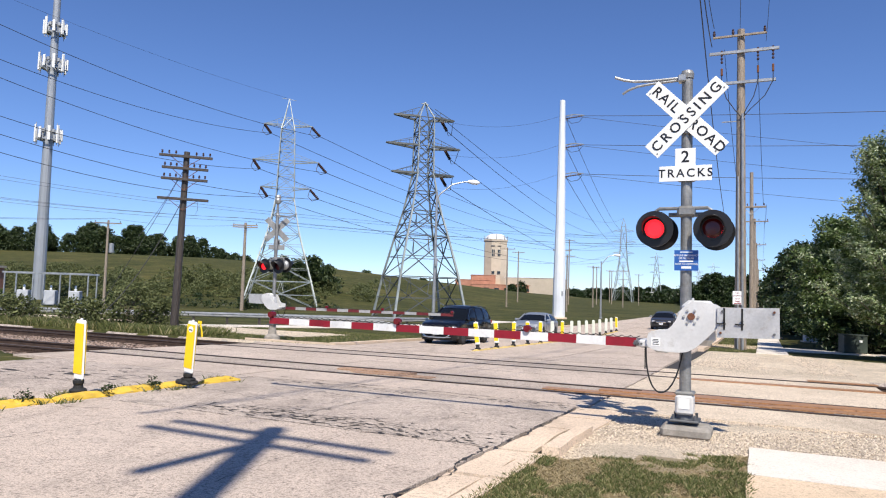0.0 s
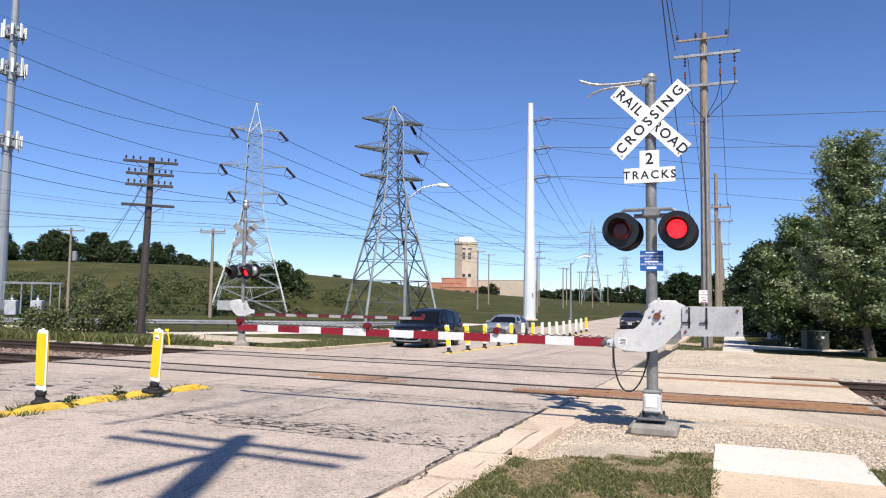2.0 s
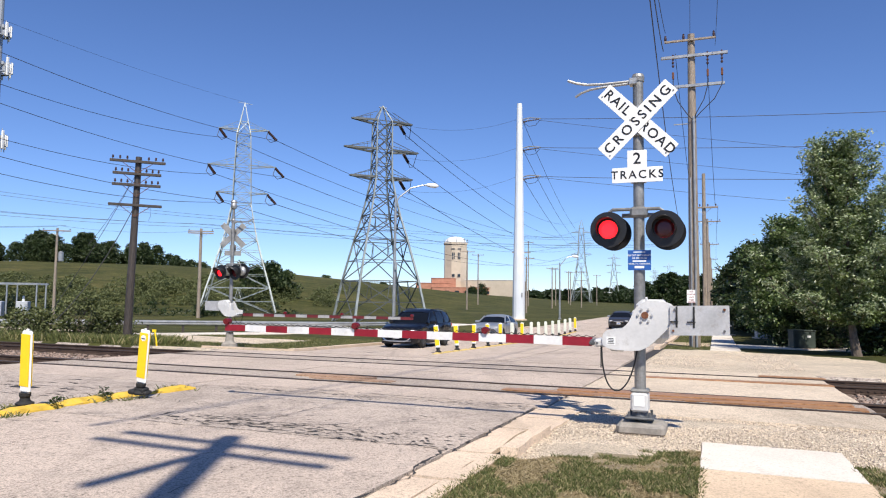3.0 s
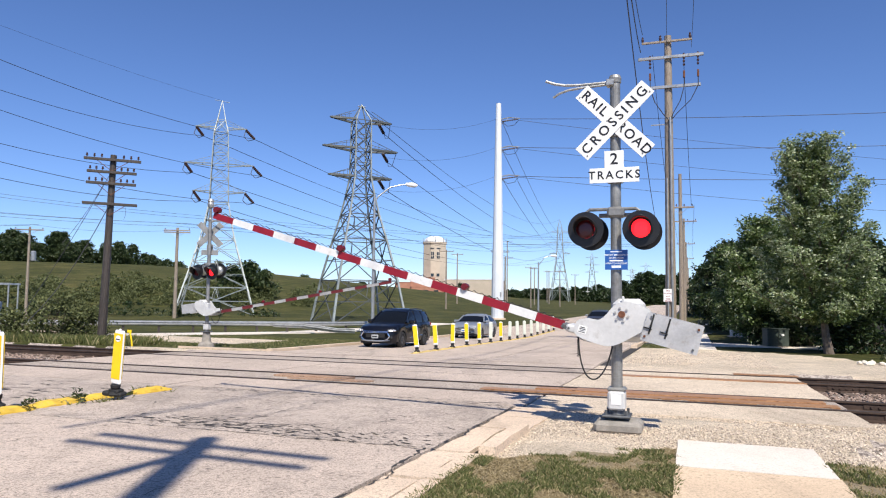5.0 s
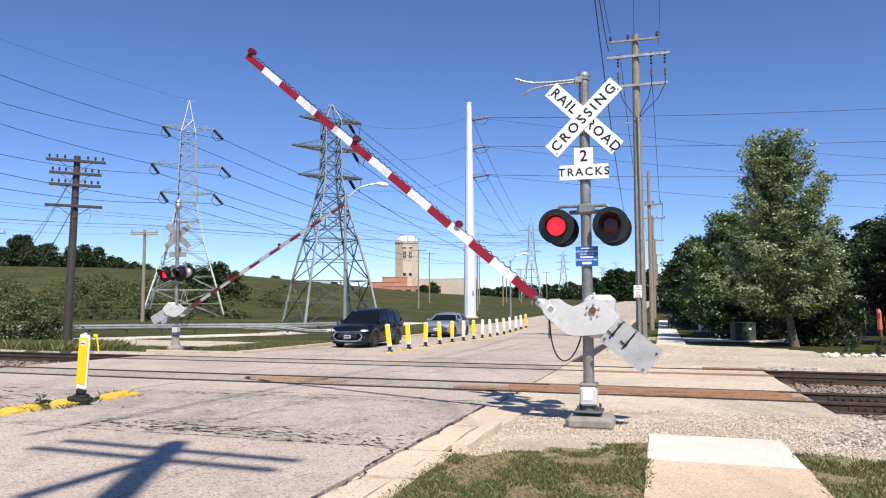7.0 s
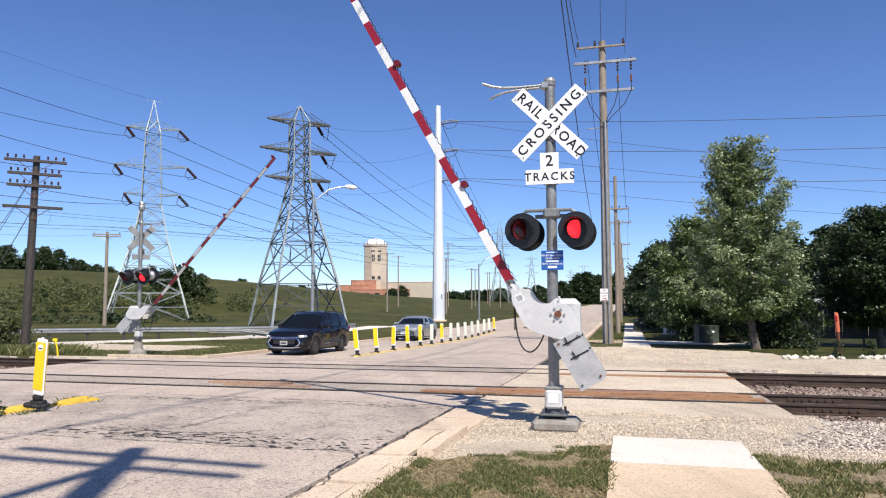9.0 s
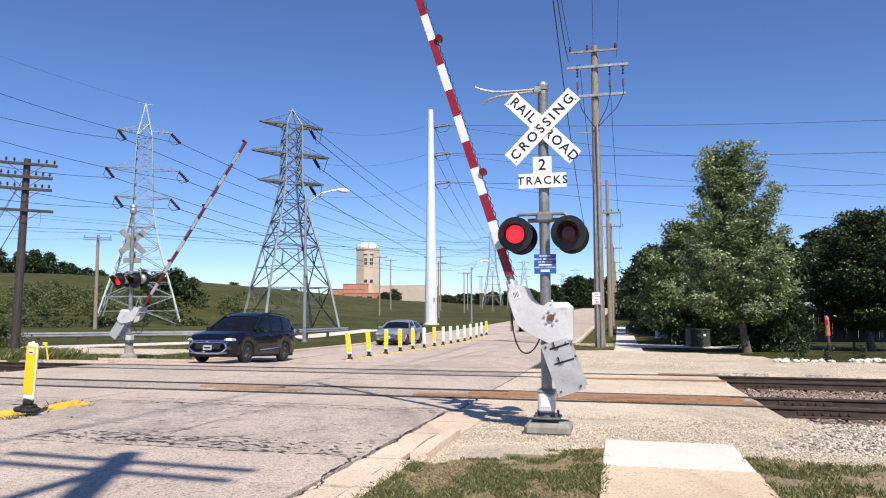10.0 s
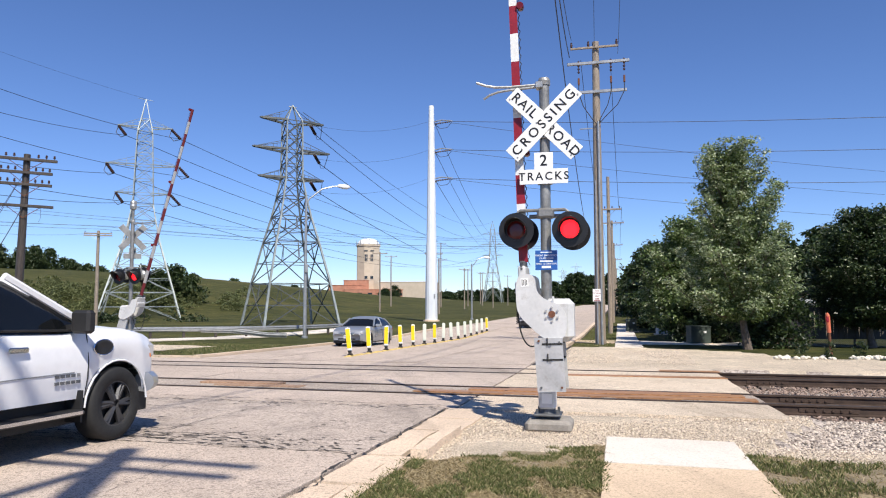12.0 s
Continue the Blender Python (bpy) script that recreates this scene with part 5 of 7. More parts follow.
def guardrail():
    """W-beam rail on short posts, with a turned-down end."""
    ob = thing("guardrail", pose(0, 0, 0), "long galvanised guardrail with a crushed end by the verge", "guardrail")
    pts = [(-95, 41), (-60, 38.5), (-40, 37.5), (-24, 39.5), (-16, 44), (-10.6, 47), (-5, 49.5), (-1, 51.5), (2, 53.5)]
    path = []
    for (x0, y0), (x1, y1) in zip(pts, pts[1:]):
        n = max(2, int(math.hypot(x1 - x0, y1 - y0) / 2))
        path += [(x0 + (x1 - x0) * i / n, y0 + (y1 - y0) * i / n) for i in range(n)]
    path.append(pts[-1])
    prof = [(0.0, -0.155), (-0.06, -0.11), (-0.07, -0.06), (-0.015, -0.01), (-0.015, 0.01), (-0.07, 0.06), (-0.06, 0.11), (0.0, 0.155), (0.012, 0.155), (0.012, -0.155)]
    bm = B()
    rings = []
    for i, (x, y) in enumerate(path):
        a, b = path[max(0, i - 1)], path[min(len(path) - 1, i + 1)]
        d = Vector((b[0] - a[0], b[1] - a[1], 0)).normalized()
        nrm = Vector((-d.y, d.x, 0))
        z = gz(x, y) + 0.60
        rings.append([bm.verts.new(Vector((x, y, z + q)) + nrm * p) for p, q in prof])
    for r0, r1 in zip(rings, rings[1:]):
        for i in range(len(prof)):
            j = (i + 1) % len(prof)
            bm.faces.new((r0[i], r1[i], r1[j], r0[j]))
    part("beam", bm, STEEL, ob)
    # crushed terminal lying towards the lamp
    bm = B()
    zg = gz(-5, 48)
    for up, out in ((0.10, 0.0), (0.0, -0.06), (-0.10, 0.0)):
        pipe(bm, [(-7.6, 47.6 + out, zg + 0.58 + up), (-5.6, 47.4 + out, zg + 0.52 + up), (-3.4, 47.3 + out, zg + 0.24 + up), (-2.2, 47.4 + out, zg + 0.20 + up)], 0.055, 6)
    part("end_piece", bm, STEEL, ob)
    for i in range(0, len(path), 1):
        x, y = path[i]
        part("post", box(B(), 0, 0, 0.35, 0.15, 0.15, 0.85), WOODDARK, ob, m=stand(x, y + 0.12, 20))


guardrail()


# ---- buildings far off ----
def water_tower_building():
    ob = thing("water_tower", stand(25.7, 424, 0, 2.6), "octagonal tan masonry water tower with a white dome", "water tower")
    part("shaft", lathe(B(), [(7.3, -8), (7.2, 14), (7.2, 27.4), (7.6, 27.6), (7.6, 28.6), (0, 28.6)], 8, pose(0, 0, 0, 0, 0, 22.5)), TANWALL, ob)
    part("dome", lathe(B(), [(6.6, 28.6), (6.4, 29.6), (5.2, 31.2), (3.2, 32.1), (0.0, 32.5)], 24), ROOFWHITE, ob, "white dome")
    for px in (-1.7, 1.7):
        w = part("window", box(B(), px, -6.75, 20.5, 1.6, 0.5, 3.8), DARKGLASS, ob)
        bm = B()
        box(bm, px, -7.02, 20.5, 0.18, 0.12, 3.9)
        box(bm, px, -7.02, 20.3, 1.7, 0.12, 0.35)
        part("mullion", bm, TANWALL, w)
        part("window", box(B(), px, -6.8, 8.8, 1.7, 0.5, 1.6), DARKGLASS, ob)
    for px in (-1.9, 1.9):
        part("vent", box(B(), px, -6.75, 24.6, 2.2, 0.5, 0.5), DARKGLASS, ob)
    for k in range(8):
        a = k * math.pi / 4
        part("antenna", tube(B(), (7 * math.cos(a), 7 * math.sin(a), 28), (7 * math.cos(a), 7 * math.sin(a), 31.2), 0.18, seg=5), STEEL, ob)


water_tower_building()
for k, (px, py, h) in enumerate(((15.2, 162, 9.5), (16.5, 105.5, 7.5), (10.2, 130, 8.8), (29.8, 180, 14.5), (19.6, 120, 7.4), (34, 170, 9), (42, 205, 10), (46, 190, 9), (52, 230, 10), (58, 260, 11), (66, 250, 10))):
    h += 2.2 if px < 31 else 1.0
    cross_arm_pole(px, py, h, 0, ((h - 0.3, 1.4, 3),), WOODGREY, "small distant timber pole on the grassy slope", 0.17, -10)


def block(name, x, y, w, d, h, wall, label, drop=-1.0, windows=0, roof=None, turn=0, deep=0.0):
    ob = thing(name, stand(x, y, turn, drop), label, "building", "buildings on the horizon")
    part("wall", box(B(), 0, 0, h / 2 - deep / 2, w, d, h + deep), wall, ob)
    part("roof", box(B(), 0, 0, h + 0.15, w + 0.4, d + 0.4, 0.3), roof or ROOFWHITE, ob)
    for k in range(windows):
        q = -w / 2 + w * (k + 0.5) / windows
        part("window", box(B(), q, -d / 2 - 0.02, h * 0.55, w / windows * 0.45, 0.12, h * 0.3), DARKGLASS, ob)
    return ob


block("brick_building", 12, 415, 20, 20, 7.8, BRICK, "long low red brick plant building", -2.0, 0, BRICK, 0, 7)
block("brick_building", 28, 408, 34, 20, 5.6, BRICK, "low red brick plant building below the water tower", -1.6, 6, BRICK, 0, 8)
block("brick_building", 18, 412, 14, 12, 10.5, BRICK, "stepped red brick plant building", -1.6, 0, BRICK, 0, 7)
block("warehouse", 49, 412, 30, 30, 7.4, TANWALL, "long tan warehouse with a flat roof", 1.9, 0, ROOFWHITE, -18, 9)
block("warehouse", 125, 440, 26, 12, 6, ROOFWHITE, "white flat warehouse far down the road", 0, 4)
block("warehouse", 170, 470, 14, 10, 5, ROOFWHITE, "small white building far down the road", 0, 3)
block("brick_building", -105, 300, 40, 12, 1.6, BRICK, "low brick wall on the ridge", 0.1, 8, TANWALL)
block("shed", -71, 96, 14, 8, 3.2, BRICK, "low brown brick shed behind a hedge", 0, 3, TANWALL)


# ---- vehicles ----
def paint(name, color, rough=0.25, metal=0.0):
    def build(nt, b):
        fine = noise_tex(nt, 9, 4)
        c = ramp(nt, fine, [(0.3, tuple(k * 0.94 for k in color)), (0.7, color)])
        nt.links.new(c, b.inputs["Base Color"])
        b.inputs["Roughness"].default_value = rough
        b.inputs["Metallic"].default_value = metal
        b.inputs["Specular IOR Level"].default_value = 0.25
        b.inputs["Coat Weight"].default_value = 0.5
        b.inputs["Coat Roughness"].default_value = 0.03
        dust = noise_tex(nt, 3, 5, 0.6)
        nt.links.new(ramp(nt, dust, [(0.3, (rough,) * 3), (0.8, (rough + 0.2,) * 3)]), b.inputs["Roughness"])
    return mat(name, build)


NAVY = paint("dark_navy_car_paint", (0.003, 0.0035, 0.007), 0.3)
SILVER = paint("silver_car_paint", (0.36, 0.38, 0.41), 0.35, 0.6)
TRUCKWHITE = paint("white_truck_paint", (0.80, 0.80, 0.81), 0.3)
CHARCOAL = paint("charcoal_car_paint", (0.03, 0.03, 0.035), 0.3)
GREYPLATE = plain("dusty_plate_sheet", (0.40, 0.41, 0.42), 0.5, vary=0.1)
CHROME = plain("chrome_trim", (0.72, 0.73, 0.75), 0.12, 1.0, 0.03)
TINT = plain("tinted_glass", (0.006, 0.007, 0.008), 0.05, 0, 0.05, spec=0.35)
RIM = plain("dark_alloy_rim", (0.07, 0.07, 0.075), 0.5, 0.4, 0.1)
PLASTIC = plain("black_trim_plastic", (0.015, 0.015, 0.016), 0.6, vary=0.15, scale=20)
HEADLAMP = glow("lit_headlamp", (1.0, 0.97, 0.9), 1.6, (0.8, 0.8, 0.8))
CLEARLAMP = plain("clear_lamp_cover", (0.55, 0.56, 0.58), 0.08, 0.4, 0.05)
AMBER = plain("amber_lamp", (0.75, 0.22, 0.03), 0.2, vary=0.1)
TAIL = plain("red_tail_lamp", (0.30, 0.01, 0.012), 0.2, vary=0.1)

moving_cars = []


def at_x(table, x):
    return float(np.interp(x, [p[0] for p in table], [p[1] for p in table]))


def car_body(spec):
    """Lower shell lofted along the car; its lower edge rises over the wheels."""
    bm = B()
    xs = sorted(set([round(x, 3) for x in np.arange(spec["rear"], spec["front"] + 1e-6, 0.05)] + [spec["rear"], spec["front"]]))
    rings = []
    for x in xs:
        low = at_x(spec["sill"], x)
        for ax in (0.0, -spec["wheelbase"]):
            d = abs(x - ax)
            if d < spec["arch"]:
                low = max(low, spec["radius"] + math.sqrt(spec["arch"] ** 2 - d * d) - 0.02)
        top = at_x(spec["deck"], x)
        w = at_x(spec["width"], x) / 2
        low = min(low, top - 0.12)
        h = top - low
        half = [(w * 0.965, low), (w * 0.995, low + 0.28 * h), (w, low + 0.5 * h), (w * 0.985, low + 0.74 * h), (w * 0.945, top - 0.05 * h - 0.01), (w * 0.86, top), (w * 0.4, top + spec["crown"])]
        rings.append([bm.verts.new((x, q, z)) for q, z in half] + [bm.verts.new((x, -q, z)) for q, z in half[::-1]])
    n = len(rings[0])
    for r0, r1 in zip(rings, rings[1:]):
        for i in range(n - 1):
            bm.faces.new((r0[i], r0[i + 1], r1[i + 1], r1[i]))
    bm.faces.new(rings[0])
    bm.faces.new(rings[-1][::-1])
    return bm


def cabin(spec, shrink=0.0, z_cut=None):
    """Glasshouse loft: side glass leans in towards the roof."""
    bm = B()
    rings = []
    for x, zr in spec["roof"]:
        zb = at_x(spec["deck"], x) - 0.03
        zr = max(zr, zb + 0.02)
        w = at_x(spec["width"], x) / 2 * 0.93
        f = (zr - zb) / spec["cabin_h"]
        wr = w - 0.20 * f
        half = [(w, zb), (w - 0.07 * f, zb + (zr - zb) * 0.5), (wr, zr - 0.05 * f), (wr - 0.10, zr - 0.005), (wr * 0.45, zr + 0.022 * f)]
        rings.append([bm.verts.new((x, q, z)) for q, z in half] + [bm.verts.new((x, -q, z)) for q, z in half[::-1]])
    n = len(rings[0])
    for r0, r1 in zip(rings, rings[1:]):
        for i in range(n - 1):
            bm.faces.new((r0[i], r0[i + 1], r1[i + 1], r1[i]))
    return bm


def roof_panel(spec):
    bm = B()
    rings = []
    for x, zr in spec["roof"][spec["roof_from"]:spec["roof_to"]]:
        w = at_x(spec["width"], x) / 2 * 0.93 - 0.20 * (zr - at_x(spec["deck"], x) + 0.03) / spec["cabin_h"]
        half = [(w + 0.012, zr - 0.085), (w + 0.010, zr - 0.04), (w - 0.09, zr + 0.006), (w * 0.45, zr + 0.034)]
        rings.append([bm.verts.new((x, q, z)) for q, z in half] + [bm.verts.new((x, -q, z)) for q, z in half[::-1]])
    n = len(rings[0])
    for r0, r1 in zip(rings, rings[1:]):
        for i in range(n - 1):
            bm.faces.new((r0[i], r0[i + 1], r1[i + 1], r1[i]))
    return bm


def wheel(parent, x, y, spec, spokes):
    r, w = spec["radius"], spec["tyre"]
    side = 1 if y > 0 else -1
    turn = pose(0, 0, 0, 90, 0, 0)
    ob = part("wheel", lathe(B(), [(r * 0.63, -w / 2), (r * 0.93, -w / 2), (r, -w / 2 + 0.03), (r, w / 2 - 0.03), (r * 0.93, w / 2), (r * 0.63, w / 2), (r * 0.60, w / 2 - 0.03), (r * 0.58, 0.0), (r * 0.60, -w / 2 + 0.03), (r * 0.63, -w / 2)], 36, turn, cap=False), RUBBER, parent, "black tyre on a spoked alloy rim", pose(x, y, r), True)
    bm = B()
    out = -side * (w / 2 - 0.035)
    lathe(bm, [(0.0, out), (r * 0.14, out), (r * 0.15, out - 0.0)], 14, turn)
    for k in range(spokes):
        a = 2 * math.pi * k / spokes
        c, s = math.cos(a), math.sin(a)
        for off in (-0.11, 0.11):
            b2 = a + off
            tube(bm, (r * 0.10 * c, -out, r * 0.10 * s), (r * 0.60 * math.cos(b2), -out - side * 0.012, r * 0.60 * math.sin(b2)), 0.034, 0.026, 5)
    part("rim", bm, RIM, ob, "grey alloy spokes")
    part("rim_ring", lathe(B(), [(r * 0.58, out - 0.008), (r * 0.65, out - 0.008), (r * 0.65, out + 0.02), (r * 0.58, out + 0.02)], 32, turn, cap=False), RIM, ob)
    part("brake_disc", lathe(B(), [(0.0, 0.05), (r * 0.60, 0.05), (r * 0.60, -0.05), (0.0, -0.05)], 24, turn), PLASTIC, ob)
    return ob


def vehicle(name, m, spec, body, label, category, spokes=10):
    """Origin on the ground below the front axle; local x ahead."""
    ob = thing(name, m, label, category)
    part("body", car_body(spec), body, ob, smooth_shade=True)
    part("glasshouse", cabin(spec), TINT, ob, "dark tinted windows", smooth_shade=True)
    part("roof", roof_panel(spec), body, ob, smooth_shade=True)
    part("underbody", box(B(), (spec["front"] + spec["rear"]) / 2, 0, spec["radius"] + 0.05, spec["front"] - spec["rear"] - 0.25, at_x(spec["width"], -1) - 0.34, 0.42), PLASTIC, ob)
    wheels = []
    for x in (0.0, -spec["wheelbase"]):
        for y in (-1, 1):
            wheels.append(wheel(ob, x, y * (at_x(spec["width"], x) / 2 - spec["tyre"] / 2 - 0.01), spec, spokes))
            arch = B()
            pts = []
            for k in range(15):
                a = math.pi * (0.02 + 0.96 * k / 14)
                pts.append((x + (spec["arch"] + 0.0) * math.cos(a), y * (at_x(spec["width"], x) / 2 * 0.985), spec["radius"] - 0.02 + spec["arch"] * math.sin(a)))
            part("wheel_arch_trim", pipe(arch, pts, 0.012 if spec["arch_trim"] is TRUCKWHITE else 0.022, 6), spec["arch_trim"], ob)
    for x0, z0, x1, z1 in spec["pillars"]:
        for y in (-1, 1):
            bm = B()
            w0, w1 = at_x(spec["width"], x0) / 2 * 0.93, at_x(spec["width"], x1) / 2 * 0.93 - 0.19
            tube(bm, (x0, y * (w0 + 0.004), z0), (x1, y * (w1 + 0.006), z1), 0.045, 0.04, 6)
            part("pillar", bm, body, ob)
    for x, z0, z1 in spec["doors"]:
        for y in (-1, 1):
            w = at_x(spec["width"], x) / 2
            bm = B()
            pipe(bm, [(x, y * w * 0.968, z0), (x, y * (w + 0.001), z0 + 0.3 * (z1 - z0)), (x, y * (w + 0.001), z0 + 0.55 * (z1 - z0)), (x, y * w * 0.955, z1)], 0.007, 4)
            part("door_gap", bm, BLACK, ob)
    for x, z in spec["handles"]:
        for y in (-1, 1):
            w = at_x(spec["width"], x) / 2
            part("door_handle", box(B(), x, y * (w + 0.018), z, 0.24, 0.03, 0.055, bevel=0.012), spec["handle_mat"], ob)
    mx, mz = spec["mirror"]
    for y in (-1, 1):
        w = at_x(spec["width"], mx) / 2
        mir = part("mirror", box(B(), mx, y * (w + 0.10), mz, spec["mirror_size"][0], 0.24, spec["mirror_size"][1], bevel=0.03), spec["mirror_mat"], ob)
        part("mirror_stalk", box(B(), mx + 0.02, y * (w - 0.03), mz - 0.06, 0.12, 0.12, 0.06), PLASTIC, mir)
    moving_cars.append((ob, wheels, spec["radius"]))
    return ob


SUV = dict(front=0.95, rear=-3.74, wheelbase=2.67, radius=0.345, tyre=0.225, arch=0.40, crown=0.025, cabin_h=0.62,
           sill=[(-3.74, 0.46), (-3.5, 0.32), (-3.0, 0.27), (0.4, 0.25), (0.8, 0.24), (0.95, 0.34)],
           deck=[(-3.74, 0.98), (-3.60, 1.12), (-3.0, 1.12), (-0.6, 1.04), (-0.35, 1.05), (0.3, 0.99), (0.75, 0.89), (0.90, 0.76), (0.95, 0.62)],
           width=[(-3.74, 1.52), (-3.5, 1.72), (-3.0, 1.80), (0.2, 1.81), (0.6, 1.74), (0.85, 1.52), (0.95, 1.30)],
           roof=[(-3.66, 1.10), (-3.52, 1.36), (-3.35, 1.56), (-3.0, 1.62), (-2.4, 1.66), (-1.8, 1.675), (-1.3, 1.64), (-1.0, 1.52), (-0.7, 1.30), (-0.36, 1.04)],
           roof_from=2, roof_to=8, pillars=((-0.42, 1.08, -1.12, 1.56), (-1.62, 1.05, -1.66, 1.60), (-2.55, 1.10, -2.55, 1.60), (-3.42, 1.12, -3.25, 1.55)),
           doors=((-0.55, 0.32, 1.02), (-1.62, 0.30, 1.05), (-2.6, 0.62, 1.08)), handles=((-1.42, 0.92), (-2.38, 0.95)), handle_mat=NAVY,
           mirror=(-0.72, 1.10), mirror_size=(0.16, 0.16), mirror_mat=NAVY, arch_trim=PLASTIC)
suv = vehicle("suv", at_level(-12.5, 28.5, -0.4, 270), SUV, NAVY, "dark navy compact suv with chrome front trim and lit headlights", "car", 10)


def suv_front(ob):
    for y in (-1, 1):
        part("headlight", box(B(), 0, 0, 0, 0.10, 0.38, 0.085, bevel=0.03), CLEARLAMP, ob, "clear headlight with a bright lamp", pose(0.845, y * 0.725, 0.735, 0, -8, y * 47))
        part("headlamp_bulb", box(B(), 0, 0, 0, 0.08, 0.20, 0.06, bevel=0.015), HEADLAMP, ob, "lit headlamp", pose(0.885, y * 0.70, 0.735, 0, -8, y * 47))
        bm = B()
        pipe(bm, [(0.955, y * 0.52, 0.70), (0.955, y * 0.60, 0.60), (0.94, y * 0.66, 0.50), (0.955, y * 0.60, 0.40), (0.965, y * 0.46, 0.33)], [0.02, 0.036, 0.036, 0.03, 0.016], 6)
        part("chrome_blade", bm, CHROME, ob, "curved chrome blade")
        part("fog_lamp", lathe(B(), [(0.0, 0.0), (0.05, 0.0), (0.05, 0.03), (0.0, 0.035)], 12, pose(0.90, y * 0.73, 0.45, 0, 80, y * 45)), PLASTIC, ob)
        part("side_trim", tube(B(), (-0.75, y * 0.905, 0.42), (-2.3, y * 0.905, 0.50), 0.02, seg=6), CHROME, ob)
        part("roof_rail", pipe(B(), [(-1.3, y * 0.66, 1.67), (-2.2, y * 0.66, 1.71), (-3.2, y * 0.64, 1.64)], 0.02, 6), BLACK, ob)
        part("tail_light", box(B(), -3.66, y * 0.66, 0.98, 0.16, 0.30, 0.16, bevel=0.03), TAIL, ob)
    for z in (0.70, 0.645):
        part("grille_bar", pipe(B(), [(0.945, -0.60, z + 0.005), (0.965, -0.3, z), (0.975, 0, z), (0.965, 0.3, z), (0.945, 0.60, z + 0.005)], 0.018, 6), CHROME, ob)
    part("lower_grille", box(B(), 0.90, 0, 0.52, 0.12, 0.95, 0.22, bevel=0.04), PLASTIC, ob)
    part("skid_plate", pipe(B(), [(0.90, -0.66, 0.33), (0.965, -0.35, 0.30), (0.975, 0, 0.295), (0.965, 0.35, 0.30), (0.90, 0.66, 0.33)], 0.028, 6), SILVER, ob)
    plate = part("number_plate", box(B(), 0.975, 0, 0.48, 0.02, 0.31, 0.155, bevel=0.005), GREYPLATE, ob)
    part("plate_bar", box(B(), 0.987, 0, 0.48, 0.004, 0.23, 0.05), BLACK, plate)
    part("badge", lathe(B(), [(0.0, 0.0), (0.05, 0.0), (0.05, 0.012), (0.0, 0.012)], 3, pose(0.985, 0, 0.675, 0, 90, 0)), CHROME, ob)
    for y in (-0.4, 0.25):
        part("wiper", tube(B(), (-0.42, y, 1.075), (-0.60, y + 0.45, 1.20), 0.01, seg=4), BLACK, ob)


suv_front(suv)

SEDAN = dict(front=0.95, rear=-3.85, wheelbase=2.75, radius=0.33, tyre=0.21, arch=0.37, crown=0.02, cabin_h=0.46,
             sill=[(-3.85, 0.45), (-3.5, 0.30), (-3.0, 0.25), (0.5, 0.23), (0.95, 0.32)],
             deck=[(-3.85, 0.86), (-3.6, 1.0), (-2.9, 1.02), (-0.5, 0.97), (0.2, 0.92), (0.75, 0.80), (0.95, 0.60)],
             width=[(-3.85, 1.5), (-3.5, 1.72), (-2.8, 1.82), (0.2, 1.82), (0.6, 1.74), (0.95, 1.36)],
             roof=[(-3.3, 1.0), (-2.9, 1.25), (-2.5, 1.39), (-2.0, 1.44), (-1.4, 1.43), (-1.0, 1.30), (-0.45, 0.97)],
             roof_from=1, roof_to=6, pillars=((-0.5, 0.98, -1.12, 1.36), (-1.7, 0.98, -1.72, 1.39), (-3.1, 1.02, -2.6, 1.35)),
             doors=((-0.6, 0.3, 0.95), (-1.7, 0.28, 0.98), (-2.7, 0.55, 1.0)), handles=((-1.5, 0.84), (-2.45, 0.86)), handle_mat=SILVER,
             mirror=(-0.7, 1.02), mirror_size=(0.16, 0.14), mirror_mat=SILVER, arch_trim=SILVER)


def plain_front(ob, lamp):
    for y in (-1, 1):
        part("headlight", box(B(), 0.72, y * 0.62, 0.66, 0.34, 0.30, 0.15, bevel=0.05), lamp, ob, "clear headlight")
        part("tail_light", box(B(), -3.74, y * 0.62, 0.80, 0.18, 0.34, 0.14, bevel=0.03), TAIL, ob)
    part("grille", box(B(), 0.91, 0, 0.62, 0.10, 0.80, 0.13, bevel=0.03), CHROME, ob)
    part("lower_grille", box(B(), 0.91, 0, 0.38, 0.10, 0.95, 0.12, bevel=0.03), PLASTIC, ob)
    plate = part("number_plate", box(B(), 0.965, 0, 0.48, 0.02, 0.31, 0.15, bevel=0.005), WHITE, ob)
    part("plate_bar", box(B(), 0.977, 0, 0.48, 0.004, 0.23, 0.05), BLUE, plate)


sedan = vehicle("sedan", at_level(-12.6, 41, -0.7, 270), SEDAN, SILVER, "silver four door sedan waiting beside the median posts", "car", 7)
plain_front(sedan, CLEARLAMP)
far_car = vehicle("sedan", at_level(-7.2, 60.5, -0.77, 270), SEDAN, CHARCOAL, "dark sedan standing far down the road", "car", 7)
plain_front(far_car, CLEARLAMP)

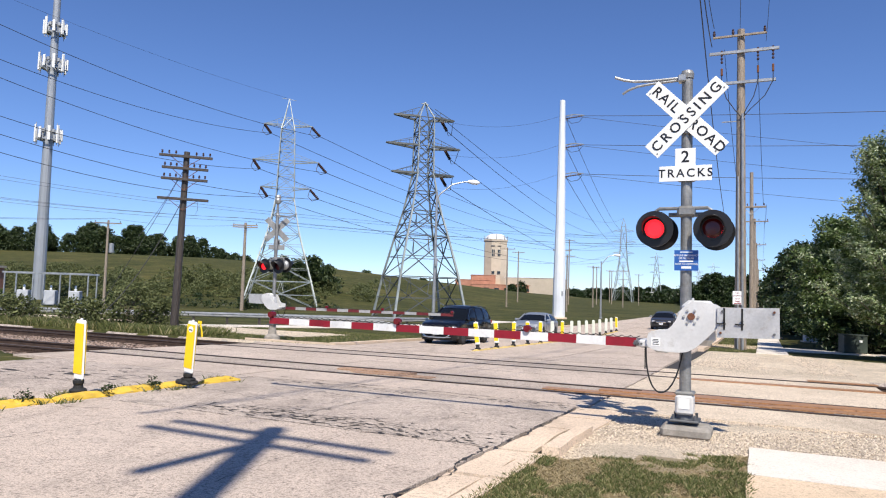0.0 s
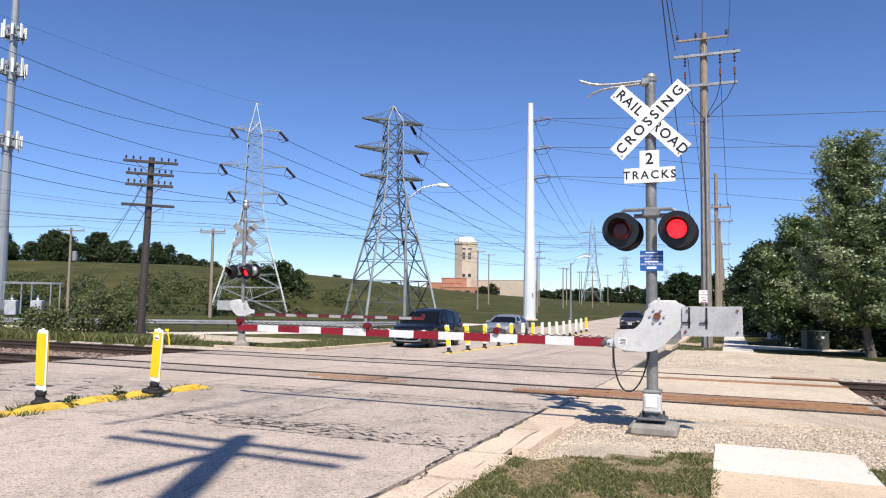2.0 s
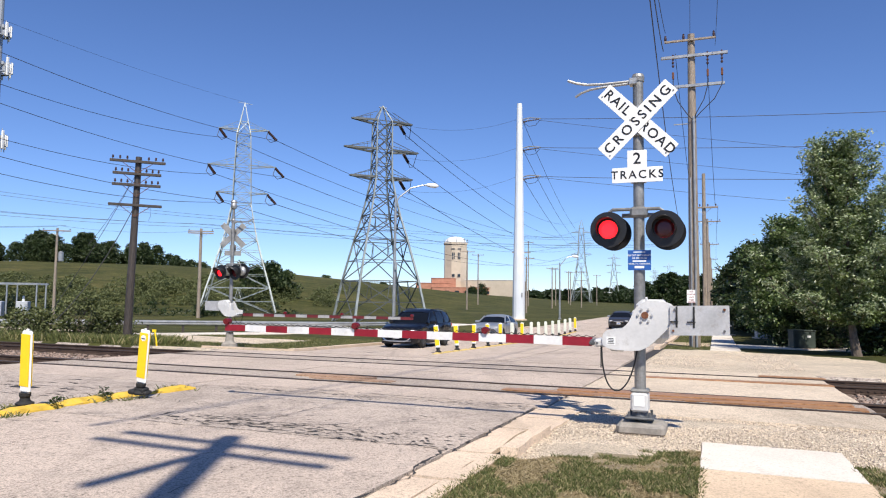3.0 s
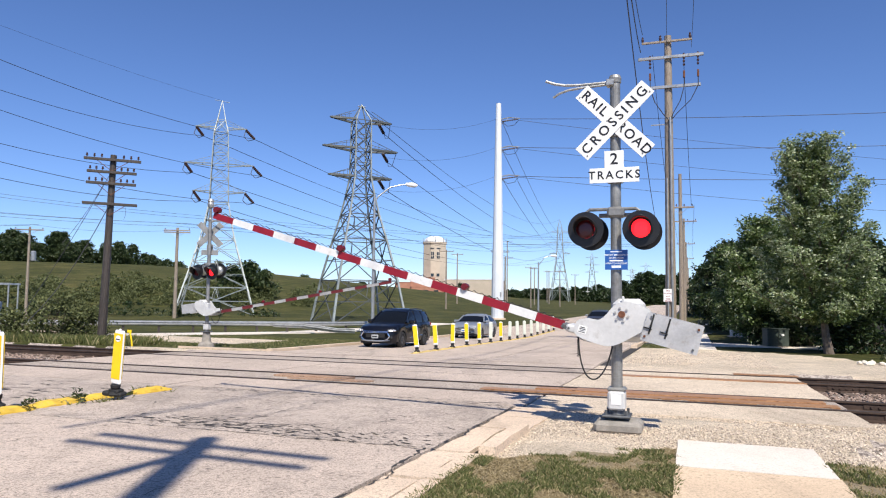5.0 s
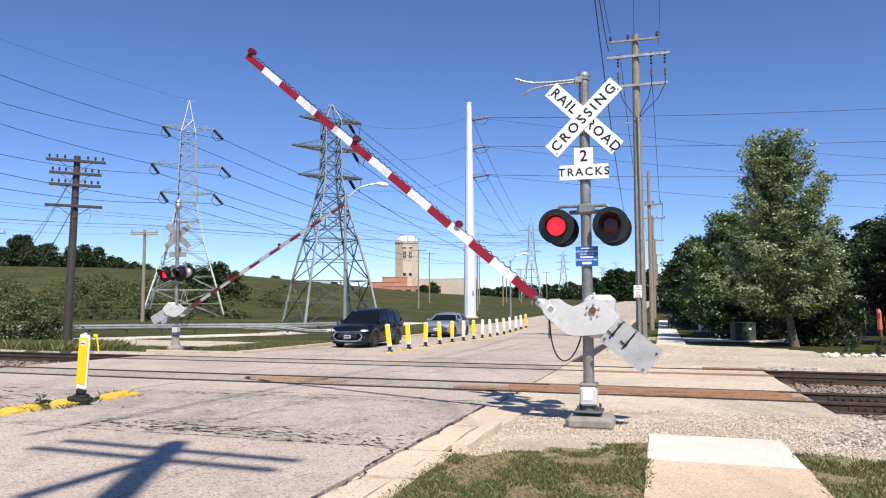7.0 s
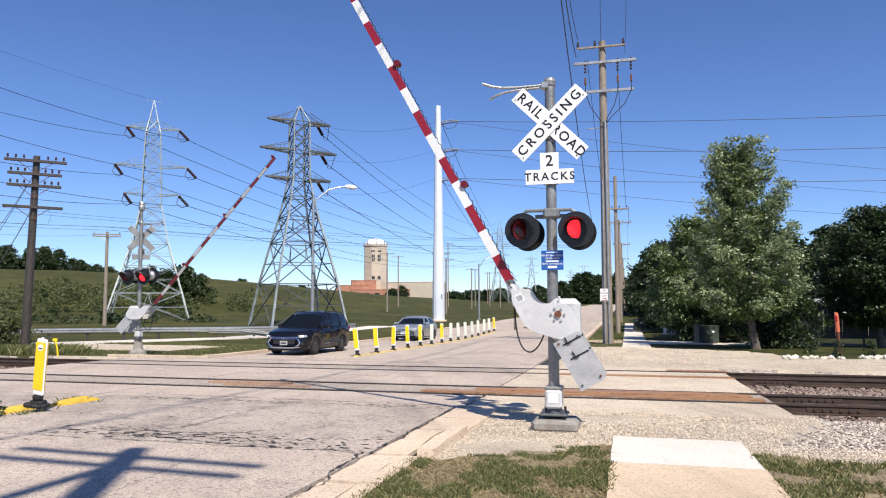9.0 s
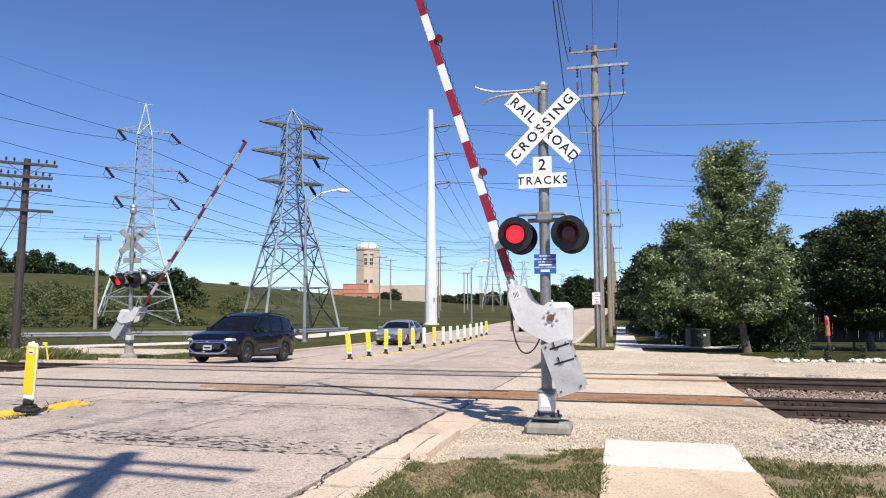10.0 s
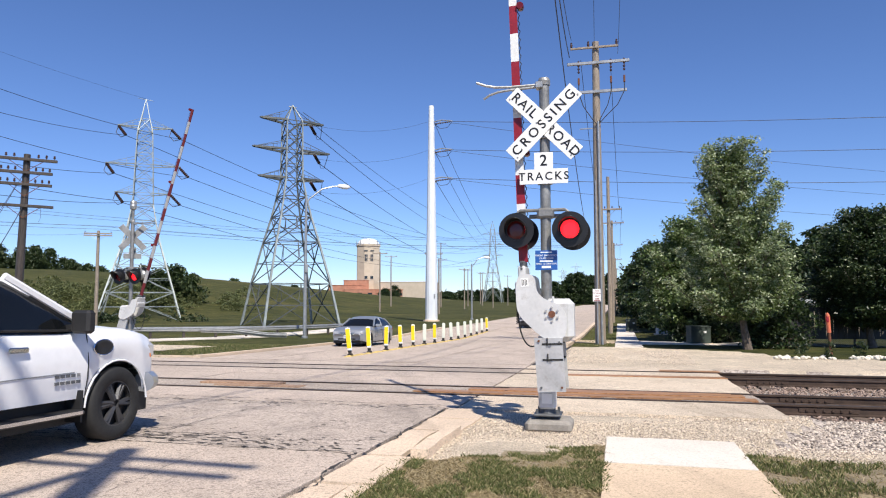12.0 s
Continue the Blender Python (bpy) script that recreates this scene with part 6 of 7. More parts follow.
TRUCK = dict(front=0.87, rear=-4.85, wheelbase=3.55, radius=0.42, tyre=0.275, arch=0.52, crown=0.04, cabin_h=0.68,
             sill=[(-4.85, 0.62), (-4.6, 0.56), (-2.8, 0.54), (-0.6, 0.54), (0.5, 0.50), (0.87, 0.52)],
             deck=[(-4.85, 1.36), (-2.75, 1.36), (-2.65, 1.30), (-0.85, 1.27), (-0.45, 1.30), (0.2, 1.28), (0.66, 1.20), (0.82, 1.05), (0.87, 0.85)],
             width=[(-4.85, 1.98), (-4.5, 2.04), (-0.6, 2.04), (-0.2, 2.06), (0.42, 2.04), (0.70, 1.88), (0.87, 1.62)],
             roof=[(-2.74, 1.30), (-2.70, 1.70), (-2.62, 1.88), (-2.2, 1.93), (-1.7, 1.90), (-1.45, 1.84), (-1.15, 1.69), (-0.8, 1.48), (-0.38, 1.28)],
             roof_from=2, roof_to=7, pillars=((-0.42, 1.30, -1.42, 1.83), (-1.78, 1.27, -1.82, 1.90), (-2.68, 1.30, -2.64, 1.86)),
             doors=((-0.50, 0.56, 1.24), (-1.80, 0.56, 1.26), (-2.72, 0.56, 1.28)), handles=((-1.46, 1.10), (-2.45, 1.10)), handle_mat=CHROME,
             mirror=(-0.72, 1.37), mirror_size=(0.13, 0.25), mirror_mat=PLASTIC, arch_trim=TRUCKWHITE)
truck = vehicle("pickup_truck", at_level(-6.47, 0.6, 0.0, 90), TRUCK, TRUCKWHITE, "white crew cab pickup truck with black mirrors", "truck", 6)


def truck_trim(ob):
    for y in (-1, 1):
        w = 1.02
        part("fender_vent", lathe(B(), [(0.0, 0.0), (0.15, 0.0), (0.15, 0.02), (0.12, 0.028), (0.0, 0.02)], 16, pose(-0.28, y * 1.015, 1.08, -90 * y, 0, 0) @ Matrix.Diagonal((1.0, 0.55, 1, 1))), PLASTIC, ob, "black oval fender vent with chrome rim")
        part("vent_rim", pipe(B(), [(-0.28 + 0.155 * math.cos(a), y * 1.03, 1.08 + 0.085 * math.sin(a)) for a in np.linspace(0, 2 * math.pi, 17)], 0.008, 5), CHROME, ob)
        part("headlight", box(B(), 0.63, y * 0.86, 1.00, 0.30, 0.16, 0.22, bevel=0.05), CLEARLAMP, ob, "clear headlight")
        part("turn_lamp", box(B(), 0.65, y * 0.925, 0.94, 0.06, 0.05, 0.07, bevel=0.015), AMBER, ob, "amber turn lamp")
        part("step_board", box(B(), -1.75, y * 1.00, 0.40, 2.3, 0.22, 0.06, bevel=0.02), PLASTIC, ob)
        part("step_trim", box(B(), -1.75, y * 1.105, 0.405, 2.2, 0.02, 0.035), CHROME, ob)
        part("mud_flap", box(B(), -0.60, y * 0.90, 0.46, 0.03, 0.30, 0.34), PLASTIC, ob)
        part("crease", tube(B(), (-0.70, y * 1.022, 0.83), (-2.7, y * 1.022, 0.80), 0.007, seg=4), STEEL, ob)
        row = part("door_badge", box(B(), -0.64, y * 1.024, 0.80, 0.04, 0.012, 0.035), STEEL, ob)
        for line, zz in ((5, 0.80), (5, 0.73)):
            for k in range(line):
                if (k, zz) != (0, 0.80):
                    part("badge_bar", box(B(), -0.64 - k * 0.075, y * 1.024, zz, 0.052, 0.012, 0.032), STEELDARK, row)
        part("window_trim", tube(B(), (-0.72, y * 0.965, 1.275), (-2.66, y * 0.955, 1.30), 0.014, seg=5), PLASTIC, ob)
        part("tail_light", box(B(), -4.78, y * 0.93, 1.1, 0.16, 0.16, 0.42, bevel=0.03), TAIL, ob)
    part("bumper", pipe(B(), [(0.52, -0.97, 0.62), (0.70, -0.90, 0.62), (0.82, -0.7, 0.62), (0.89, 0, 0.62), (0.82, 0.7, 0.62), (0.70, 0.90, 0.62), (0.52, 0.97, 0.62)], 0.125, 10), SILVER, ob, "chrome front bumper")
    part("grille", box(B(), 0.84, 0, 0.93, 0.10, 1.15, 0.36, bevel=0.06), CHROME, ob)


truck_trim(truck)


# ---- plants ----
rng = np.random.default_rng(7)


def leaf_mesh(name, centers, size, material, parent=None, label="", up=0.35, m=None):
    """Small four-cornered leaves at the given centres, each turned its own way."""
    n = len(centers)
    nrm = rng.normal(size=(n, 3))
    nrm[:, 2] = np.abs(nrm[:, 2]) + up
    nrm /= np.linalg.norm(nrm, axis=1)[:, None]
    a = np.cross(nrm, rng.normal(size=(n, 3)))
    a /= np.linalg.norm(a, axis=1)[:, None]
    b = np.cross(nrm, a)
    s = size * rng.uniform(0.6, 1.4, (n, 1))
    bend = nrm * s * 0.18
    co = np.stack([centers - a * s, centers - b * s * 0.55 + bend, centers + a * s, centers + b * s * 0.55 + bend], 1).reshape(-1, 3)
    me = bpy.data.meshes.new(name)
    me.from_pydata(co.tolist(), [], np.arange(4 * n).reshape(-1, 4).tolist())
    me.materials.append(material)
    ob = new(name, me)
    if parent:
        ob.parent = parent
    if m is not None:
        ob.matrix_basis = m
    if label:
        tagged(ob, label)
    return ob


def crown_points(n, height, base, profile, seed, clump=0.42, per=34, hollow=0.45, lean=0.0):
    """Leaf centres in clumps inside a crown; profile gives the radius at fractions of its height."""
    r = np.random.default_rng(seed)
    k = max(8, n // per)
    f = r.uniform(0.0, 1.0, k) ** 0.9
    rad = np.interp(f, [p[0] for p in profile], [p[1] for p in profile])
    ang = r.uniform(0, 2 * math.pi, k)
    lump = 1 + 0.20 * np.sin(ang * 3 + seed) + 0.16 * np.sin(ang * 5 + f * 9 + seed * 2) + 0.14 * np.sin(f * 23 + ang * 2)
    q = (hollow + (1 - hollow) * r.uniform(0, 1, k) ** 0.6) * rad * lump
    c = np.stack([q * np.cos(ang), q * np.sin(ang), base + f * (height - base)], 1)
    c[:, 0] += lean * f ** 1.5
    pts = np.repeat(c, per, 0) + r.normal(size=(k * per, 3)) * clump * np.array([0.55, 0.55, 0.38])
    return c, pts


def branch_tree(x, y, height, base, profile, limbs, label, leaf, seed, size, trunk, lean, pale, rise=(28, 58), per=34, spread=0.17):
    """A tree with upswept limbs that carry their leaves in separate sprays, with gaps between."""
    r = np.random.default_rng(seed)
    ob = thing("tree", stand(x, y, 0, -0.05), label, "tree", "trees beside the sidewalk")
    bm = B()
    line = [Vector((lean * (i / 10) ** 1.3 + 0.08 * math.sin(i * 1.3 + seed), 0.08 * math.cos(i * 1.1 + seed), height * 0.95 * i / 10)) for i in range(11)]
    pipe(bm, line, [trunk * (1.3 if i == 0 else 1 - 0.92 * i / 10) + 0.012 for i in range(11)], 9)

    def axis_at(z):
        f = min(9.999, max(0.0, z / (height * 0.95) * 10))
        return line[int(f)].lerp(line[int(f) + 1], f - int(f))

    cen, tips = [], []
    for k in range(limbs):
        f = ((k + 0.5) / limbs) ** 1.15
        ang = k * 2.39996 + r.uniform(-0.4, 0.4)
        reach = float(np.interp(f, [p[0] for p in profile], [p[1] for p in profile])) * r.uniform(0.5, 1.2)
        zt = base + f * (height - base)
        el = radians(rise[0] + (rise[1] - rise[0]) * f + r.uniform(-8, 8))
        root = axis_at(max(base * 0.8, zt - reach * math.tan(el)))
        tip = axis_at(zt) + Vector((reach * math.cos(ang), reach * math.sin(ang), 0))
        mid = root.lerp(tip, 0.55) + Vector((0, 0, -0.10 * reach))
        r0 = 0.022 + 0.012 * reach
        pipe(bm, [root, mid, tip], [r0, r0 * 0.6, 0.008], 5)
        length = (tip - root).length
        side = Vector((-math.sin(ang), math.cos(ang), 0))
        for i in range(max(3, int(length / 0.20))):
            q = 0.25 + 0.78 * (i + r.uniform(0, 0.8)) / max(3, int(length / 0.20))
            p = root.lerp(mid, q / 0.55) if q < 0.55 else mid.lerp(tip, (q - 0.55) / 0.45)
            wide = 0.20 * length * (1.15 - abs(q - 0.6))
            for sg in (-1, 1):
                c = p + side * sg * wide * r.uniform(0.1, 1.0) + Vector((0, 0, r.uniform(-0.05, 0.16)))
                if r.uniform() < 0.86:
                    cen.append(c)
                    tips.append(q)
    part("trunk", bm, BARK, ob, "brown trunk and limbs")
    cen = np.array([tuple(c) for c in cen])
    pts = np.repeat(cen, per, 0) + r.normal(size=(len(cen) * per, 3)) * spread * np.array([1.0, 1.0, 0.62])
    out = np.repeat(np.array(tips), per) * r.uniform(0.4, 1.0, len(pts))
    # Outermost leaves go pale: highlights painted into the colour of a silvery crown.
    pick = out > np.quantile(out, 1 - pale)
    leaf_mesh("pale_leaves", pts[pick], size, LEAFPALE, ob, "pale silvery leaves with highlights painted into their colour", 0.8)
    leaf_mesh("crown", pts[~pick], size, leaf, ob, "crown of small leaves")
    return ob


def tree(x, y, height, base, profile, n, label, leaf, seed, size=0.11, trunk=0.16, category="tree", clump=0.42, per=34, hollow=0.45, lean=0.0, pale=0.0):
    ob = thing("tree", stand(x, y, 0, -0.05), label, category, "trees beside the sidewalk")
    bm = B()
    bend = 0.25
    line = [Vector((bend * math.sin(i * 0.9 + seed) * i / 8 + lean * (i / 8) ** 2, bend * math.cos(i * 0.7 + seed) * i / 8, height * 0.94 * i / 8)) for i in range(9)]
    pipe(bm, line, [trunk * (1.25 if i == 0 else 1 - 0.9 * i / 8) + 0.012 for i in range(9)], 9)
    clumps, pts = crown_points(n, height, base, profile, seed, clump, per, hollow, lean)
    for c in clumps[:: max(1, len(clumps) // 60)]:
        c = Vector(c)
        z0 = max(base * 0.7, c.z - 0.35 * math.hypot(c.x, c.y) - 0.3)
        i = min(7, int(z0 / (height * 0.94) * 8))
        p = line[i].lerp(line[i + 1], z0 / (height * 0.94) * 8 - i)
        mid = p.lerp(c, 0.5) + Vector((0, 0, -0.08))
        r0 = trunk * 0.35 * (1 - 0.6 * z0 / height)
        pipe(bm, [p, mid, c], [r0, r0 * 0.6, 0.012], 5)
    part("trunk", bm, BARK, ob, "brown trunk and limbs")
    if pale:
        pick = np.repeat(np.random.default_rng(seed + 1).uniform(0, 1, len(clumps)) < pale, per)
        leaf_mesh("pale_leaves", pts[pick], size * 1.1, LEAFPALE, ob, "pale silvery leaves with highlights painted into their colour", 0.8)
        pts = pts[~pick]
    leaf_mesh("crown", pts, size, leaf, ob, "crown of small leaves")
    return ob


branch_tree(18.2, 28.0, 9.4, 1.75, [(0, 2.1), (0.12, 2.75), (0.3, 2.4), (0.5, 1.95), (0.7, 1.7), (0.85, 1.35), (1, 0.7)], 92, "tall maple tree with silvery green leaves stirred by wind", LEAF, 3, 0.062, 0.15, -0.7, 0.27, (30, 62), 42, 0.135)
branch_tree(25.1, 29.0, 6.7, 1.4, [(0, 1.5), (0.2, 2.3), (0.5, 2.25), (0.75, 1.75), (1, 0.5)], 130, "dense dark green tree in front of the fence", LEAFDARK, 9, 0.072, 0.15, 0.0, 0.02, (24, 60), 40, 0.16)
branch_tree(20.0, 36.5, 7.1, 0.9, [(0, 1.7), (0.25, 2.3), (0.6, 1.9), (0.85, 1.2), (1, 0.4)], 90, "broad green tree beyond the sidewalk", LEAFMID, 12, 0.085, 0.16, 0.0, 0.06, (14, 50), 34, 0.22)
tree(21.8, 35.0, 5.6, 0.5, [(0, 2.3), (0.4, 2.9), (0.8, 1.9), (1, 0.6)], 9000, "shaded green tree behind the maple", LEAFDARK, 14, 0.13, 0.14)
tree(27.4, 55.0, 7.0, 0.8, [(0, 2.0), (0.35, 2.9), (0.7, 2.3), (1, 0.7)], 9000, "dark tree along the sidewalk", LEAFDARK, 16, 0.15, 0.18)
tree(25.6, 48.0, 6.4, 1.0, [(0, 2.4), (0.4, 3.4), (0.75, 2.5), (1, 0.8)], 8000, "dark tree further along the sidewalk", LEAFDARK, 18, 0.19, 0.2)
tree(38.0, 74.0, 7.6, 1.0, [(0, 2.6), (0.4, 3.8), (0.75, 2.8), (1, 0.8)], 6000, "dark tree far along the sidewalk", LEAFDARK, 21, 0.24, 0.2)
tree(29.0, 42.0, 6.6, 0.8, [(0, 2.2), (0.4, 3.2), (0.8, 2.0), (1, 0.6)], 7000, "dark tree behind the fence", LEAFDARK, 23, 0.16, 0.2)
tree(24.0, 40.0, 6.0, 0.8, [(0, 2.0), (0.4, 2.9), (0.8, 1.8), (1, 0.6)], 7000, "dark tree behind the fence", LEAFDARK, 25, 0.16, 0.2)
tree(36.0, 46.0, 7.4, 0.8, [(0, 2.6), (0.4, 3.6), (0.8, 2.2), (1, 0.6)], 6000, "dark tree behind the fence", LEAFDARK, 27, 0.2, 0.2)
tree(20.4, 29.2, 2.6, 0.1, [(0, 1.2), (0.5, 1.4), (1, 0.5)], 6000, "dark shrub under the maple", LEAFDARK, 29, 0.09, 0.05, "shrub")
tree(20.2, 35.2, 2.0, 0.1, [(0, 1.3), (0.5, 1.5), (1, 0.6)], 5000, "clipped dark shrub by a utility box", LEAFDARK, 31, 0.09, 0.05, "shrub")
tree(27.6, 57.0, 1.6, 0.1, [(0, 0.9), (0.5, 1.0), (1, 0.4)], 2500, "dark shrub beside the sidewalk", LEAFDARK, 33, 0.12, 0.05, "shrub")
for k, (bx, by, h, w) in enumerate(((-14.8, 32.6, 2.1, 1.2), (-13.6, 33.4, 1.5, 1.0), (-16.8, 32.2, 1.4, 1.1), (-20.5, 33.0, 1.3, 1.1), (-24.0, 33.6, 1.4, 1.3))):
    tree(bx, by, h, 0.05, [(0, w * 0.7), (0.4, w), (1, w * 0.35)], 2600, "ragged green bush by the railway verge", LEAFBRIGHT, 40 + k, 0.07, 0.03, "bush", 0.3, 20)


def woods(name, label, spots_, leaf, size, category="woods", per_m=60):
    """Far trees as one mass of leaf clumps with an uneven outline. spots_: x, y, height, half width."""
    out = []
    for i, (x, y, h, w) in enumerate(spots_):
        c, p = crown_points(int(per_m * h * w), h, 0.0, [(0, w * 0.8), (0.35, w), (0.7, w * 0.75), (1, w * 0.25)], 100 + i * 3, size * 2.2, 14, 0.3)
        out.append(p + np.array([x, y, gz(x, y) - 0.3]))
    ob = leaf_mesh(name, np.concatenate(out), size, leaf)
    return tagged(ob, label, category, kind="stuff")


def along(n, x0, y0, x1, y1, h0, h1, w, jitter):
    res = []
    for i in range(n):
        f = (i + rng.uniform(-0.4, 0.4)) / n
        res.append((x0 + (x1 - x0) * f + rng.uniform(-jitter, jitter), y0 + (y1 - y0) * f + rng.uniform(-jitter, jitter), rng.uniform(h0, h1), w * rng.uniform(0.7, 1.2)))
    return res


woods("ridge_trees", "dark green woods along the ridge", along(40, -150, 190, -84, 236, 5.0, 10.0, 3.6, 6) + along(12, -96, 240, -62, 252, 2.5, 5.0, 2.4, 4) + along(3, -46, 245, 4, 262, 1.2, 2.2, 2.0, 3) + [(-26.5, 120, 5.2, 2.6), (-23.8, 121, 6.0, 2.8), (-21.5, 122, 4.4, 2.2)], LEAFWOOD, 0.30, per_m=150)
woods("hillside_shrubs", "olive green shrubs and saplings over the slope", along(110, -125, 118, -24, 128, 1.1, 2.4, 2.6, 16) + along(80, -105, 90, -24, 104, 0.9, 2.0, 2.2, 8) + along(24, -40, 108, -17, 118, 1.4, 3.0, 2.4, 7), LEAFBRIGHT, 0.14, per_m=150)
woods("hedge", "dark hedge along the foot of the slope", along(60, -95, 66, -13, 82, 1.0, 2.0, 1.5, 2.0), LEAFDARK, 0.12, "hedge", 120)
woods("corridor_trees", "dark trees far down the power line corridor", along(16, 86, 360, 150, 420, 4, 8, 6, 10) + along(14, 150, 520, 300, 560, 9, 15, 8, 16) + along(10, 60, 330, 84, 350, 3, 5.5, 5, 6) + along(6, 34, 400, 64, 405, 4, 8, 4, 3) + along(8, 118, 290, 150, 330, 3, 5, 4.5, 8) + along(16, 103, 300, 150, 302, 9, 14, 5, 4), LEAFDARK, 0.5, per_m=110)
woods("roadside_trees", "dark trees closing the far end of the road", along(12, 56, 95, 132, 240, 6, 9, 4.5, 5) + along(10, 150, 300, 260, 420, 8, 12, 6, 12) + along(7, 47, 96, 66, 138, 8, 10, 4.0, 1.5) + along(14, 38, 62, 72, 82, 5, 9, 4, 4), LEAFDARK, 0.28, per_m=120)


def grass_tufts(name, label, n, v0, v1, s0, s1, height, ok, category="grass", spread=0.5, width=0.006, blade=None):
    co, faces = [], []
    made = 0
    while made < n:
        v, s = rng.uniform(v0, v1), rng.uniform(s0, s1)
        if not ok(v, s):
            continue
        made += 1
        x, y = xy(v, s)
        z = gz(x, y) - 0.005
        h = height * rng.uniform(0.4, 1.3)
        a = rng.uniform(0, 6.283)
        lx, ly = rng.normal() * h * spread, rng.normal() * h * spread
        dx, dy = math.cos(a) * width, math.sin(a) * width
        k = len(co)
        co += [(x - dx, y - dy, z), (x + dx, y + dy, z), (x + lx * 0.4 + dx * 0.7, y + ly * 0.4 + dy * 0.7, z + h * 0.6), (x + lx, y + ly, z + h)]
        faces += [(k, k + 1, k + 2), (k, k + 2, k + 3)]
    me = bpy.data.meshes.new(name)
    me.from_pydata(co, [], faces)
    me.materials.append(blade or GRASS)
    return tagged(new(name, me), label, category, kind="stuff")


def patchy(v, s, cut=-0.12):
    return noise.noise((v * 1.1, s * 1.1, 11)) + 0.5 * noise.noise((v * 3.3, s * 3.3, 4)) > cut


grass_tufts("verge_grass", "short green and straw verge grass with bare patches", 40000, -1.9, 0.1, 3.6, 9.0, 0.05, lambda v, s: zone(v, s) == 3 and patchy(v * 1.6, s * 1.6, -0.08 + 0.25 * max(0, s - 7.4)))
grass_tufts("dry_grass", "dry straw coloured grass over the verge", 60000, -1.9, 0.1, 3.6, 8.6, 0.03, lambda v, s: zone(v, s) == 3, spread=1.2, blade=STRAW)
grass_tufts("dry_grass", "dry straw grass beside the sidewalk", 14000, 1.48, 8.0, 4.0, 9.0, 0.035, lambda v, s: zone(v, s) == 3, spread=1.2, blade=STRAW)
grass_tufts("verge_grass", "short green grass beside the sidewalk", 45000, 1.48, 8.5, 4.0, 9.2, 0.05, lambda v, s: zone(v, s) == 3 and patchy(v * 1.4, s * 1.4, -0.1))
grass_tufts("tall_grass", "long unmown grass by the railway", 22000, -36, -21.0, 20.8, 25.5, 0.34, lambda v, s: patchy(v, s, -0.2) and zone(v, s) == 0, width=0.014, spread=0.35)
grass_tufts("verge_grass", "mown grass strip beyond the crossing", 22000, -30, -14.7, 22.5, 34, 0.07, lambda v, s: zone(v, s) == 0, width=0.012)
grass_tufts("verge_grass", "mown grass between the road and the sidewalk", 9000, -2.0, 0.0, 33.5, 60, 0.08, lambda v, s: zone(v, s) == 0, width=0.012)
grass_tufts("kerb_weeds", "weeds along the yellow kerb", 2600, -9.0, -8.25, 3.0, 10.2, 0.10, lambda v, s: patchy(v * 2, s * 2, 0.22), "weeds", 0.6, 0.008)
grass_tufts("joint_weeds", "weeds in the sidewalk joints", 900, 0.05, 1.5, 5.84, 5.98, 0.03, lambda v, s: patchy(v * 3, s, 0.0), "weeds", 0.7, 0.005)
for k, s in enumerate((7.42, 8.3, 6.2)):
    x, y = xy(-8.5 + 0.1 * math.sin(k * 3), s)
    c, p = crown_points(210, 0.20, 0.0, [(0, 0.05), (0.5, 0.10), (1, 0.04)], 200 + k, 0.05, 14)
    tagged(leaf_mesh("weed", p[:120] + np.array([x, y, gz(x, y) + 0.03]), 0.022, LEAFDARK), "leafy dark weed growing by the yellow kerb", "weed", "weeds by the kerb", "stuff")

# loose stones
scatter("gravel_stones", "loose tan gravel round the signal mast", STONE, spots(19000, -1.9, 3.4, 6.4, 11.6, 1, 0.003), 0.011, "gravel")
scatter("gravel_stones", "loose pale gravel beyond the tracks", STONE, spots(9000, -1.8, 2.6, 22.6, 30.5, 1, 0.004), 0.017, "gravel")
scatter("ballast_stones", "loose grey and tan ballast beside the sidewalk", BALLASTSTONE, spots(22000, 1.5, 13, 8.9, 11.9, 2, -0.165), 0.021, "ballast")
scatter("ballast_stones", "loose rusty brown ballast between the rails", RUSTSTONE, spots(14000, 2.3, 15, 11.8, 20.5, 2, -0.16), 0.036, "ballast")
scatter("ballast_stones", "loose rusty ballast round the timber ties", RUSTSTONE, spots(12000, -34, -15.6, 11.7, 20.5, 2, -0.16), 0.04, "ballast")


def rock_bed():
    for i in range(70):
        f = rng.uniform(0, 1)
        x, y = 15.7 + 4.6 * f + rng.normal() * 0.2, 22.1 - 0.4 * f + rng.normal() * 0.28
        r = rng.uniform(0.05, 0.12)
        bm = B()
        bmesh.ops.create_icosphere(bm, subdivisions=1, radius=r)
        for v in bm.verts:
            v.co *= 0.8 + 0.4 * rng.uniform()
            v.co.z *= 0.7
        ob = part("landscape_stone", bm, WHITESTONE, m=stand(x, y, rng.uniform(0, 360), r * 0.35))
        tagged(ob, "white rounded landscape stone in a small bed", "stone", "stones of the planted bed")
    for k, (x, y) in enumerate(((16.6, 22.3), (17.6, 22.2), (18.7, 22.0))):
        c, p = crown_points(500, 0.55, 0.0, [(0, 0.1), (0.5, 0.22), (1, 0.12)], 300 + k, 0.08, 14)
        tagged(leaf_mesh("bedding_plant", p[:300] + np.array([x, y, gz(x, y)]), 0.035, LEAFDARK), "small dark plant among white stones", "plant", "plants of the bed", "stuff")


rock_bed()

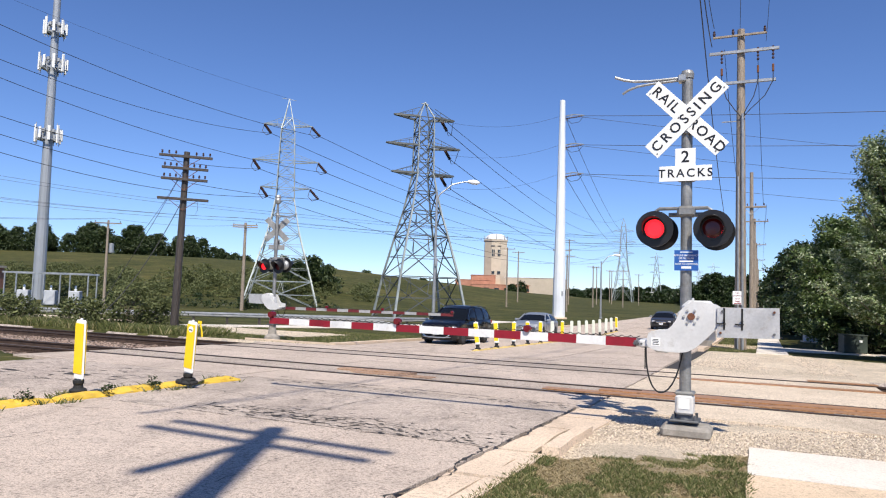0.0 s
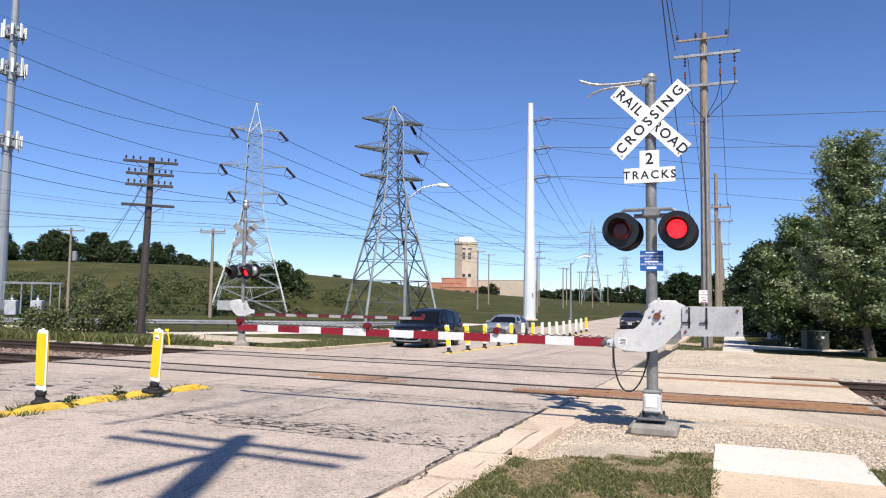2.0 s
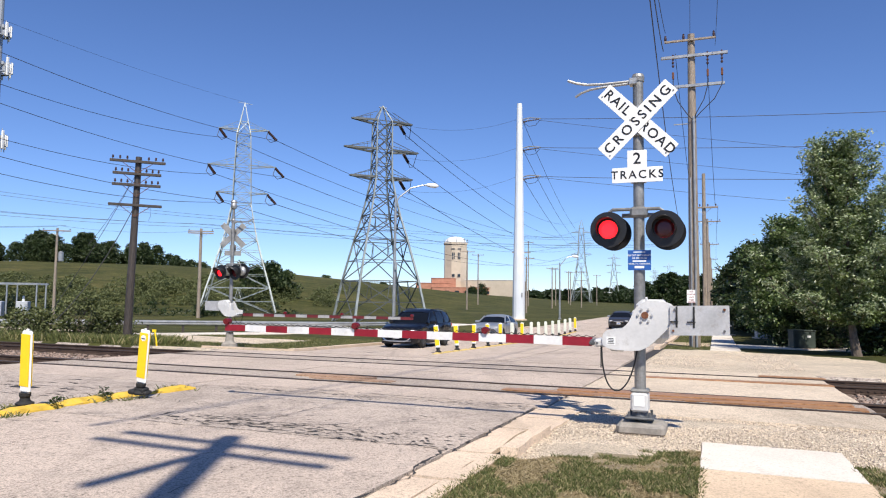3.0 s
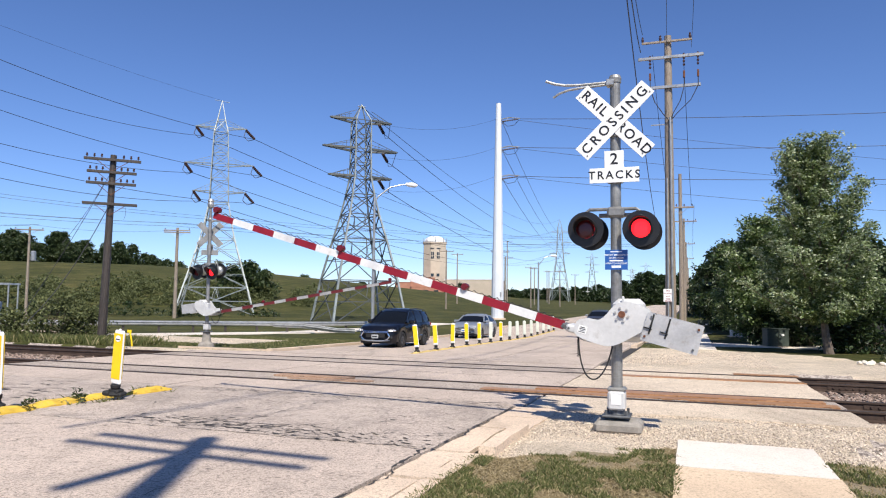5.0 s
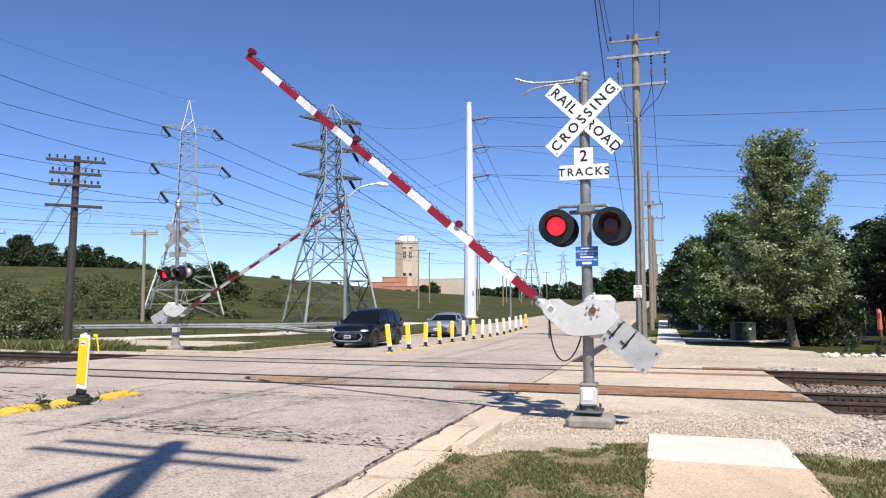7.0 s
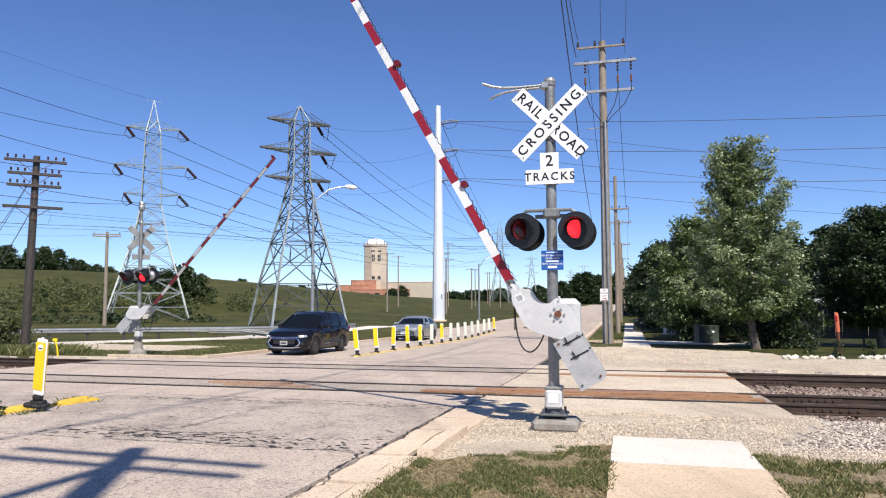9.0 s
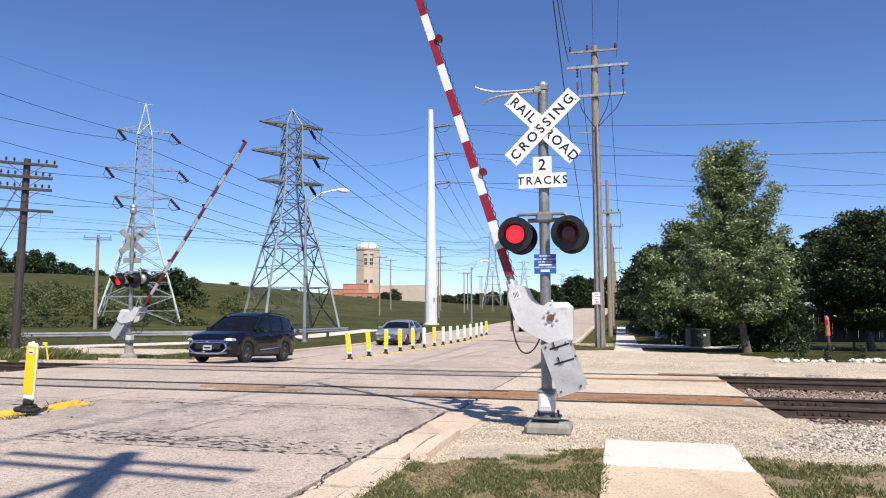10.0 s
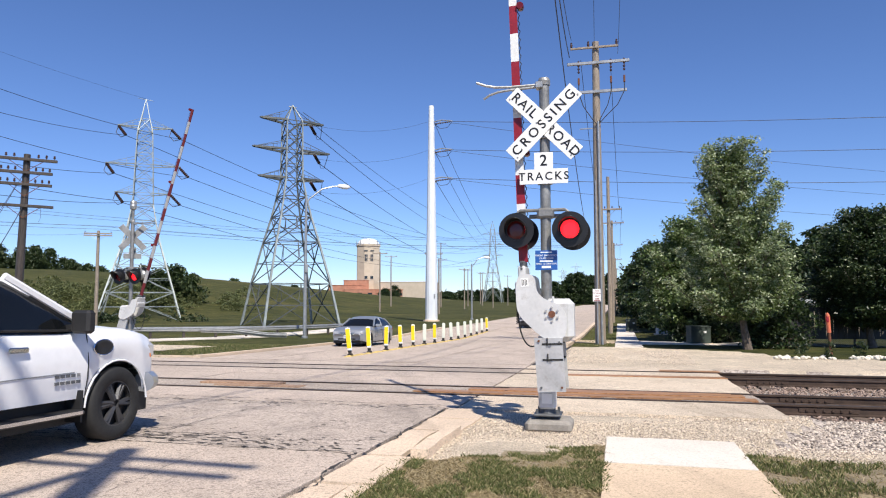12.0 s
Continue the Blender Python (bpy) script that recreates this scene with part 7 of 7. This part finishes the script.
ORANGE = plain("faded_orange_plastic", (0.62, 0.15, 0.07), 0.6, vary=0.12)
GREENBOX = plain("dark_green_cabinet_paint", (0.035, 0.05, 0.04), 0.6, vary=0.15, scale=3)
GREYBOX = plain("pale_grey_cabinet_paint", (0.45, 0.47, 0.50), 0.5, vary=0.08)
FENCE = plain("black_fence_slats", (0.022, 0.022, 0.022), 0.6, vary=0.25, scale=4)
LATTICE = plain("weathered_lattice", (0.20, 0.19, 0.17), 0.8, vary=0.2, scale=5)

marker = thing("marker_post", stand(18.8, 23.6, 0, -0.1) @ pose(0, 0, 0, 0, -3, 0), "faded orange plastic marker post by the stone bed", "marker post")
part("stake", lathe(B(), [(0.055, -0.1), (0.055, 1.45), (0.05, 1.47)], 12), RUST, marker)
part("sleeve", lathe(B(), [(0.075, 0.95), (0.075, 1.58), (0.06, 1.64), (0.0, 1.70)], 12), ORANGE, marker, "orange plastic sleeve")
part("flag_plate", box(B(), -0.07, -0.07, 1.45, 0.10, 0.02, 0.2, bevel=0.008), RED, marker)


def cabinet(x, y, w, d, h, paint_, label, turn):
    ob = thing("utility_cabinet", stand(x, y, turn, 0), label, "utility box", "utility boxes by the sidewalk")
    part("pad", box(B(), 0, 0, 0.0, w + 0.25, d + 0.25, 0.14, bevel=0.02), KERB, ob)
    part("body", box(B(), 0, 0, h / 2 + 0.06, w, d, h, bevel=0.03), paint_, ob)
    part("lid", box(B(), 0, 0, h + 0.06, w + 0.05, d + 0.05, 0.06, bevel=0.02), paint_, ob)
    part("door_seam", box(B(), 0, -d / 2 - 0.002, h * 0.5, 0.012, 0.006, h * 0.8), BLACK, ob)
    part("label_plate", box(B(), w * 0.2, -d / 2 - 0.003, h * 0.75, 0.14, 0.006, 0.1), WHITE, ob)


cabinet(19.0, 33.4, 1.0, 0.8, 0.85, GREENBOX, "dark green utility cabinet on a concrete pad", -10)
cabinet(23.6, 45.6, 1.5, 0.9, 1.1, GREYBOX, "pale grey utility cabinet in the shade", -15)
cabinet(22.9, 50.0, 0.7, 0.6, 0.9, GREENBOX, "small dark utility box by the sidewalk", -15)


def slat_fence():
    a, b = Vector((20.3, 31.0, 0)), Vector((33, 27.6, 0))
    d = (b - a).normalized()
    turn = math.degrees(math.atan2(d.y, d.x))
    ob = thing("fence", pose(0, 0, 0), "tall black slatted fence with a lattice foot", "fence")
    length = (b - a).length
    slat = None
    n = int(length / 0.105)
    for i in range(n):
        p = a + d * (i * 0.105)
        m = pose(p.x, p.y, gz(p.x, p.y), 0, 0, turn) @ pose(0, 0, 0, 0, rng.normal() * 0.4, 0)
        if slat is None:
            o = part("slat", box(B(), 0, 0, 1.12, 0.099, 0.02, 1.5), FENCE, ob, m=m)
            slat = o.data
        else:
            o = new("slat", slat)
            o.parent = ob
            o.matrix_basis = m
    for i in range(int(length / 2.4) + 1):
        p = a + d * (i * 2.4) + Vector((-d.y, d.x, 0)) * 0.06
        part("post", box(B(), 0, 0, 0.9, 0.09, 0.09, 2.0, bevel=0.01), FENCE, ob, m=pose(p.x, p.y, gz(p.x, p.y), 0, 0, turn))
    for z in (0.45, 1.75):
        mid = (a + b) / 2
        part("rail_bar", box(B(), 0, 0.03, z, length, 0.04, 0.07), FENCE, ob, m=pose(mid.x, mid.y, gz(mid.x, mid.y), 0, 0, turn))
    bm = B()
    for i in range(int(length / 0.09)):
        p = a + d * (i * 0.09)
        z = gz(p.x, p.y)
        for sg in (-1, 1):
            tube(bm, (p.x, p.y, z + 0.02), (p.x + d.x * sg * 0.36, p.y + d.y * sg * 0.36, z + 0.38), 0.008, seg=4, caps=False)
    tagged(part("lattice", bm, LATTICE, ob, "weathered lattice panel"), kind="stuff")
    shed = block("house", 33.5, 45, 9, 6, 2.2, TANWALL, "low house with a pale roof behind the fence", 0, 2, GREYBOX, -10)


slat_fence()


def substation():
    ob = thing("substation_frame", stand(-41, 71, 8, 0), "small grey steel substation frame behind the hedge", "substation")
    for x in (-4, -1.3, 1.3, 4):
        for y in (0, 2.5):
            part("post", box(B(), x, y, 1.7, 0.12, 0.12, 3.4), STEEL, ob)
    for y in (0, 2.5):
        part("beam", box(B(), 0, y, 3.4, 8.4, 0.15, 0.18), STEEL, ob)
    for x in (-2.6, 0, 2.4):
        part("transformer", box(B(), x, 1.2, 0.9, 1.1, 0.9, 1.5, bevel=0.06), GREYBOX, ob)
        part("bushing", lathe(B(), [(0.08, 1.6), (0.14, 1.75), (0.08, 1.9), (0.13, 2.05), (0.05, 2.2)], 10, pose(x, 1.2, 0)), WHITE, ob)


substation()

sign2 = thing("marker_post", sit(-19.9, 21.6, 20, 0), "short bent yellow flexible marker by the tracks", "marker post")
part("stake", pipe(B(), [(0, 0, 0), (-0.03, 0, 0.25), (-0.10, 0, 0.55)], 0.03, 6), YELLOW, sign2)
part("tip", box(B(), -0.12, 0, 0.58, 0.16, 0.02, 0.10), YELLOW, sign2)


# ---- road damage ----
def on_road(v, s, up):
    x, y = xy(v, s)
    return (x, y, gz(x, y) + up)


def crack(v0, s0, v1, s1, width, jitter, seed):
    """A jagged open crack as a dark ribbon sunk in the slab's surface."""
    r = random.Random(seed)
    n = max(6, int(math.hypot(v1 - v0, s1 - s0) / 0.07))
    bm = B()
    prev = None
    off = 0.0
    dv, ds = v1 - v0, s1 - s0
    ln = math.hypot(dv, ds)
    nv, nsn = -ds / ln, dv / ln
    for i in range(n + 1):
        f = i / n
        off = off * 0.8 + r.uniform(-jitter, jitter)
        w = width * 0.62 * max(0.08, r.uniform(-0.35, 1.25))
        v, s = v0 + dv * f + nv * off, s0 + ds * f + nsn * off
        a, b = bm.verts.new(on_road(v + nv * w, s + nsn * w, 0.034)), bm.verts.new(on_road(v - nv * w, s - nsn * w, 0.034))
        if prev:
            bm.faces.new((prev[1], b, a, prev[0]))
        prev = (a, b)
    return part("crack", bm, GAP, road)


for k, c in enumerate(((-2.45, 3.0, -2.42, 7.2, 0.035, 0.05), (-2.41, 7.2, -2.40, 10.8, 0.02, 0.025), (-7.9, 7.2, -2.5, 7.15, 0.016, 0.03), (-6.4, 7.7, -4.2, 7.9, 0.022, 0.07), (-6.9, 7.35, -4.6, 7.6, 0.024, 0.06),
                       (-5.2, 7.75, -3.3, 7.4, 0.024, 0.05), (-8.3, 9.0, -6.4, 8.6, 0.016, 0.05), (-5.6, 7.4, -2.6, 7.25, 0.026, 0.05), (-4.6, 7.5, -2.7, 7.9, 0.016, 0.05), (-5.34, 7.3, -5.3, 10.9, 0.014, 0.03), (-4.9, 7.5, -3.4, 8.9, 0.014, 0.05), (-7.5, 10.2, -5.4, 9.7, 0.015, 0.04),
                       (-6.0, 7.4, -5.0, 8.6, 0.02, 0.06), (-3.9, 9.4, -2.6, 8.4, 0.014, 0.05), (-8.4, 6.4, -6.2, 7.0, 0.012, 0.03), (-12.5, 9.0, -9.6, 9.6, 0.03, 0.06), (-13.2, 8.2, -10.5, 8.4, 0.022, 0.05),
                       (-6.8, 4.2, -6.6, 7.0, 0.008, 0.02), (-3.8, 4.4, -4.1, 7.0, 0.008, 0.02), (-8.0, 22.0, -3.0, 24.5, 0.018, 0.05), (-6.0, 21.0, -5.9, 30.0, 0.02, 0.03), (-4.0, 22.0, -3.5, 34.0, 0.02, 0.04), (-12.2, 21.5, -12, 32.0, 0.02, 0.03),
                       (-14.0, 24.0, -10.0, 23.8, 0.016, 0.04), (-9.4, 16.2, -3.2, 16.05, 0.02, 0.03), (-8.4, 11.4, -2.6, 11.2, 0.03, 0.03))):
    crack(*c, 500 + k)


def pothole(v, s, a, b, seed, material=GAP):
    r = random.Random(seed)
    bm = B()
    ring = []
    for i in range(16):
        k = 2 * math.pi * i / 16
        q = r.uniform(0.65, 1.15)
        ring.append(bm.verts.new(on_road(v + a * 0.75 * q * math.cos(k), s + b * 0.75 * q * math.sin(k), 0.0345)))
    bm.faces.new(ring)
    return part("pothole", bm, material, road)


for k, (v, s, a, b) in enumerate(((-6.56, 7.63, 0.16, 0.06), (-5.78, 7.32, 0.1, 0.04), (-5.5, 7.5, 0.1, 0.04), (-5.03, 7.46, 0.12, 0.05), (-4.7, 7.6, 0.08, 0.04), (-5.9, 7.55, 0.1, 0.03), (-4.31, 7.45, 0.09, 0.04), (-5.6, 8.1, 0.1, 0.03), (-6.1, 8.95, 0.07, 0.03), (-3.6, 8.9, 0.06, 0.03), (-11.2, 9.1, 0.5, 0.18), (-12.6, 8.8, 0.35, 0.12))):
    pothole(v, s, a, b, 700 + k)
chips = random.Random(77)
for k in range(170):
    v, s = -8.2 + 5.9 * chips.uniform(0, 1), 10.85 + chips.gauss(0, 0.12)
    pothole(v, s, chips.uniform(0.02, 0.09), chips.uniform(0.008, 0.025), 1000 + k)
for k in range(60):
    pothole(-13.6 + 4.2 * chips.uniform(0, 1), 8.2 + 2.4 * chips.uniform(0, 1), chips.uniform(0.03, 0.2), chips.uniform(0.01, 0.05), 1300 + k)
for k in range(90):
    pothole(-13.5 + 11 * chips.uniform(0, 1), 21.0 + 6.0 * chips.uniform(0, 1) ** 2, chips.uniform(0.03, 0.14), chips.uniform(0.012, 0.04), 1500 + k)
for k in range(260):
    f = chips.uniform(0, 1)
    pothole(-6.9 + 4.4 * f, 7.28 + abs(chips.gauss(0, 0.42)) + 0.12 * math.sin(f * 6), chips.uniform(0.015, 0.075), chips.uniform(0.008, 0.03), 800 + k)


# ---- moving things ----
ARM_NEAR = ((0, 0.35), (3.3, 0.35), (3.7, 1.4), (4.8, 13.5), (5.5, 22.6), (6.5, 34.6), (7.2, 42.3), (8.0, 51.0), (8.8, 59.4), (9.5, 66.4), (10.5, 78.4), (11.0, 83.5), (11.5, 86.8), (12, 88.2))
ARM_FAR = ((0, 0), (4.0, 0), (4.4, 2.0), (5.5, 16.0), (6.5, 25.5), (8.0, 39.0), (9.5, 51.2), (10.5, 60.0), (12, 74.0))


def drive(car, wheels, radius, rows, v, turn, dz=0.03):
    """Moves a car along the road; rows are seconds and the front axle's distance. Wheels roll with it."""
    path = []
    for t, s in rows:
        x, y = xy(v, s)
        slope = math.degrees(math.atan2(gz(*xy(v, s + 1.5)) - gz(*xy(v, s - 1.5)), 3.0))
        path.append((t, pose(x, y, gz(x, y) + dz, 0, 0, turn) @ pose(0, 0, 0, 0, slope if turn > 100 else -slope, 0)))
    walk(car, path)
    for w in wheels:
        at = w.matrix_basis.translation.copy()
        base, done, spin = rows[0][1], [], 0.0
        for (t0, s0), (t1, s1) in zip(rows, rows[1:]):
            n = max(1, math.ceil(abs(s1 - s0) / radius / radians(75)))
            for i in range(n):
                f = i / n
                done.append((t0 + (t1 - t0) * f, pose(*at, 0, math.degrees(abs(s0 + (s1 - s0) * f - base) / radius), 0)))
        done.append((rows[-1][0], pose(*at, 0, math.degrees(abs(rows[-1][1] - base) / radius), 0)))
        walk(w, done)


SUV_ROWS = ((0, 28.5), (7.4, 28.5), (7.8, 28.3), (8.4, 27.4), (8.8, 26.45), (9.0, 25.75), (9.5, 23.85), (10.0, 21.1), (10.5, 17.95), (11.0, 14.6), (11.4, 11.8), (12.0, 7.4))
SEDAN_ROWS = ((0, 41.2), (8.6, 41.2), (9.0, 41.0), (9.5, 40.3), (10.5, 38.6), (11.0, 37.4), (12.0, 33.2))
TRUCK_ROWS = ((0, 0.6), (9.9, 0.6), (10.4, 1.5), (11.0, 3.9), (11.5, 5.58), (12.0, 7.2))


def motions():
    for ob, near, at in gate_arms:
        walk(ob, [(t, pose(*at, 0, a, 0)) for t, a in (ARM_NEAR if near else ARM_FAR)])
    for loop in loop_cables:
        walk(loop, [(t, pose(float(np.interp(a, (0, 60, 88), (0, -0.02, 0.10))), 0, float(np.interp(a, (0, 30, 60, 88), (0, 0.24, 0.47, 0.55))))) for t, a in ARM_NEAR])
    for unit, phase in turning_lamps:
        # blinking imitated: one face of the unit glows, the other is dark; it swings half a turn at each change
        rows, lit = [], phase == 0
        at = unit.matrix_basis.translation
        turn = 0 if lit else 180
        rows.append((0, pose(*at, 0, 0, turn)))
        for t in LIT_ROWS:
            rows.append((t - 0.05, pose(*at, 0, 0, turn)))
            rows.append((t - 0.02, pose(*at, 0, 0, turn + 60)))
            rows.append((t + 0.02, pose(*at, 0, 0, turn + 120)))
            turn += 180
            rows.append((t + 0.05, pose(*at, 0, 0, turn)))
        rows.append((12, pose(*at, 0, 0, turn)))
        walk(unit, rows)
    for (car, wheels, radius), rows, v, turn in zip(moving_cars, (SUV_ROWS, SEDAN_ROWS, None, TRUCK_ROWS), (-12.5, -12.6, 0, -6.47), (246.5, 246.5, 0, 66.5)):
        if rows:
            drive(car, wheels, radius, rows, v, turn)


motions()
